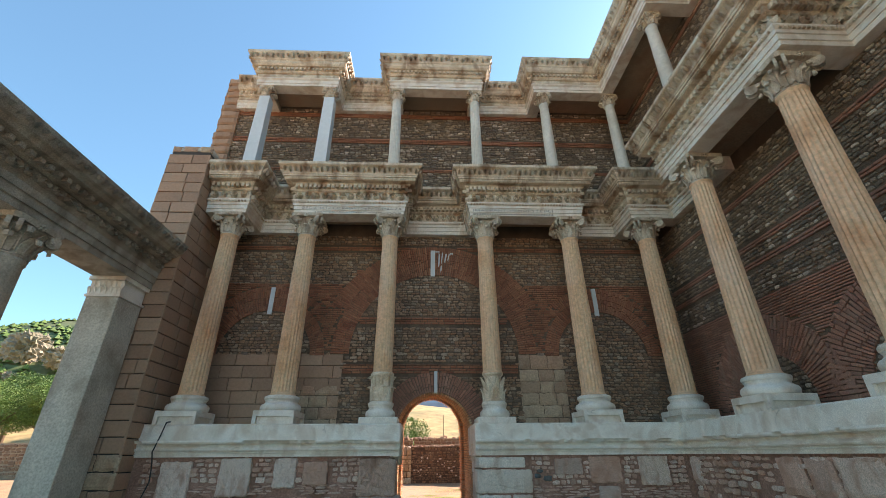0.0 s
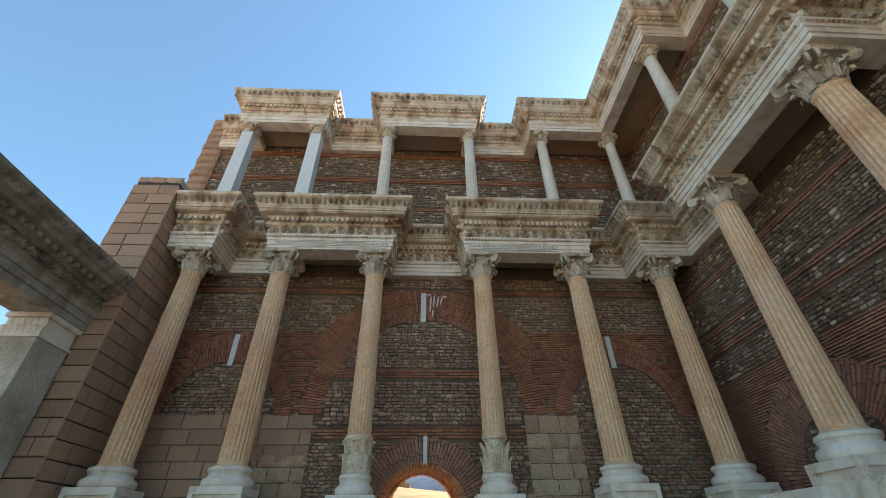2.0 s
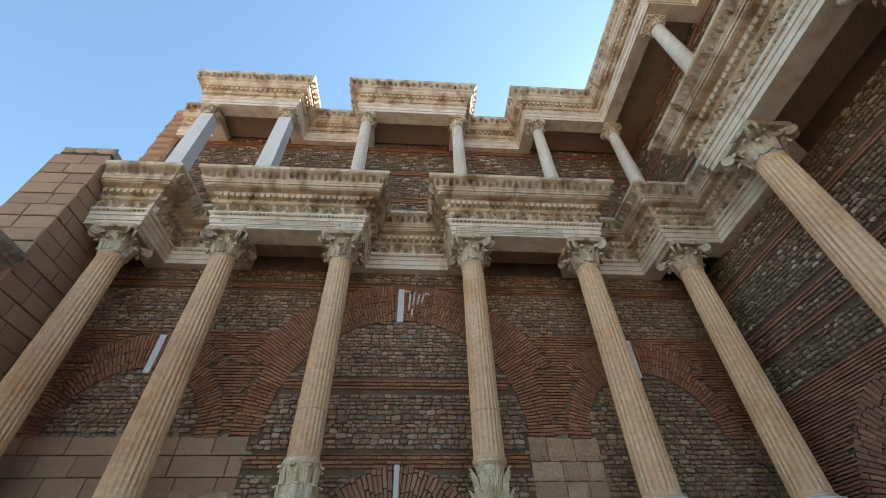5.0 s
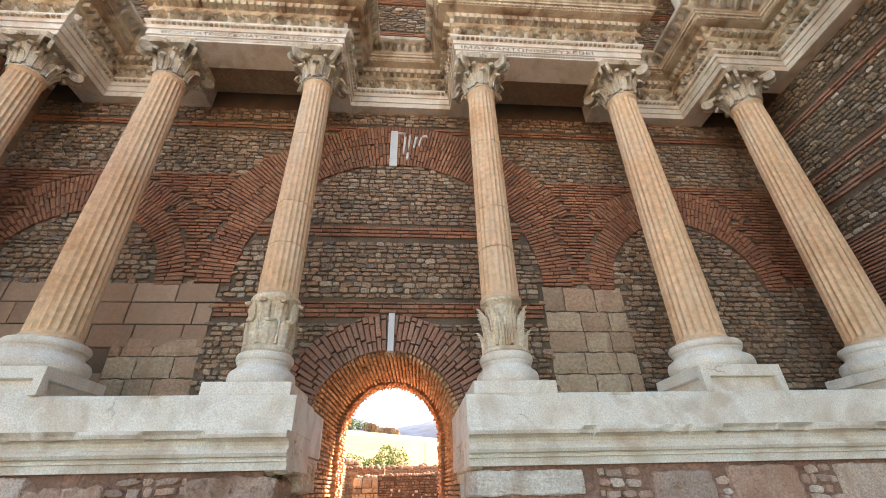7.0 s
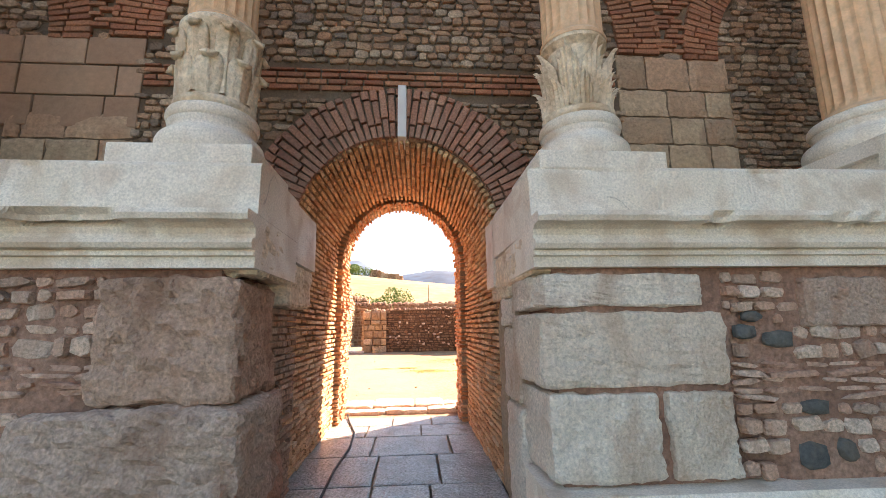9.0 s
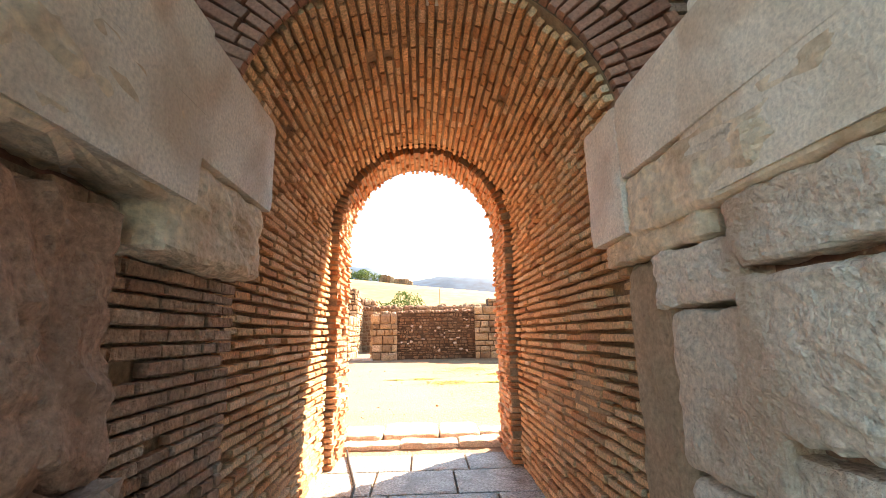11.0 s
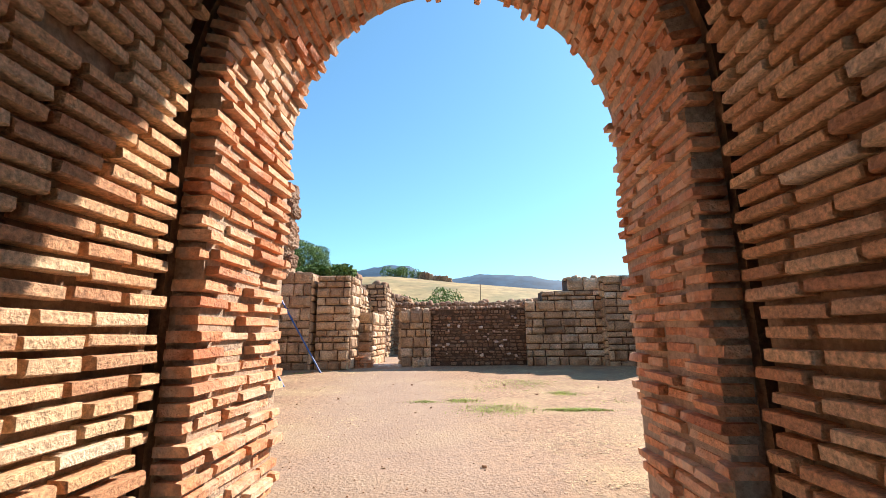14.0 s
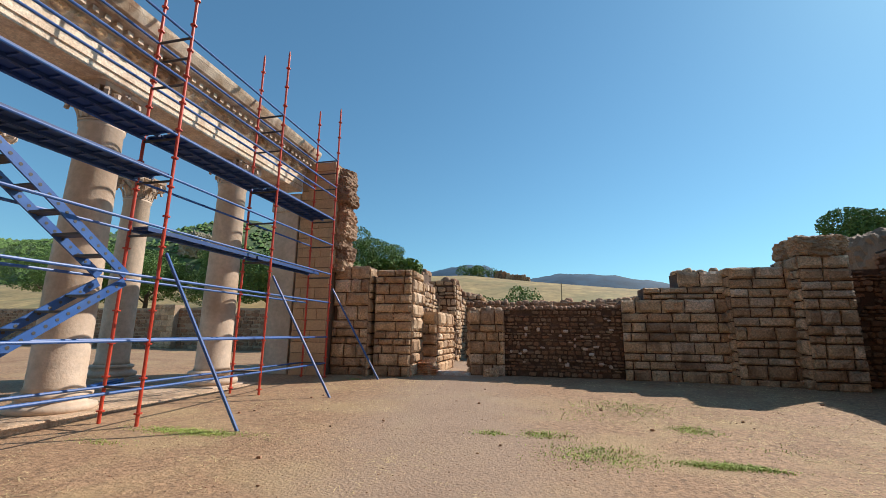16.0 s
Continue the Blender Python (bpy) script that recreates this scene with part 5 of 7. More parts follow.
# ---- podium ----
PX0, PX1 = -0.60, 1.15
PODS = {"left": [(-6.53, 10.68), (PX0, 10.68)], "right": [(PX1, 10.68), (6.02, 10.58), (6.02, -6.0)]}
for side, path in PODS.items():
    pod = thing("podium", "high podium of rough masonry under white marble mouldings", "podium", kind="structure")
    sd = 1.0 if side == "left" else 5.0
    die = [(-0.9, 1.87), (0.0, 1.87), (0.0, 2.19), (-0.025, 2.22), (-0.9, 2.22)]
    lip = [(-0.9, 1.53), (0.0, 1.53), (0.0, 1.598), (0.032, 1.603), (0.032, 1.622), (0.008, 1.627), (0.008, 1.64), (0.056, 1.646), (0.074, 1.675), (0.058, 1.706), (0.022, 1.714), (0.012, 1.74), (0.026, 1.775), (0.072, 1.80), (0.15, 1.803), (0.166, 1.835), (0.152, 1.868), (-0.9, 1.868)]
    part("die", worn_sweep(bmesh.new(), path, die, {2}, step=0.03, depth=0.03, seed=sd), "marble", pod, "smooth white marble course")
    part("moulding", worn_sweep(bmesh.new(), path, lip, {13, 14, 15}, step=0.022, depth=0.1, seed=sd + 2, lift=0.065), "marble", pod, "chipped grey-white marble moulding")
    core_path = offset_path(path, -0.074)
    if side == "left":
        core_path[-1] = (PX0 - 0.22, core_path[-1][1])
    else:
        core_path[0] = (PX1 + 0.14, core_path[0][1])
    part("core", worn_sweep(bmesh.new(), core_path, [(-0.8, -0.4), (0, -0.4), (0, 0.3), (0, 0.6), (0, 0.9), (0, 1.2), (0, 1.53), (-0.8, 1.53)], {2, 3, 4, 5}, depth=0.05, seed=sd + 4), "mortar_pink", pod, "crumbling pink mortar core")
    foot = [(-0.5, -0.4), (0.16, -0.4), (0.16, 0.10), (0.12, 0.13), (0.08, 0.19), (-0.5, 0.2)]
    if side == "right":
        part("footing", worn_sweep(bmesh.new(), path, foot, {3}, depth=0.02, seed=sd), "marble", pod, "low marble footing")
    bm = bmesh.new()
    if side == "left":
        box(bm, -7.5, -1.2, 11.4, 12.14, 1.4, 2.2)
    else:
        box(bm, 1.8, 7.72, 11.3, 12.14, 1.4, 2.2)
        box(bm, 6.7, 7.68, -6, 11.4, 1.4, 2.2)
    part("bed", bm, "grey_stone", pod)
    # joints between the marble blocks
    small = Pieces("stone", "podium_stone", "stone")
    thin = Pieces("stone", "course_pink", "course_stone")
    dark = Pieces("boulder", "dark_stone", "dark_stone")
    o, u, n = (0, 10.78, 0), FU, FN
    if side == "right":
        u, n = Vector((1, -0.0205, 0)).normalized(), Vector((-0.0205, -1, 0)).normalized()
        o = (0, 10.78 + 0.0205 * PX1, 0)
    blocks = []
    if side == "right":
        part("return_slab", hewn(PX1, 1.75, 10.70, 12.04, 1.80, 2.215, 3, 0.004, 9, 40), "marble", pod, "plain marble return slab")
        part("return_slab", hewn(PX1, 1.75, 12.042, 12.43, 1.53, 2.205, 5, 0.004, 9, 40), "marble", pod, "plain marble end slab")
        part("broken_block", hewn(PX1 + 0.01, 1.8, 10.76, 12.035, 1.49, 1.797, 4, 0.013, 14, 18), "cream_marble", pod, "broken end of the moulding")
        part("ledge", hewn(PX1 + 0.03, 1.7, 11.5, 12.37, 1.40, 1.524, 8, 0.012, 14, 14), "cream_marble", pod, "rough ledge under the end slab")
        blocks = [(1.2, 2.30, 1.27, 1.50), (1.17, 2.44, 0.76, 1.25), (1.2, 1.93, 0.21, 0.745), (1.96, 2.42, 0.21, 0.745), (2.95, 3.6, 1.12, 1.46), (3.75, 4.5, 0.95, 1.5), (3.9, 4.4, 0.25, 0.9), (4.9, 5.6, 0.9, 1.5)]
        for k, (a, b, c, d) in enumerate(blocks):
            deep = 12.0 if a < 1.25 else 11.2
            part("block", hewn(a + 0.008, b - 0.008, 10.70 - 0.0205 * (a - PX1), min(deep, 11.35 + 0.1 * k), c + 0.008, d - 0.008, 10 + k, 0.014, 16, 26), "grey_block" if k < 4 else "podium_stone", pod)
        for k, (a, b, c, d) in enumerate(((11.3, 11.80, -0.3, 0.55), (11.34, 11.82, 0.57, 1.15), (11.4, 11.9, 1.17, 1.39), (10.9, 11.45, 1.27, 1.5))):
            part("block", hewn(PX1 + 0.03, 1.7, a, b, c, d, 30 + k, 0.011, 16, 22), "grey_block", pod, "tall worn flank block")
        part("plaster", hewn(PX1 + 0.055, 1.7, 11.79, 12.2, -0.33, 1.40, 37, 0.012, 12, 16), "mortar_pale", pod, "cracked greyish plaster on the jamb")
        free = lambda x, z, a, b: x > 2.46 and not (2.9 < x < 3.65 and z > 1.1) and not (3.72 < x < 4.55 and z > 0.9) and not (3.85 < x < 4.45 and z < 0.92) and not (4.85 < x < 5.65 and z > 0.88)
        DARK = ((2.56, 1.10, 0.15, 0.10), (2.78, 1.05, 0.2, 0.12), (2.62, 1.2, 0.13, 0.08), (2.95, 0.62, 0.2, 0.10), (2.9, 0.33, 0.2, 0.17), (3.12, 0.36, 0.13, 0.15), (3.6, 0.66, 0.17, 0.07))
        bare = free
        free = lambda x, z, a, b: bare(x, z, a, b) and not any(abs(x - d[0]) < d[2] / 2 + a * 0.8 and abs(z - d[1]) < d[3] / 2 + b * 0.7 for d in DARK)
        courses(small, o, u, n, 2.44, 6.0, 0.92, 1.52, 0.093, 0.008, (0.06, 0.22), 0.06, mask=free, jitter=0.35)
        courses(small, o, u, n, 2.44, 6.0, 0.2, 0.66, 0.1, 0.008, (0.07, 0.24), 0.06, mask=free, jitter=0.35)
        courses(thin, o, u, n, 2.44, 6.0, 0.66, 0.92, 0.05, 0.006, (0.12, 0.4), 0.045, mask=free, jitter=0.15)
        for x, z, w, h in DARK:
            dark.add((x, 10.775 - 0.0205 * (x - PX1), z), u, n, w, h, 0.06)
        # wing face
        ow, uw, nw = (6.12, 0, 0), (0, -1, 0), (-1, 0, 0)
        wide = Pieces("old_block", "podium_stone", "block")
        courses(wide, ow, uw, nw, -10.5, 4, 0.9, 1.5, 0.55, 0.04, (0.5, 1.6), 0.09, mask=lambda x, z, a, b: rng.random() > 0.35, jitter=0.2)
        wide.finish(pod, lambda p: True)
        courses(small, ow, uw, nw, -10.5, 4, 0.2, 1.5, 0.13, 0.02, (0.12, 0.35), 0.06, mask=lambda x, z, a, b: rng.random() > 0.3, jitter=0.3)
    else:
        part("return_slab", hewn(-1.2, PX0, 10.70, 11.55, 1.87, 2.215, 6, 0.004, 9, 40), "marble", pod, "plain marble return slab")
        part("return_slab", hewn(-1.2, PX0, 11.552, 12.29, 1.705, 2.205, 9, 0.004, 9, 40), "marble", pod, "plain marble end slab")
        part("broken_block", hewn(-1.2, PX0 - 0.01, 10.76, 11.55, 1.50, 1.868, 7, 0.022, 14, 12), "cream_marble", pod, "broken underside of the return")
        part("broken_block", hewn(-1.2, PX0 - 0.012, 11.45, 12.26, 1.34, 1.70, 12, 0.014, 16, 14), "cream_marble", pod, "pitted cream block under the end slab")
        blocks = [(-1.50, -0.68, 0.73, 1.47), (-1.90, -0.60, 0.05, 0.71), (-3.4, -2.9, 0.9, 1.5), (-4.6, -3.9, 0.75, 1.5), (-5.9, -5.2, 0.4, 1.45), (-2.75, -2.2, 0.95, 1.42)]
        for k, (a, b, c, d) in enumerate(blocks):
            part("block", hewn(a, b, 10.62 if k == 1 else 10.69, 11.4, c, d, 50 + k, 0.028 if k < 2 else 0.018, 18, 18, skew=0.09 if k < 2 else 0.0), "stained_block" if k < 2 else "podium_stone", pod)
        courses(small, o, u, n, -6.3, -1.5, 0.2, 0.78, 0.096, 0.008, (0.07, 0.24), 0.06,
                mask=lambda x, z, a, b: not (x > -1.95 and z < 0.75) and not (-5.95 < x < -5.15) and rng.random() > 0.04, jitter=0.35)
        courses(small, o, u, n, -6.3, -1.5, 1.0, 1.52, 0.1, 0.008, (0.07, 0.26), 0.06,
                mask=lambda x, z, a, b: not (-3.45 < x < -2.85) and not (-4.65 < x < -3.85) and not (-5.95 < x < -5.15) and not (-2.8 < x < -2.15) and rng.random() > 0.04, jitter=0.35)
        courses(thin, o, u, n, -6.3, -1.5, 0.78, 1.0, 0.055, 0.006, (0.1, 0.36), 0.045, mask=lambda x, z, a, b: not (-3.45 < x < -2.85) and not (-4.65 < x < -3.85) and not (-5.95 < x < -5.15), jitter=0.2)
        flank = Pieces("brick", "brick_old", "flank_brick")
        courses(flank, (PX0 - 0.20, 0, 0), (0, 1, 0), (1, 0, 0), 11.2, 12.3, -0.3, 1.5, 0.054, 0.013, (0.1, 0.26), 0.04, skip=0.04, jitter=0.15)
        flank.finish(pod, lambda p: True)
        bm = bmesh.new()
        box(bm, -1.2, PX0 - 0.21, 11.0, 12.15, -0.4, 1.5)
        part("flank", bm, "mortar_pale", pod)
        part("block", hewn(-1.3, -0.7, 11.0, 11.9, -0.35, 0.18, 71, 0.03, 8, 9), "podium_stone", pod)
    small.finish(pod, lambda p: p.y > 10 and -3.5 < p.x < 4.0, rest_name="small_stones")
    thin.finish(pod, lambda p: True, rest_name="thin_courses")
    dark.finish(pod, lambda p: True)

# ---- stacked block pier at the facade's end ----
pier = thing("pier", "tall pier of pinkish tan cut blocks", "pier", kind="structure")
bm = bmesh.new()
box(bm, -7.66, -6.56, 10.26, 12.6, -0.4, 9.8)
part("core", bm, "joint", pier)
blk = Pieces("block", "pier_block", "block")
courses(blk, (0, 10.26, 0), FU, FN, -7.7, -6.52, 1.6, 9.72, 0.335, 0.02, (0.5, 0.85), 0.045)
courses(blk, (-6.56, 0, 0), (0, 1, 0), (1, 0, 0), 10.22, 12.15, -0.1, 9.72, 0.335, 0.02, (0.5, 0.9), 0.045)
courses(blk, (-7.66, 0, 0), (0, -1, 0), (-1, 0, 0), -12.3, -10.22, 1.6, 9.72, 0.335, 0.014, (0.5, 0.9), 0.045)
blk.finish(pier, lambda p: True, rest_name="far_blocks")
oldb = Pieces("old_block", "patch_block", "worn_block")
courses(oldb, (0, 10.26, 0), FU, FN, -7.72, -6.5, -0.1, 1.6, 0.34, 0.03, (0.4, 0.8), 0.06)
courses(oldb, (0, 10.3, 0), FU, FN, -7.7, -6.52, 9.72, 9.98, 0.24, 0.03, (0.3, 0.5), 0.06)
oldb.finish(pier, lambda p: True)
bm = bmesh.new()
box(bm, -7.68, -6.54, 10.26, 12.4, 9.72, 9.93, 0.04)
part("cap_stone", bm, "grey_stone", pier)

end_pier = thing("end_pier", "toothed end of the upper wall in tan blocks", "pier", kind="structure")
eb = Pieces("old_block", "pier_block", "block")
z = 9.5
k = 0
while z < 14.6:
    w = 0.6 + 0.03 * (k % 2) + float(rng.uniform(0, 0.03))
    eb.add((-7.2 - w / 2 + 0.1, 12.1, z + 0.16), FU, FN, w, 0.31, 0.12)
    eb.add((-7.2 - w + 0.1, 12.5, z + 0.16), (0, -1, 0), (-1, 0, 0), 0.9, 0.31, 0.1)
    z += 0.33
    k += 1
eb.finish(end_pier, lambda p: True)
bm = bmesh.new()
box(bm, -7.55, -7.1, 12.12, 13.4, 9.6, 14.62)
part("core", bm, "patch_block", end_pier)

# ---- wing wall ----
bm = bmesh.new()
box(bm, 7.7, 9.2, -8, 12.2, -0.4, 14.2)
wall_east = tagged(link_mesh("wall_east", bm, "mortar"), "fieldstone wing wall with brick arches", "wall", kind="structure")
WO, WU, WN = (7.7, 0, 0), (0, -1, 0), (-1, 0, 0)
WARCH = [(-9.35, 2.5, 1.05, 1.9), (-6.05, 2.5, 1.05, 1.9), (-2.75, 2.5, 1.05, 1.9)]
in_wring = lambda x, z: z > 2.2 and any(r0 < math.hypot(x - cx, z - cz) < r1 for cx, cz, r0, r1 in WARCH)
in_wfill = lambda x, z: 2.2 < z < 4.75 and not in_wring(x, z) and not any(math.hypot(x - cx, z - cz) < r1 for cx, cz, r0, r1 in WARCH)
WB = [(5.45, 5.62), (5.9, 6.06), (7.08, 7.24), (10.52, 10.68), (11.80, 12.02), (13.02, 13.2)]
ws = Pieces("stone", "slate", "stone")
courses(ws, WO, WU, WN, -12.1, 1.0, 2.2, 13.4, 0.085, 0.012, (0.08, 0.2), 0.035,
        mask=lambda x, z, a, b: not (in_wring(x, z) or in_wfill(x, z) or 7.95 < z < 9.4 or any(p - 0.05 < z < q + 0.05 for p, q in WB)), jitter=0.18)
ws.finish(wall_east, rest_name="stonework")
wb = Pieces("brick", "brick_dark", "band_brick")
for a, b in WB:
    courses(wb, WO, WU, WN, -12.1, 1.0, a, b, 0.07, 0.02, (0.2, 0.4), 0.045)
courses(wb, WO, WU, WN, -12.1, 1.0, 2.25, 4.75, 0.058, 0.019, (0.22, 0.42), 0.04, mask=lambda x, z, a, b: in_wfill(x, z))
for cx, cz, r0, r1 in WARCH:
    ring(wb, WO, WU, WN, (cx, cz), r0, r1, -10, 190, 0.056, 0.019, (0.24, 0.36), 0.05)
wb.finish(wall_east, rest_name="brickwork")

# ---- colonnade beside the court ----
def gallery(name, x_face, path, z0, label, mat, carved=True, trim="carved"):
    g = thing(name, label, "entablature", kind="structure")
    part("architrave", sweep(bmesh.new(), path, [(-0.8, z0), (0, z0), (0, z0 + 0.14), (0.03, z0 + 0.145), (0.03, z0 + 0.3), (0.06, z0 + 0.305), (0.06, z0 + 0.44), (0.12, z0 + 0.5), (-0.8, z0 + 0.5)]), mat, g)
    part("frieze", sweep(bmesh.new(), path, [(-0.8, z0 + 0.5), (0.06, z0 + 0.5), (0.13, z0 + 0.6), (0.1, z0 + 0.72), (-0.8, z0 + 0.72)]), trim, g)
    part("cornice", sweep(bmesh.new(), path, [(-0.8, z0 + 0.72), (0.14, z0 + 0.72), (0.2, z0 + 0.76), (0.22, z0 + 0.86), (0.4, z0 + 0.9), (0.44, z0 + 0.98), (0.5, z0 + 1.0), (0.58, z0 + 1.15), (0.6, z0 + 1.22), (-0.8, z0 + 1.22)]), trim, g)
    dentil_row(path, 0.2, z0 + 0.77, z0 + 0.86, 0.10, 0.10, 0.12, "dentils", g, trim)
    scroll_row(path, 0.1, z0 + 0.52, z0 + 0.70, 0.3, "scrolls", g, trim)
    if carved:
        palmette_row(path, 0.5, 0.57, z0 + 1.02, z0 + 1.18, 0.16, "palmettes", g, trim)
    return g


gallery("gallery_entablature", -6.98, [(-6.98, -10), (-6.98, 10.24)], 5.34, "weathered grey entablature of the side colonnade", "gallery_stone", trim="gallery_stone")
pil = thing("pilaster", "plain square pillar with fluted leaf capital, patched plaster", "pillar", at=(-7.42, 9.75, 0))
bm = bmesh.new()
box(bm, -0.37, 0.37, -0.42, 0.42, -0.4, 4.86, 0.03)
part("shaft", bm, "grey_stone", pil)
bm = bmesh.new()
box(bm, -0.40, 0.40, -0.45, 0.45, 4.84, 4.90, 0.01)
box(bm, -0.42, 0.42, -0.46, 0.46, 5.24, 5.34, 0.01)
box(bm, -0.36, 0.36, -0.41, 0.41, 4.86, 5.3)
part("capital", bm, "marble", pil)
bm = bmesh.new()
for k in range(6):
    for row, zz in ((0, 4.9), (1, 5.06)):
        x = -0.33 + 0.66 * (k + 0.5 * row) / 5.5
        sub = bmesh.new()
        leaf_strip(sub, -math.pi / 2, 0.40, zz, 0.2, 0.055, 0.07, 4)
        bmesh.ops.translate(sub, verts=sub.verts, vec=(x, 0, 0))
        me = bpy.data.meshes.new("tmp")
        sub.to_mesh(me)
        sub.free()
        bm.from_mesh(me)
        bpy.data.meshes.remove(me)
part("leaves", bm, "marble", pil, "row of upright carved leaves")


def round_column(name, x, y, z0, z1, r, mat, label, group):
    col = thing(name, label, "column", group, at=(x, y, z0))
    h = z1 - z0
    bm = bmesh.new()
    box(bm, -r * 1.55, r * 1.55, -r * 1.55, r * 1.55, -0.3, 0.1, 0.02)
    part("plinth", bm, mat, col)
    part("base", attic_base(0.1, 0.42, r * 1.08), mat, col, smooth=True)
    part("shaft", lathe(bmesh.new(), [(r * 1.08, 0.42), (r, 0.5), (r * 0.98, h * 0.4), (r * 0.86, h - 0.75), (r * 0.92, h - 0.72), (r * 0.92, h - 0.66)], 40), mat, col, smooth=True)
    part("capital", capital_mesh(h - 0.66, h, r * 0.86, r * 1.25), mat, col)
    return col


c1 = round_column("gallery_column", -7.5, 6.9, 0, 5.34, 0.42, "grey_stone", "smooth grey round column with leaf capital", "side colonnade columns")
copy_thing(c1, Matrix.Translation((-7.5, 3.2, 0)))
copy_thing(c1, Matrix.Translation((-7.5, -1.1, 0)))

# ---- the yard beyond the gate ----
def ruin(name, label, bits, mat, core, course, lengths, kind="old_block", near=lambda p: True, depth=0.07, joint=0.016, piece="block", jitter=0.3, skip=0.0):
    """A ruined wall of laid blocks: bits are (face, a0, a1, z0, z1, thickness), face = (axis, place, sign)."""
    w = thing(name, label, "ruin wall", kind="structure")
    bm = bmesh.new()
    bag = Pieces(kind, mat, piece)
    for (axis, place, sign), a0, a1, z0, z1, thick in bits:
        if axis == "y":
            o, u, n = (0, place, 0), (-sign, 0, 0), (0, sign, 0)
            ua, ub = (a0, a1) if sign < 0 else (-a1, -a0)
            y0, y1 = sorted((place - sign * 0.01, place - sign * thick))
            box(bm, a0 + 0.02, a1 - 0.02, y0, y1, z0 - 0.3, z1 - 0.02)
        else:
            o, u, n = (place, 0, 0), (0, sign, 0), (sign, 0, 0)
            ua, ub = (a0, a1) if sign > 0 else (-a1, -a0)
            x0, x1 = sorted((place - sign * 0.01, place - sign * thick))
            box(bm, x0, x1, a0 + 0.02, a1 - 0.02, z0 - 0.3, z1 - 0.02)
        courses(bag, o, u, n, ua, ub, z0, z1, course, joint, lengths, depth, jitter=jitter, skip=skip)
    part("core", bm, core, w)
    bag.finish(w, near, rest_name=piece + "work")
    return w


F = lambda p: ("y", p, -1)
R = lambda p: ("x", p, 1)
L = lambda p: ("x", p, -1)
Z0 = 0.0
far_rubble = ruin("rubble_wall", "low brown rubble wall with scattered pale stones", [(F(28.15), -0.9, 2.42, Z0, 2.0, 0.7)], "ruin_rubble", "mortar_red", 0.1, (0.08, 0.26), "stone", depth=0.07, piece="stone", near=lambda p: True, jitter=0.5, skip=0.12)
jamb = ruin("door_jamb", "squared limestone jamb of the ruined doorway", [(F(28.05), -1.9, -0.86, Z0, 1.93, 0.8), (L(-1.9), 28.05, 28.8, Z0, 1.93, 0.3)], "ashlar", "mortar_red", 0.29, (0.28, 0.6), joint=0.028, depth=0.09, jitter=0.35)
ash = ruin("ashlar_wall", "stepped limestone block wall in shade", [(F(28.0), 2.4, 5.05, Z0, 2.22, 0.9), (F(28.02), 3.0, 5.05, 2.22, 2.55, 0.8), (F(28.04), 3.9, 5.05, 2.55, 2.98, 0.8),
                                                      (F(27.75), 5.05, 6.45, Z0, 3.03, 0.9), (L(5.05), 27.75, 28.1, Z0, 3.03, 0.2)], "ashlar", "mortar_red", 0.25, (0.3, 0.75), joint=0.032, depth=0.1, jitter=0.42)
bigp = ruin("great_pier", "massive limestone pier with a rounded top block", [(F(27.35), 6.45, 7.5, Z0, 3.22, 1.3), (L(6.45), 27.35, 28.2, Z0, 3.22, 0.3)], "ashlar", "mortar_red", 0.27, (0.3, 0.72), joint=0.032, depth=0.11, jitter=0.4)
part("top_block", hewn(6.4, 7.58, 27.22, 28.5, 3.2, 3.74, 93, 0.05, 16, 6), "ashlar", bigp, "worn rounded coping block")
yard_wall = ruin("yard_wall", "rubble side wall of the yard with a dark coping line", [(L(8.5), 17.0, 28.0, Z0 - 0.2, 3.3, 0.8), (F(27.9), 7.5, 8.7, Z0, 2.95, 0.5)], "ruin_rubble", "mortar_red", 0.13, (0.1, 0.34), "stone", depth=0.10, piece="stone", near=lambda p: p.y > 24, jitter=0.5, skip=0.15)
tall = ruin("tall_pier", "tall orange-tan block pier at the colonnade's end", [(F(26.6), -6.95, -5.85, Z0, 6.45, 1.0), (R(-5.85), 26.6, 27.5, 3.2, 6.45, 0.3)], "tan_block", "mortar", 0.31, (0.4, 0.75), "block", joint=0.012, depth=0.04, jitter=0.05)
core = thing("rubble_core", "ragged rubble core of the tall pier", "ruin wall", kind="structure")
for k in range(9):
    z = 3.05 + 0.36 * k
    part("lump", hewn(-5.95, -5.5 + 0.09 * math.sin(k * 2.3), 26.75 + 0.08 * math.sin(k * 1.7), 27.5, z - 0.05, z + 0.40, 120 + k, 0.05, 10, 9), "ruin_rubble", core)
lowp = ruin("low_pier", "broad limestone pier of worn blocks", [(F(27.0), -5.85, -4.75, Z0, 3.2, 1.2), (R(-4.75), 27.0, 27.9, Z0, 3.15, 0.3)], "ashlar", "mortar_red", 0.3, (0.32, 0.75), joint=0.03, depth=0.1, jitter=0.4)
ruin("low_pier", "sunlit limestone pier of worn blocks", [(F(27.1), -4.55, -3.45, Z0, 3.08, 1.2), (R(-3.45), 27.1, 28.2, Z0, 3.05, 0.3), (R(-2.95), 28.2, 30.4, Z0, 1.9, 0.5), (F(28.2), -3.45, -2.95, Z0, 1.9, 0.5)], "ashlar", "mortar_red", 0.3, (0.28, 0.7), joint=0.03, depth=0.1, jitter=0.4)
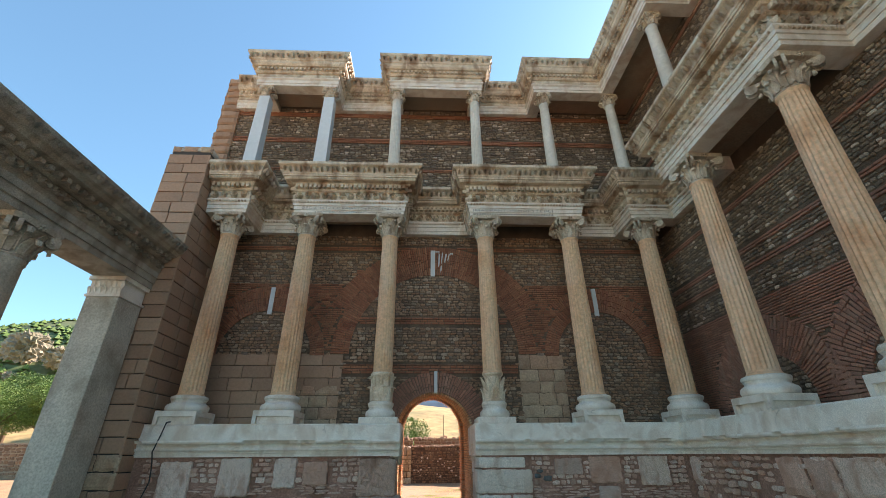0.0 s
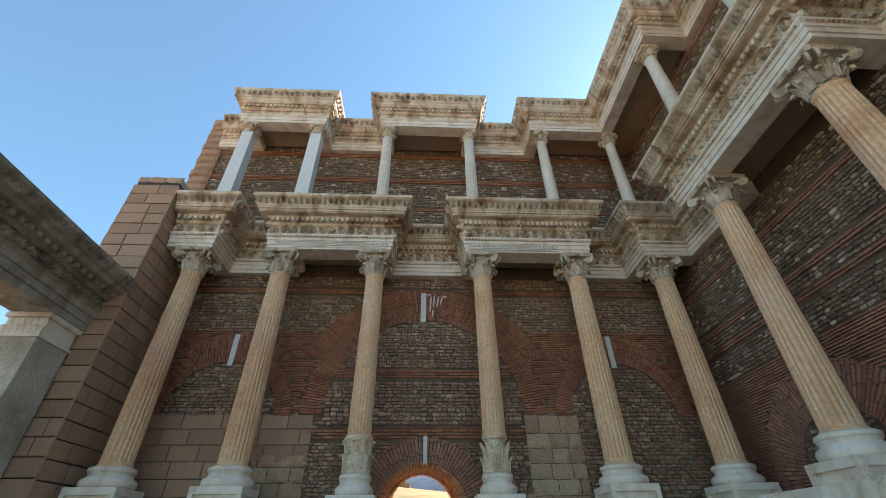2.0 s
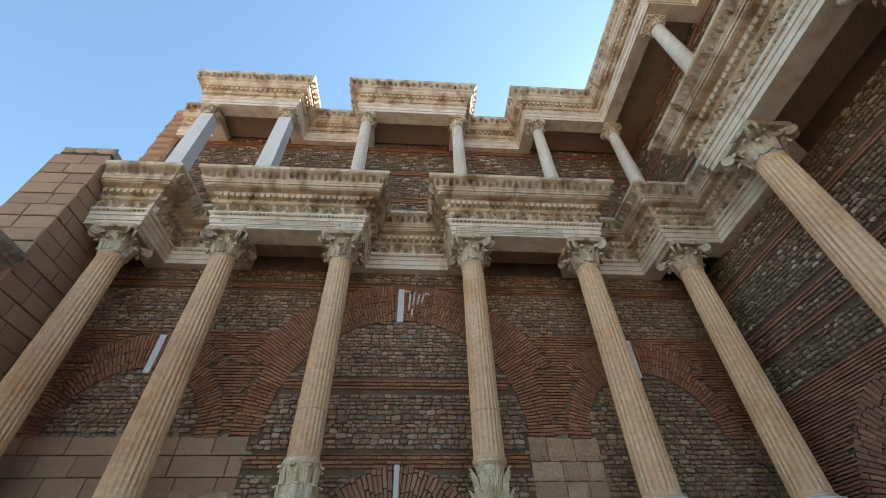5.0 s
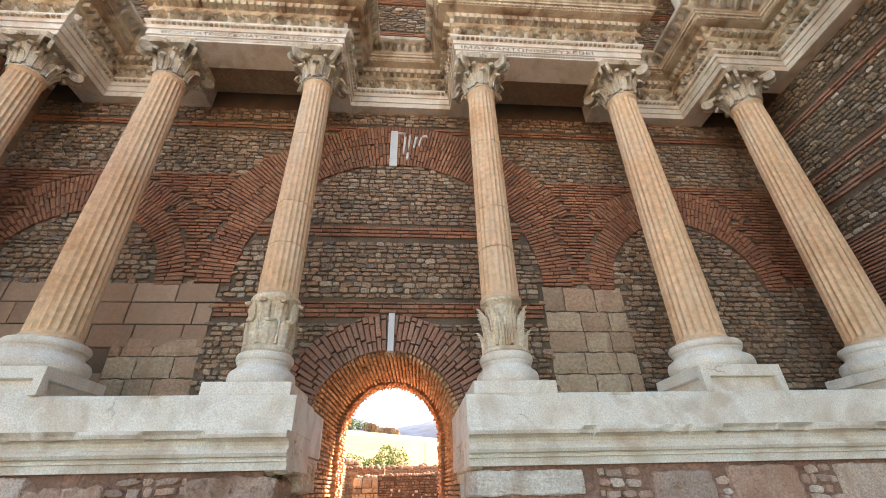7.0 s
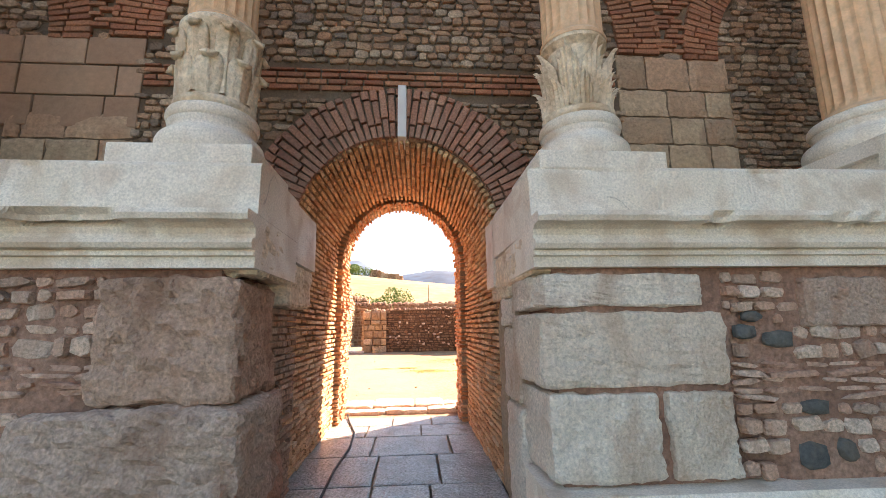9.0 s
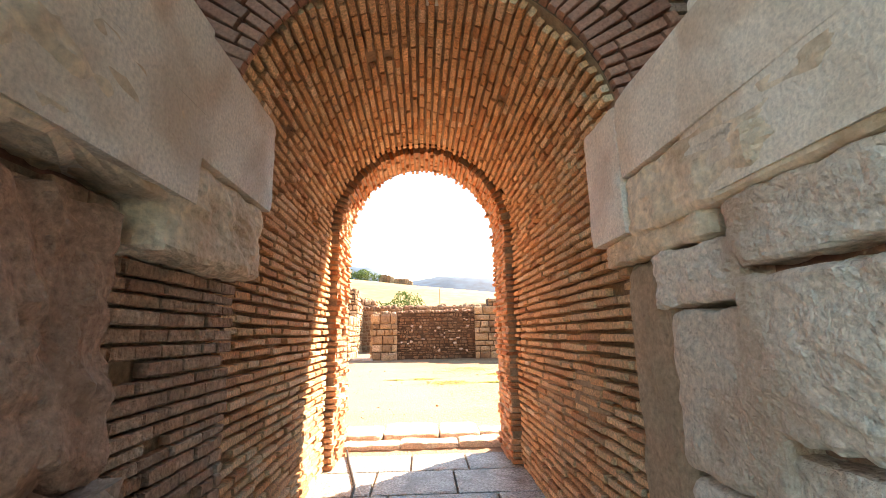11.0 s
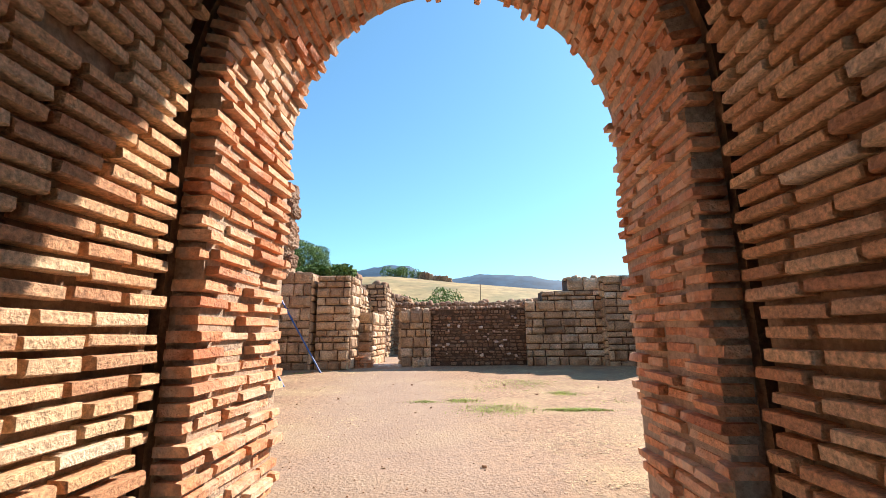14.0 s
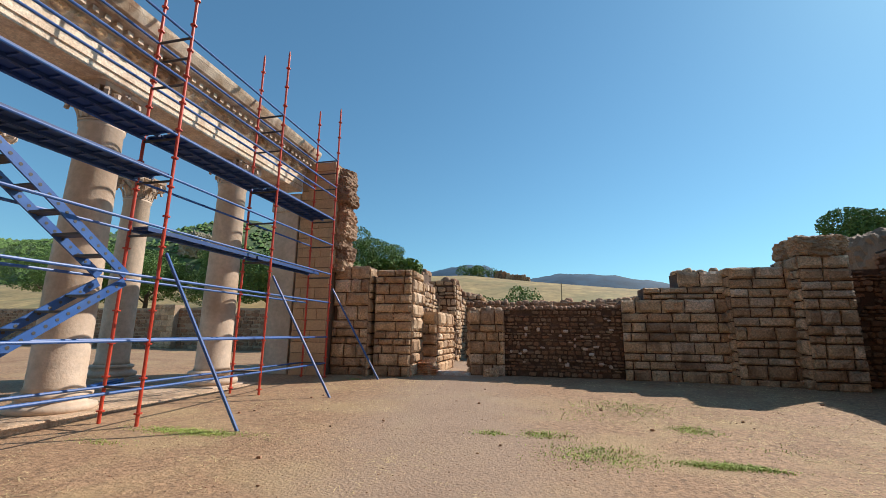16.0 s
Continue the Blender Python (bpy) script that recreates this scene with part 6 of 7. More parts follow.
back_ruin = ruin("back_ruin", "far ruined walls behind the doorway", [(F(36.0), -4.5, -1.0, 0.0, 2.6, 0.8), (F(35.5), -0.9, 5.0, 0.2, 2.7, 0.6)], "ruin_rubble", "mortar_pale", 0.2, (0.2, 0.5), "stone", depth=0.08, piece="stone", near=None)

mass = ruin("ruin_mass", "crumbling stepped walls behind the doorway", [
    (F(30.6), -5.6, -4.1, 0, 3.25, 0.9), (R(-4.1), 30.6, 32.2, 0, 3.2, 0.9), (R(-4.15), 32.2, 33.4, 0, 2.7, 0.9),
    (F(33.4), -5.2, -3.4, 0, 3.5, 0.9), (R(-3.4), 33.4, 34.4, 0, 3.45, 0.9), (R(-3.45), 34.4, 36.0, 0, 2.9, 0.9),
    (F(36.4), -4.4, -2.7, 0, 3.1, 0.9), (R(-2.7), 36.4, 38.4, 0, 3.05, 0.9), (F(38.4), -2.7, 0.4, 0, 2.3, 0.7), (F(34.5), -7.6, -5.2, 0, 4.1, 1.5)],
    "ashlar", "mortar_red", 0.2, (0.18, 0.5), "stone", depth=0.08, piece="stone", near=None, jitter=0.5, skip=0.08)
part("doorstep", hewn(-2.95, -1.85, 27.75, 28.35, -0.1, 0.12, 150, 0.015, 10, 12), "grey_block", mass, "pale doorstep slab")

# colonnade along the yard
gallery("yard_entablature", -6.98, [(-6.98, 15.7), (-6.98, 26.6)], 5.55, "sunlit marble entablature above the scaffold", "cream_marble", False)
oc = round_column("yard_column", -7.55, 20.9, -0.15, 5.55, 0.38, "buff", "smooth buff marble column", "yard colonnade columns")
copy_thing(oc, Matrix.Translation((-7.55, 24.3, -0.1)))
copy_thing(oc, Matrix.Translation((-7.55, 17.2, -0.2)))
bm = bmesh.new()
box(bm, -8.0, -7.1, 26.7, 27.6, -0.2, 4.95, 0.03)
p4 = tagged(link_mesh("yard_pillar", bm, "buff"), "square buff marble pillar against the pier", "pillar")
bm = bmesh.new()
box(bm, -8.05, -7.05, 26.65, 27.65, 4.95, 5.53, 0.05)
part("capital", bm, "carved", p4)
bm = bmesh.new()
box(bm, -8.6, -6.75, 15.6, 27.6, -0.4, -0.03, 0.03)
tagged(link_mesh("stylobate", bm, "ashlar"), "low stone step under the yard columns", "step", kind="structure")
for x, y in ((-11.5, 21.2), (-11.2, 24.8)):
    copy_thing(oc, Matrix.Translation((x, y, -0.1)))

# walls far beyond the colonnade
ruin("palaestra_wall", "long low ruined wall of rubble and pale blocks", [(F(38.0), -45, -8.0, -0.2, 2.6, 0.7)], "ruin_rubble", "mortar_pale", 0.24, (0.2, 0.6), "stone", depth=0.06, piece="stone", near=None)
ruin("pale_pier", "pale block pier in the far wall", [(F(37.6), -24, -22.4, -0.2, 2.8, 0.7), (F(37.6), -14.5, -13, -0.2, 2.8, 0.7), (F(37.6), -18.9, -18.0, -0.2, 2.6, 0.7)], "ashlar", "mortar_pale", 0.33, (0.4, 0.8), near=None)

# ---- scaffold ----
scaf = thing("scaffold", "red and blue steel scaffold along the colonnade", "scaffold")
XS, YS = (-5.6, -6.3), (18.0, 20.7, 23.45, 26.2)
tops = {20.7: 8.2, 23.45: 7.75, 26.2: 7.9, 18.0: 8.2}
def std():
    bm = bmesh.new()
    tube(bm, (0, 0, -0.2), (0, 0, 8.0), 0.026, 10)
    z = 0.15
    while z < 8.0:
        bmesh.ops.create_cone(bm, cap_ends=True, segments=10, radius1=0.055, radius2=0.055, depth=0.022, matrix=Matrix.Translation((0, 0, z)))
        z += 0.5
    bmesh.ops.create_cone(bm, cap_ends=True, segments=10, radius1=0.03, radius2=0.015, depth=0.12, matrix=Matrix.Translation((0, 0, 8.05)))
    return bm


first = part("standard", std(), "red_steel", scaf, "red steel standard with rosettes")
first.location = (XS[0], YS[0], 0)
for x in XS:
    for y in YS:
        if (x, y) != (XS[0], YS[0]):
            o = new("standard", first.data)
            o.parent, o.location = scaf, (x, y, -0.1 + 0.0)
            o["label"] = "red steel standard with rosettes"
for x in XS:
    for y0, y1 in zip(YS, YS[1:]):
        for z in (0.4, 1.1, 2.05, 2.85, 3.7, 4.45, 5.15, 5.45, 6.3):
            if x == XS[1] and z in (5.15,):
                continue
            bm = bmesh.new()
            tube(bm, (x, y0, z), (x, y1, z), 0.022)
            part("ledger", bm, "blue_steel", scaf)
for y in YS:
    for z in (0.4, 2.75, 3.65, 4.4, 5.4, 5.9, 6.3):
        bm = bmesh.new()
        tube(bm, (XS[0], y, z), (XS[1], y, z), 0.022)
        part("transom", bm, "dark_iron", scaf)


def deck(y0, y1, z, planks=2):
    for k in range(planks):
        x0 = -6.27 + k * 0.33
        bm = bmesh.new()
        box(bm, x0, x0 + 0.31, y0 + 0.03, y1 - 0.03, z, z + 0.012)
        for xa in (x0, x0 + 0.295):
            box(bm, xa, xa + 0.015, y0 + 0.03, y1 - 0.03, z - 0.06, z + 0.0)
        for i in range(12):
            yy = y0 + 0.1 + (y1 - y0 - 0.2) * i / 11
            box(bm, x0 + 0.01, x0 + 0.3, yy - 0.015, yy + 0.015, z - 0.03, z - 0.002)
        part("deck", bm, "shaded_deck_steel", scaf, "blue punched steel deck")


deck(20.7, 23.45, 4.5)
deck(23.45, 26.2, 4.5)
deck(18.0, 20.7, 4.5)
deck(20.7, 23.45, 2.9, 1)
deck(23.45, 26.2, 2.9, 1)
deck(18.0, 20.7, 3.75)


HOLE = bpy.data.meshes.new("hole")
bm = bmesh.new()
bmesh.ops.create_cone(bm, cap_ends=True, segments=8, radius1=0.022, radius2=0.022, depth=0.006, matrix=Matrix.Rotation(math.pi / 2, 4, "Y"))
bm.to_mesh(HOLE)
bm.free()
HOLE.materials.append(M["dark_iron"])


def stair(ya, za, yb, zb, x0, x1):
    st = []
    for x in (x0, x1):
        bm = bmesh.new()
        a, b = Vector((x, ya, za)), Vector((x, yb, zb))
        d = (b - a)
        m = Matrix.Translation((a + b) / 2) @ d.to_track_quat("Z", "X").to_matrix().to_4x4() @ Matrix.Diagonal((0.12, 0.03, d.length, 1))
        bmesh.ops.create_cube(bm, size=1.0, matrix=m)
        web = part("stringer", bm, "blue_steel", scaf, "blue punched stair stringer")
        n = int(d.length / 0.14)
        for i in range(1, n):
            for sx in (-1, 1):
                hole = new("hole", HOLE)
                hole.parent, hole.location = web, a + d * (i / n) + Vector((sx * 0.0155, 0, 0))
    n = int(abs(zb - za) / 0.22)
    for i in range(1, n):
        k = i / n
        bm = bmesh.new()
        box(bm, x0, x1, ya + (yb - ya) * k - 0.09, ya + (yb - ya) * k + 0.09, za + (zb - za) * k - 0.015, za + (zb - za) * k + 0.015)
        part("tread", bm, "dark_iron", scaf)


stair(18.1, 3.7, 20.3, 2.05, -6.25, -5.75)
stair(20.3, 1.95, 18.0, 0.3, -6.25, -5.75)
for y in YS[1:]:
    bm = bmesh.new()
    tube(bm, (-5.55, y + 0.05, 2.45), (-4.0, y + 0.15, -0.15), 0.026)
    bmesh.ops.create_cone(bm, cap_ends=True, segments=8, radius1=0.05, radius2=0.03, depth=0.05, matrix=Matrix.Translation((-4.0, y + 0.15, -0.15)))
    part("raker", bm, "blue_steel", scaf, "dark blue raking brace")

# ---- trees, hills, weeds ----
def leaf_cloud(name, parent, mat, blobs, count, size, seed):
    """A crown of many small leaf clumps scattered in uneven lobes."""
    r = np.random.default_rng(seed)
    vs = []
    tot = sum(b[3] ** 2 for b in blobs)
    for cx, cy, cz, rad, flat in blobs:
        n = int(count * rad ** 2 / tot)
        d = r.normal(size=(n, 3))
        d /= np.linalg.norm(d, axis=1)[:, None]
        q = d * (rad * (0.72 + 0.36 * r.random((n, 1)) ** 0.7))
        q[:, 2] *= flat
        q += (cx, cy, cz)
        a = r.normal(size=(n, 3))
        a /= np.linalg.norm(a, axis=1)[:, None]
        b = np.cross(a, r.normal(size=(n, 3)))
        b /= np.linalg.norm(b, axis=1)[:, None] + 1e-6
        w = size * r.uniform(0.5, 1.5, (n, 1))
        vs.append(np.stack((q + a * w, q + b * w * 0.5, q - a * w, q - b * w * 0.5), axis=1).reshape(-1, 3))
    vs = np.concatenate(vs)
    fs = np.arange(len(vs)).reshape(-1, 4).tolist()
    vs = vs.tolist()
    me = bpy.data.meshes.new(name)
    me.from_pydata(vs, [], fs)
    me.materials.append(M[mat])
    ob = new(name, me)
    ob.parent = parent
    return ob


def tree(x, y, z, height, spread, seed, mat="leaf", label="umbrella pine with a dense dark crown", lean=0.0, clump=0.16, count=9000):
    r = random.Random(seed)
    t = thing("tree", label, "tree", "trees round the site", at=(x, y, z))
    bm = bmesh.new()
    k = 0.02 * height + 0.06
    lathe(bm, [(k * 1.5, -0.3), (k * 1.1, 0.3), (k * 0.9, height * 0.35), (k * 0.6, height * 0.6), (k * 0.3, height * 0.85)], 10)
    for i in range(7):
        a = r.uniform(0, 6.28)
        z0 = height * r.uniform(0.35, 0.6)
        tube(bm, (0, 0, z0), (math.cos(a) * spread * 0.55, math.sin(a) * spread * 0.55, z0 + height * 0.22), k * 0.3, 6)
    part("trunk", bm, "bark", t)
    blobs = [(0, 0, height * 0.74, spread * 0.62, 0.7)]
    for i in range(13):
        a = r.uniform(0, 6.28)
        d = spread * r.uniform(0.3, 0.75)
        blobs.append((math.cos(a) * d, math.sin(a) * d, height * r.uniform(0.52, 0.92), spread * r.uniform(0.22, 0.42), r.uniform(0.6, 0.85)))
    leaf_cloud("crown", t, mat, blobs, int(count * 3.6), clump * 0.42, seed)
    return t


tree(-19.5, 62, 1.0, 12.0, 5.2, 1, clump=0.22)
tree(-14.5, 48, 0.3, 6.5, 3.2, 2, clump=0.2)
for i, (x, y, h, s) in enumerate(((-26, 52, 9.5, 4.5), (-33, 55, 10, 5), (-41, 52, 10, 5), (-50, 56, 11, 5), (-60, 60, 11, 5), (-36, 66, 12, 6), (-22, 58, 9, 4), (-47, 70, 12, 6))):
    tree(x, y, 0, h, s, 10 + i, clump=0.24, count=7000)
for i, (x, y, h, s) in enumerate(((24, 52, 9.5, 4.0), (31, 54, 12.2, 5.0), (38, 56, 14.5, 6), (46, 58, 16, 6.5))):
    tree(x, y, 1, h, s, 30 + i, clump=0.24, count=8000)
for i, (x, y, h, s) in enumerate(((-43, 46, 8.8, 4.6), (-38, 47, 8.0, 3.6))):
    tree(x, y, -0.2, h, s, 50 + i, "leaf_light", "bright green pine beside the site", clump=0.16, count=11000)


def shrub(x, y, z, w, h, seed, mat="leaf_light", label="green shrub on the dry slope"):
    t = thing("shrub", label, "shrub", "shrubs on the slope", at=(x, y, z))
    r = random.Random(seed)
    blobs = [(r.uniform(-0.5, 0.5) * w, r.uniform(-0.3, 0.3) * w, h * r.uniform(0.3, 0.7), w * r.uniform(0.25, 0.42), h / w * 0.9) for _ in range(7)]
    leaf_cloud("foliage", t, mat, blobs, 2600, max(0.09, 0.033 * w), seed)
    return t


shrub(-1.4, 60, rise(-1.4, 60) - 0.1, 3.3, 4.2, 3)
shrub(-4.9, 60, rise(-4.9, 60) - 0.1, 3.4, 3.2, 4)
shrub(-3.1, 59, rise(-3.1, 59) - 0.1, 2.4, 2.3, 8)
shrub(0.9, 62, rise(0.9, 62) - 0.1, 1.6, 1.1, 5)
shrub(-5.4, 31.0, 3.2, 1.7, 1.0, 6, label="green shrub growing on the ruins")
for i, (x, y, h) in enumerate(((-17, 118, 3.2), (-13.5, 120, 3.4), (30, 85, 2.6), (33, 90, 2.2))):
    shrub(x, y, rise(x, y) - 0.3, h * 1.3, h, 70 + i, "leaf", "dark bush on the ridge")

# ruined wall on the ridge and a pole
ridge_ruin = thing("ridge_ruin", "dark ruined wall on the ridge", "ruin wall")
for i in range(9):
    x = -11.2 + i * 0.98
    part("stump", hewn(x, x + 1.02, 121, 122.5, rise(x, 121) - 1, rise(x, 121) + 1.9 - 0.1 * i + random.uniform(-0.25, 0.25), i, 0.15, 6, 12), "ruin_rubble", ridge_ruin)
bm = bmesh.new()
tube(bm, (0, 0, -0.5), (0, 0, 4.4), 0.055)
pole = tagged(link_mesh("pole", bm, "wood"), "wooden pole on the dry slope", "pole")
pole.location = (2.3, 60, rise(2.3, 60))


def ridge(name, label, pts, y, depth, mat, seed, base=-30.0):
    """A far range: (x, crest) rows given a rounded, folded body."""
    bm = bmesh.new()
    xs = np.linspace(pts[0][0], pts[-1][0], 120)
    cr = np.interp(xs, [p[0] for p in pts], [p[1] for p in pts])
    rows = []
    for k in range(9):
        f = k / 8
        row = []
        for x, c in zip(xs, cr):
            w = math.sin(f * math.pi / 2) ** 0.8
            nz = noise.fractal(Vector((float(x) / depth * 3, f * 2.5, seed)), 0.8, 2.0, 4) * 0.10 * float(c) * (0.4 + f * 0.6)
            row.append(bm.verts.new((float(x), y - depth * (1 - f) + nz * 2, base + (float(c) - base) * w + nz)))
        rows.append(row)
    for a, b in zip(rows, rows[1:]):
        for i in range(len(xs) - 1):
            bm.faces.new((a[i], a[i + 1], b[i + 1], b[i]))
    return tagged(link_mesh(name, bm, mat, smooth=True), label, "mountain", kind="structure")


ridge("backdrop_range", "far mountain range with blue haze in its colour", [(-900, 150), (-420, 240), (-350, 258), (-280, 262), (-210, 250), (-130, 218), (-60, 196), (-25, 205), (40, 216), (110, 222), (244, 214), (330, 200), (417, 183), (520, 165), (700, 120), (1100, 160)], 1700, 500, "mountain", 1)
ridge("backdrop_hill", "wooded hillside with pale cliffs", [(-900, 60), (-640, 102), (-560, 96), (-450, 100), (-380, 96), (-304, 108), (-262, 103), (-225, 78), (-180, 42), (-130, 20), (-90, 8)], 380, 160, "forest", 2)

# pale stones set in the rubble walls
pale = Pieces("boulder", "grey_block", "pale_stone")
for k in range(26):
    x, z = float(rng.uniform(-0.7, 2.3)), float(rng.uniform(0.3, 1.8))
    pale.add((x, 28.13, z), (1, 0, 0), (0, -1, 0), float(rng.uniform(0.06, 0.17)), float(rng.uniform(0.05, 0.12)), 0.085)
pale.finish(far_rubble, lambda p: True)

# loose stones along the broken wall tops
mound = tagged(link_mesh("ruin_mound", hewn(12.9, 17.6, 34.0, 38.5, -0.5, 5.62, 210, 0.10, 22, 5), "ruin_rubble"), "rounded rubble mound above the yard wall", "ruin", kind="structure")
bm = bmesh.new()
box(bm, 8.12, 8.46, 20.0, 27.9, -0.3, 0.14, 0.05)
part("footing", bm, "ashlar", yard_wall, "low pale stone footing")
# the wall's dark coping line, built as a thin black tube
coping_line = bmesh.new()
hose(coping_line, [(8.53 + 0.02 * math.sin(k * 1.9), 17.2 + 0.54 * k, 3.37 + 0.018 * math.sin(k * 2.7)) for k in range(21)], 0.028)
tagged(link_mesh("cable", coping_line, "rubber"), "dark coping line along the wall's top edge", "cable")


def coping(parent, a, b, z0, z1, thick, n, size, mat="ruin_rubble"):
    bag = Pieces("boulder", mat, "loose_stone")
    a, b = Vector(a), Vector(b)
    for k in range(n):
        f = float(rng.uniform(0, 1))
        p = a + (b - a) * f
        w = float(rng.uniform(*size))
        ang = float(rng.uniform(0, 3.1))
        side = Vector((-(b - a).y, (b - a).x)).normalized() * float(rng.uniform(-0.5, 0.5)) * thick
        bag.add((p.x + side.x, p.y + side.y, z0 + (z1 - z0) * f - 0.06), (math.cos(ang), math.sin(ang), 0), (0, 0, 1), w, w * float(rng.uniform(0.6, 1.0)), w * float(rng.uniform(0.4, 0.8)))
    bag.finish(parent, lambda p: True)


coping(far_rubble, (-0.9, 28.4), (2.4, 28.4), 2.0, 2.05, 0.6, 130, (0.07, 0.2))
coping(jamb, (-1.9, 28.4), (-0.9, 28.4), 1.93, 1.95, 0.6, 14, (0.1, 0.28), "ashlar")
coping(ash, (2.4, 28.4), (3.0, 28.4), 2.22, 2.25, 0.6, 10, (0.1, 0.3), "ashlar")
coping(ash, (3.9, 28.4), (5.0, 28.4), 2.98, 3.0, 0.6, 14, (0.1, 0.28), "ashlar")
coping(yard_wall, (8.9, 17.0), (8.9, 28.0), 3.3, 3.3, 0.7, 220, (0.08, 0.25))
coping(mass, (-4.55, 30.7), (-4.55, 33.4), 3.25, 2.7, 0.8, 46, (0.12, 0.4))
coping(mass, (-3.85, 33.5), (-3.85, 36.0), 3.5, 2.9, 0.8, 46, (0.12, 0.4))
coping(mass, (-4.3, 36.8), (-2.8, 36.8), 3.1, 3.1, 0.8, 30, (0.12, 0.4))
coping(mass, (-7.5, 35.2), (-5.3, 35.2), 4.1, 4.1, 1.2, 40, (0.15, 0.5))
coping(back_ruin, (-4.5, 36.4), (5.0, 36.0), 2.65, 2.7, 0.7, 110, (0.12, 0.4))
coping(core, (-5.85, 27.2), (-5.5, 27.2), 6.3, 5.8, 0.5, 16, (0.15, 0.3))
coping(lowp, (-5.8, 27.5), (-4.8, 27.5), 3.2, 3.15, 0.8, 16, (0.12, 0.3), "ashlar")

# cable down the pier
bm = bmesh.new()
pts = [(-5.93, 10.9, 2.3), (-5.93, 10.56, 2.25), (-5.98, 10.54, 1.95), (-6.05, 10.52, 1.64), (-6.02, 10.6, 1.35), (-5.99, 10.6, 1.05), (-6.07, 10.55, 0.7), (-6.2, 10.45, 0.3), (-6.4, 10.3, -0.28)]
hose(bm, pts, 0.014)
tagged(link_mesh("cable", bm, "rubber"), "black cable hanging down the podium", "cable")
bm = bmesh.new()
pts = [(-0.42, 12.0, -0.28), (-0.44, 12.8, -0.285), (-0.40, 13.6, -0.285), (-0.45, 14.4, -0.285), (-0.62, 15.1, -0.285), (-0.72, 15.55, -0.27)]
hose(bm, pts, 0.012)
tagged(link_mesh("cable", bm, "rubber"), "black cable lying along the passage paving", "cable")

# weeds, straw and pebbles of the yard
def blades(name, mat, places, high, wide, lie, seed, label, category):
    r = np.random.default_rng(seed)
    vs, fs = [], []
    for x, y in places:
        z = yard(x, y)
        a = r.uniform(0, 2 * math.pi)
        h = high * r.uniform(0.5, 1.3)
        tilt = lie * (r.uniform(0.5, 1.2) if lie < 1.4 else r.uniform(0.97, 1.03))
        d = Vector((math.cos(a), math.sin(a), 0))
        side = Vector((-d.y, d.x, 0)) * wide * r.uniform(0.6, 1.4)
        base = Vector((x, y, z - 0.005))
        mid = base + d * (h * 0.5 * math.sin(tilt)) + Vector((0, 0, h * 0.55 * math.cos(tilt) + 0.006))
        tip = base + d * (h * math.sin(tilt) * 1.1) + Vector((0, 0, h * math.cos(tilt) * 0.9 + 0.004))
        i = len(vs)
        vs += [tuple(base - side), tuple(base + side), tuple(mid + side * 0.8), tuple(mid - side * 0.8), tuple(tip)]
        fs += [(i, i + 1, i + 2, i + 3), (i + 3, i + 2, i + 4)]
    me = bpy.data.meshes.new(name)
    me.from_pydata(vs, [], fs)
    me.materials.append(M[mat])
    return tagged(new(name, me), label, category, kind="stuff")


r2 = np.random.default_rng(11)
weeds = []
for x, y, rx, ry, n in ((-4.6, 20.65, 0.75, 0.16, 2200), (2.15, 20.85, 0.42, 0.10, 2600), (0.85, 20.95, 0.6, 0.4, 1500), (-0.5, 21.6, 0.25, 0.12, 420), (0.2, 21.7, 0.35, 0.2, 560), (2.3, 22.45, 0.3, 0.3, 800), (1.7, 24.0, 0.8, 0.7, 1100),
                        (-4.75, 26.2, 0.3, 0.15, 120), (-5.3, 19.95, 0.4, 0.12, 150), (0.9, 23.2, 0.8, 0.6, 220), (3.0, 21.6, 0.5, 0.3, 100)):
    g = r2.normal(size=(n, 2)) * (rx * 0.55, ry * 0.55) + (x, y)
    weeds += [tuple(map(float, q)) for q in g]
blades("weeds", "grass", weeds, 0.036, 0.005, 1.25, 1, "low green weeds in the dry yard", "weeds")
straw = []
while len(straw) < 42000:
    x, y = float(r2.uniform(-6, 8)), float(r2.uniform(16.9, 27.5))
    k = noise.fractal(Vector((x * 0.45, y * 0.45, 4)), 0.8, 2.0, 4) + (0.4 if x > 1.8 else 0.0) + (0.2 if x < -2.8 else 0) - (0.35 if -2.2 < x < 1.2 else 0)
    if k > r2.uniform(-0.1, 0.5):
        straw.append((x, y))
blades("straw", "straw", straw, 0.08, 0.0032, 1.5, 2, "dry straw strewn over the earth", "straw")
pebbles = Pieces("stone", "patch_block", "pebble")
for k in range(2600):
    x, y = float(r2.uniform(-5, 6)), float(r2.uniform(16.9, 27))
    sz = float(r2.uniform(0.006, 0.02)) if k % 90 else float(r2.uniform(0.03, 0.06))
    pebbles.add((x, y, yard(x, y) - 0.004), (1, 0, 0), (0, 0, 1), sz, sz * 0.8, sz * 0.6)
gravel = tagged(new("gravel"), "loose pebbles on the trodden path", "gravel", kind="stuff")
pebbles.finish(gravel, rest_name="pebbles")

# pale cliff on the wooded hill
for k, (x, y, z, w, h) in enumerate(((-266, 286, 66, 20, 20), (-240, 286, 60, 14, 12), (-262, 280, 44, 12, 9))):
    tagged(link_mesh("cliff", hewn(x - w / 2, x + w / 2, y - 6, y + 12, z - h / 2, z + h / 2, k + 1, 2.2, 12, 4), "cliff"), "ochre cliff on the wooded hill, paled for haze", "cliff", kind="structure")

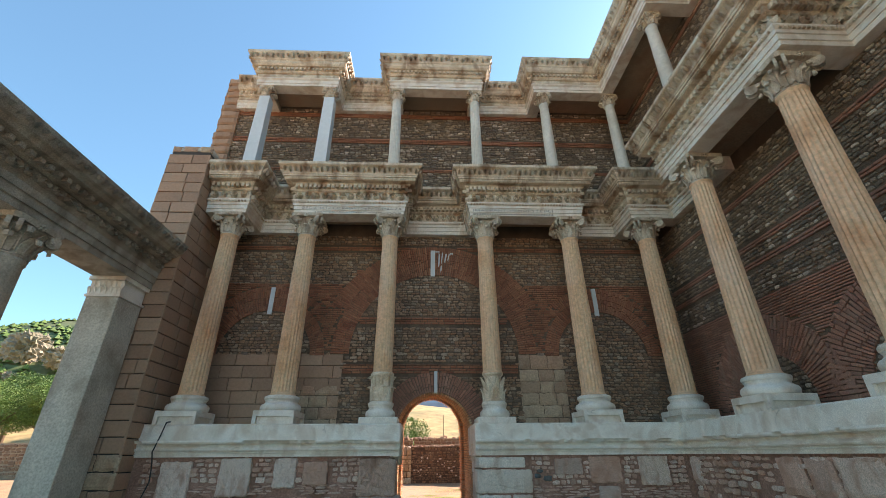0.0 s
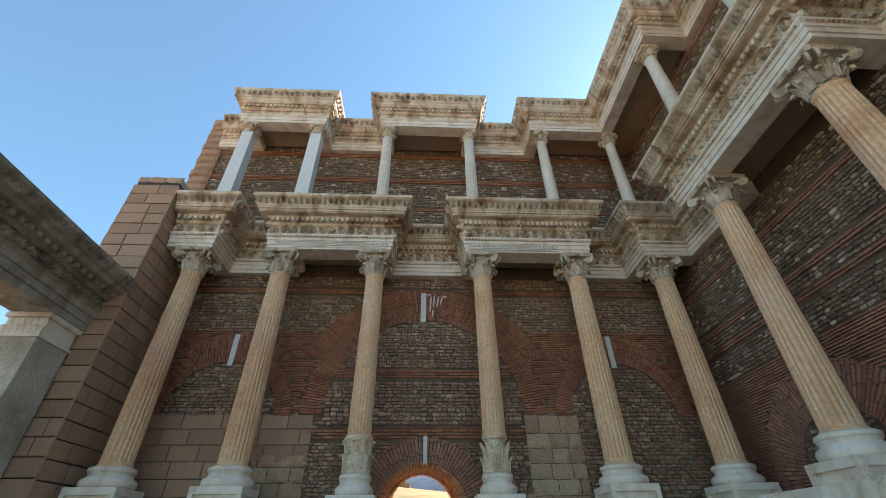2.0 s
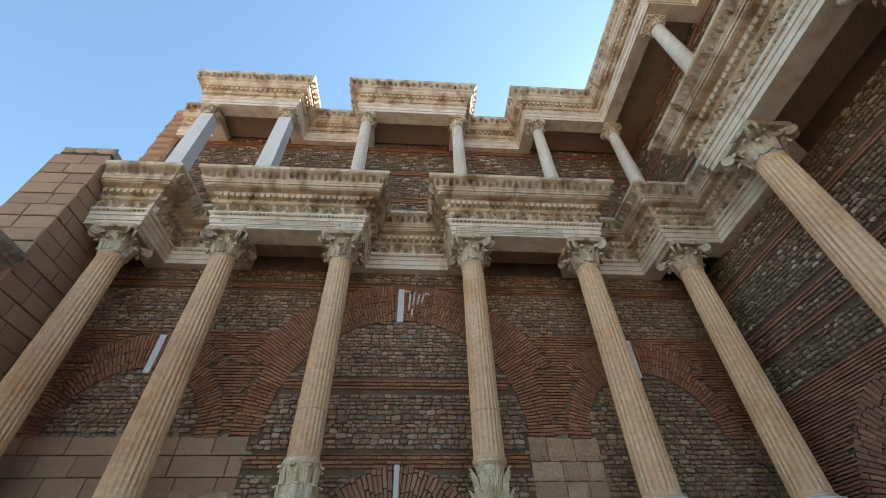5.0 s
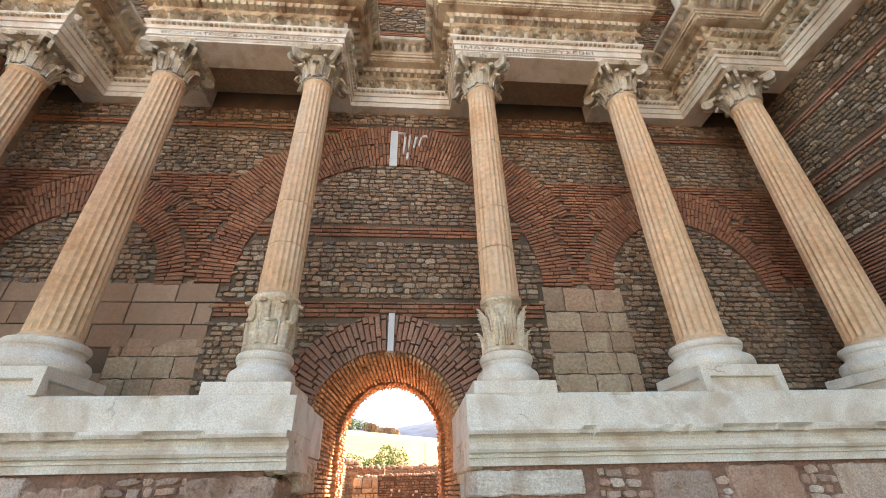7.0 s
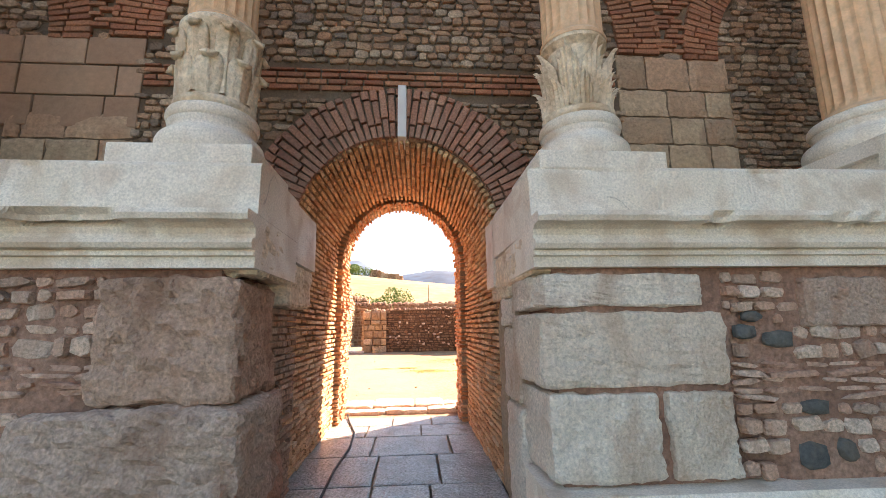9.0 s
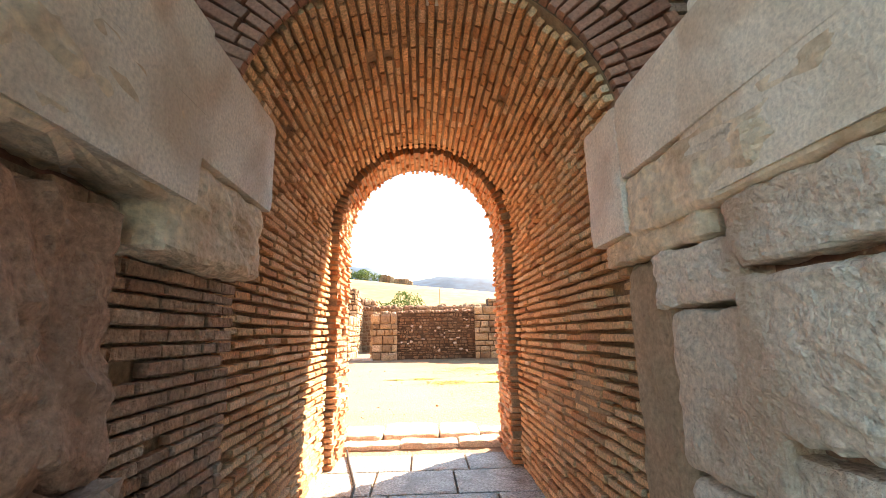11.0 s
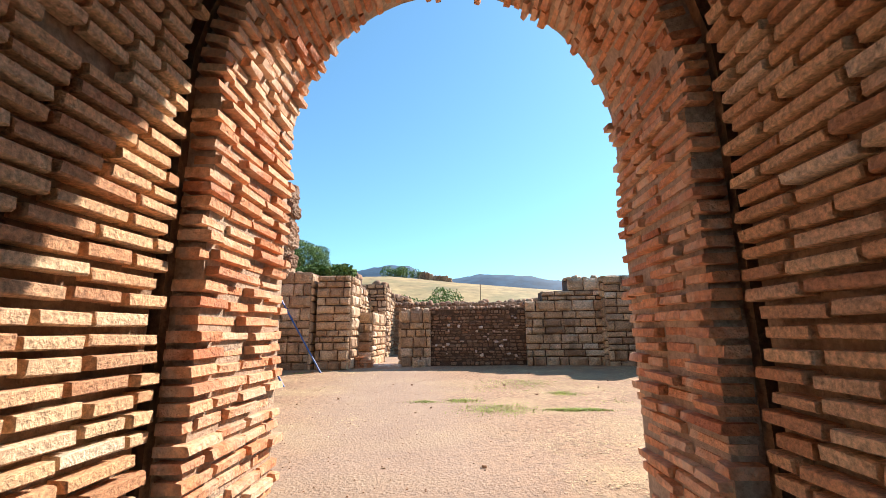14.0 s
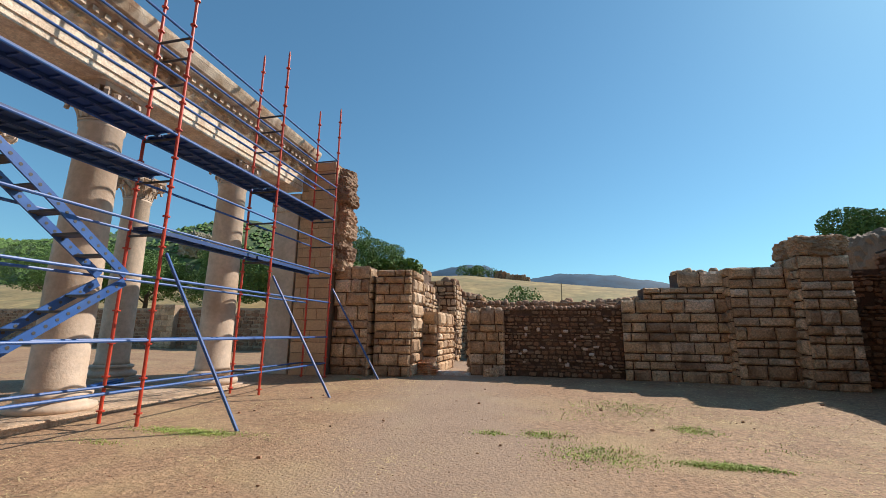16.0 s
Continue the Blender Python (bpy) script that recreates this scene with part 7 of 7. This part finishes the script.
# woods on the hillside
wr = np.random.default_rng(21)
hill = bpy.data.objects["backdrop_hill"].data
polys = [p for p in hill.polygons if p.center.y > 225 and p.center.x < -110 and p.center.x > -760]
vs, fs = [], []
ico = [(0, 0, 1), (0.9, 0, 0.2), (0.28, 0.86, 0.2), (-0.73, 0.53, 0.2), (-0.73, -0.53, 0.2), (0.28, -0.86, 0.2)]
for k in range(5200):
    p = polys[int(wr.integers(len(polys)))]
    a, b = wr.random(2)
    q = [hill.vertices[i].co for i in p.vertices]
    c = (q[0] * (1 - a) + q[1] * a) * (1 - b) + (q[3] * (1 - a) + q[2] * a) * b
    if noise.noise(c * 0.02) < -0.25:
        continue
    sz = wr.uniform(1.4, 3.6)
    i0 = len(vs)
    vs += [(c.x + x * sz * wr.uniform(0.7, 1.2), c.y + y * sz, c.z - 0.3 + z * sz * wr.uniform(0.8, 1.3)) for x, y, z in ico]
    fs += [(i0, i0 + 1 + m, i0 + 1 + (m + 1) % 5) for m in range(5)]
me = bpy.data.meshes.new("woods")
me.from_pydata(vs, [], fs)
me.materials.append(M["leaf"])
tagged(new("woods", me), "dense dark green woods on the far hillside", "woods", kind="stuff")

# blue tubes laid on the ground behind the columns
for k in range(7):
    row, level = (k, 0) if k < 4 else (k - 4 + 0.5, 1)
    bm = bmesh.new()
    tube(bm, (-9.52 + row * 0.06, 22.53 + 0.1 * (k % 3), rise(0, 22.5) + 0.025 + level * 0.046), (-10.19 + row * 0.06, 24.04 + 0.1 * (k % 3), rise(0, 24.1) + 0.025 + level * 0.046), 0.024, 10)
    tagged(link_mesh("scaffold_tube", bm, "blue_steel"), "spare blue scaffold tube lying in a pile on the ground", "tube", "spare scaffold tubes")

# crumbling brick stack and a loose stone by the far doorway
stack = thing("brick_stack", "small crumbling stack of thin old bricks beside the doorway", "bricks", at=(-3.1, 27.75, 0.02))
for k in range(7):
    for j in range(3 if k < 5 else 2):
        w = float(r2.uniform(0.16, 0.22))
        part("brick", hewn(-0.28 + 0.19 * j + 0.03 * (k % 2), -0.28 + 0.19 * j + 0.03 * (k % 2) + w, -0.2, 0.12 + float(r2.uniform(-0.03, 0.03)), 0.01 + 0.052 * k, 0.055 + 0.052 * k, 300 + 3 * k + j, 0.006, 4, 14), "brick_exit", stack)
tagged(link_mesh("loose_stone", hewn(-1.42, -1.04, 27.62, 27.9, -0.05, 0.25, 330, 0.03, 10, 5), "ashlar"), "rounded loose stone at the foot of the jamb", "stone")
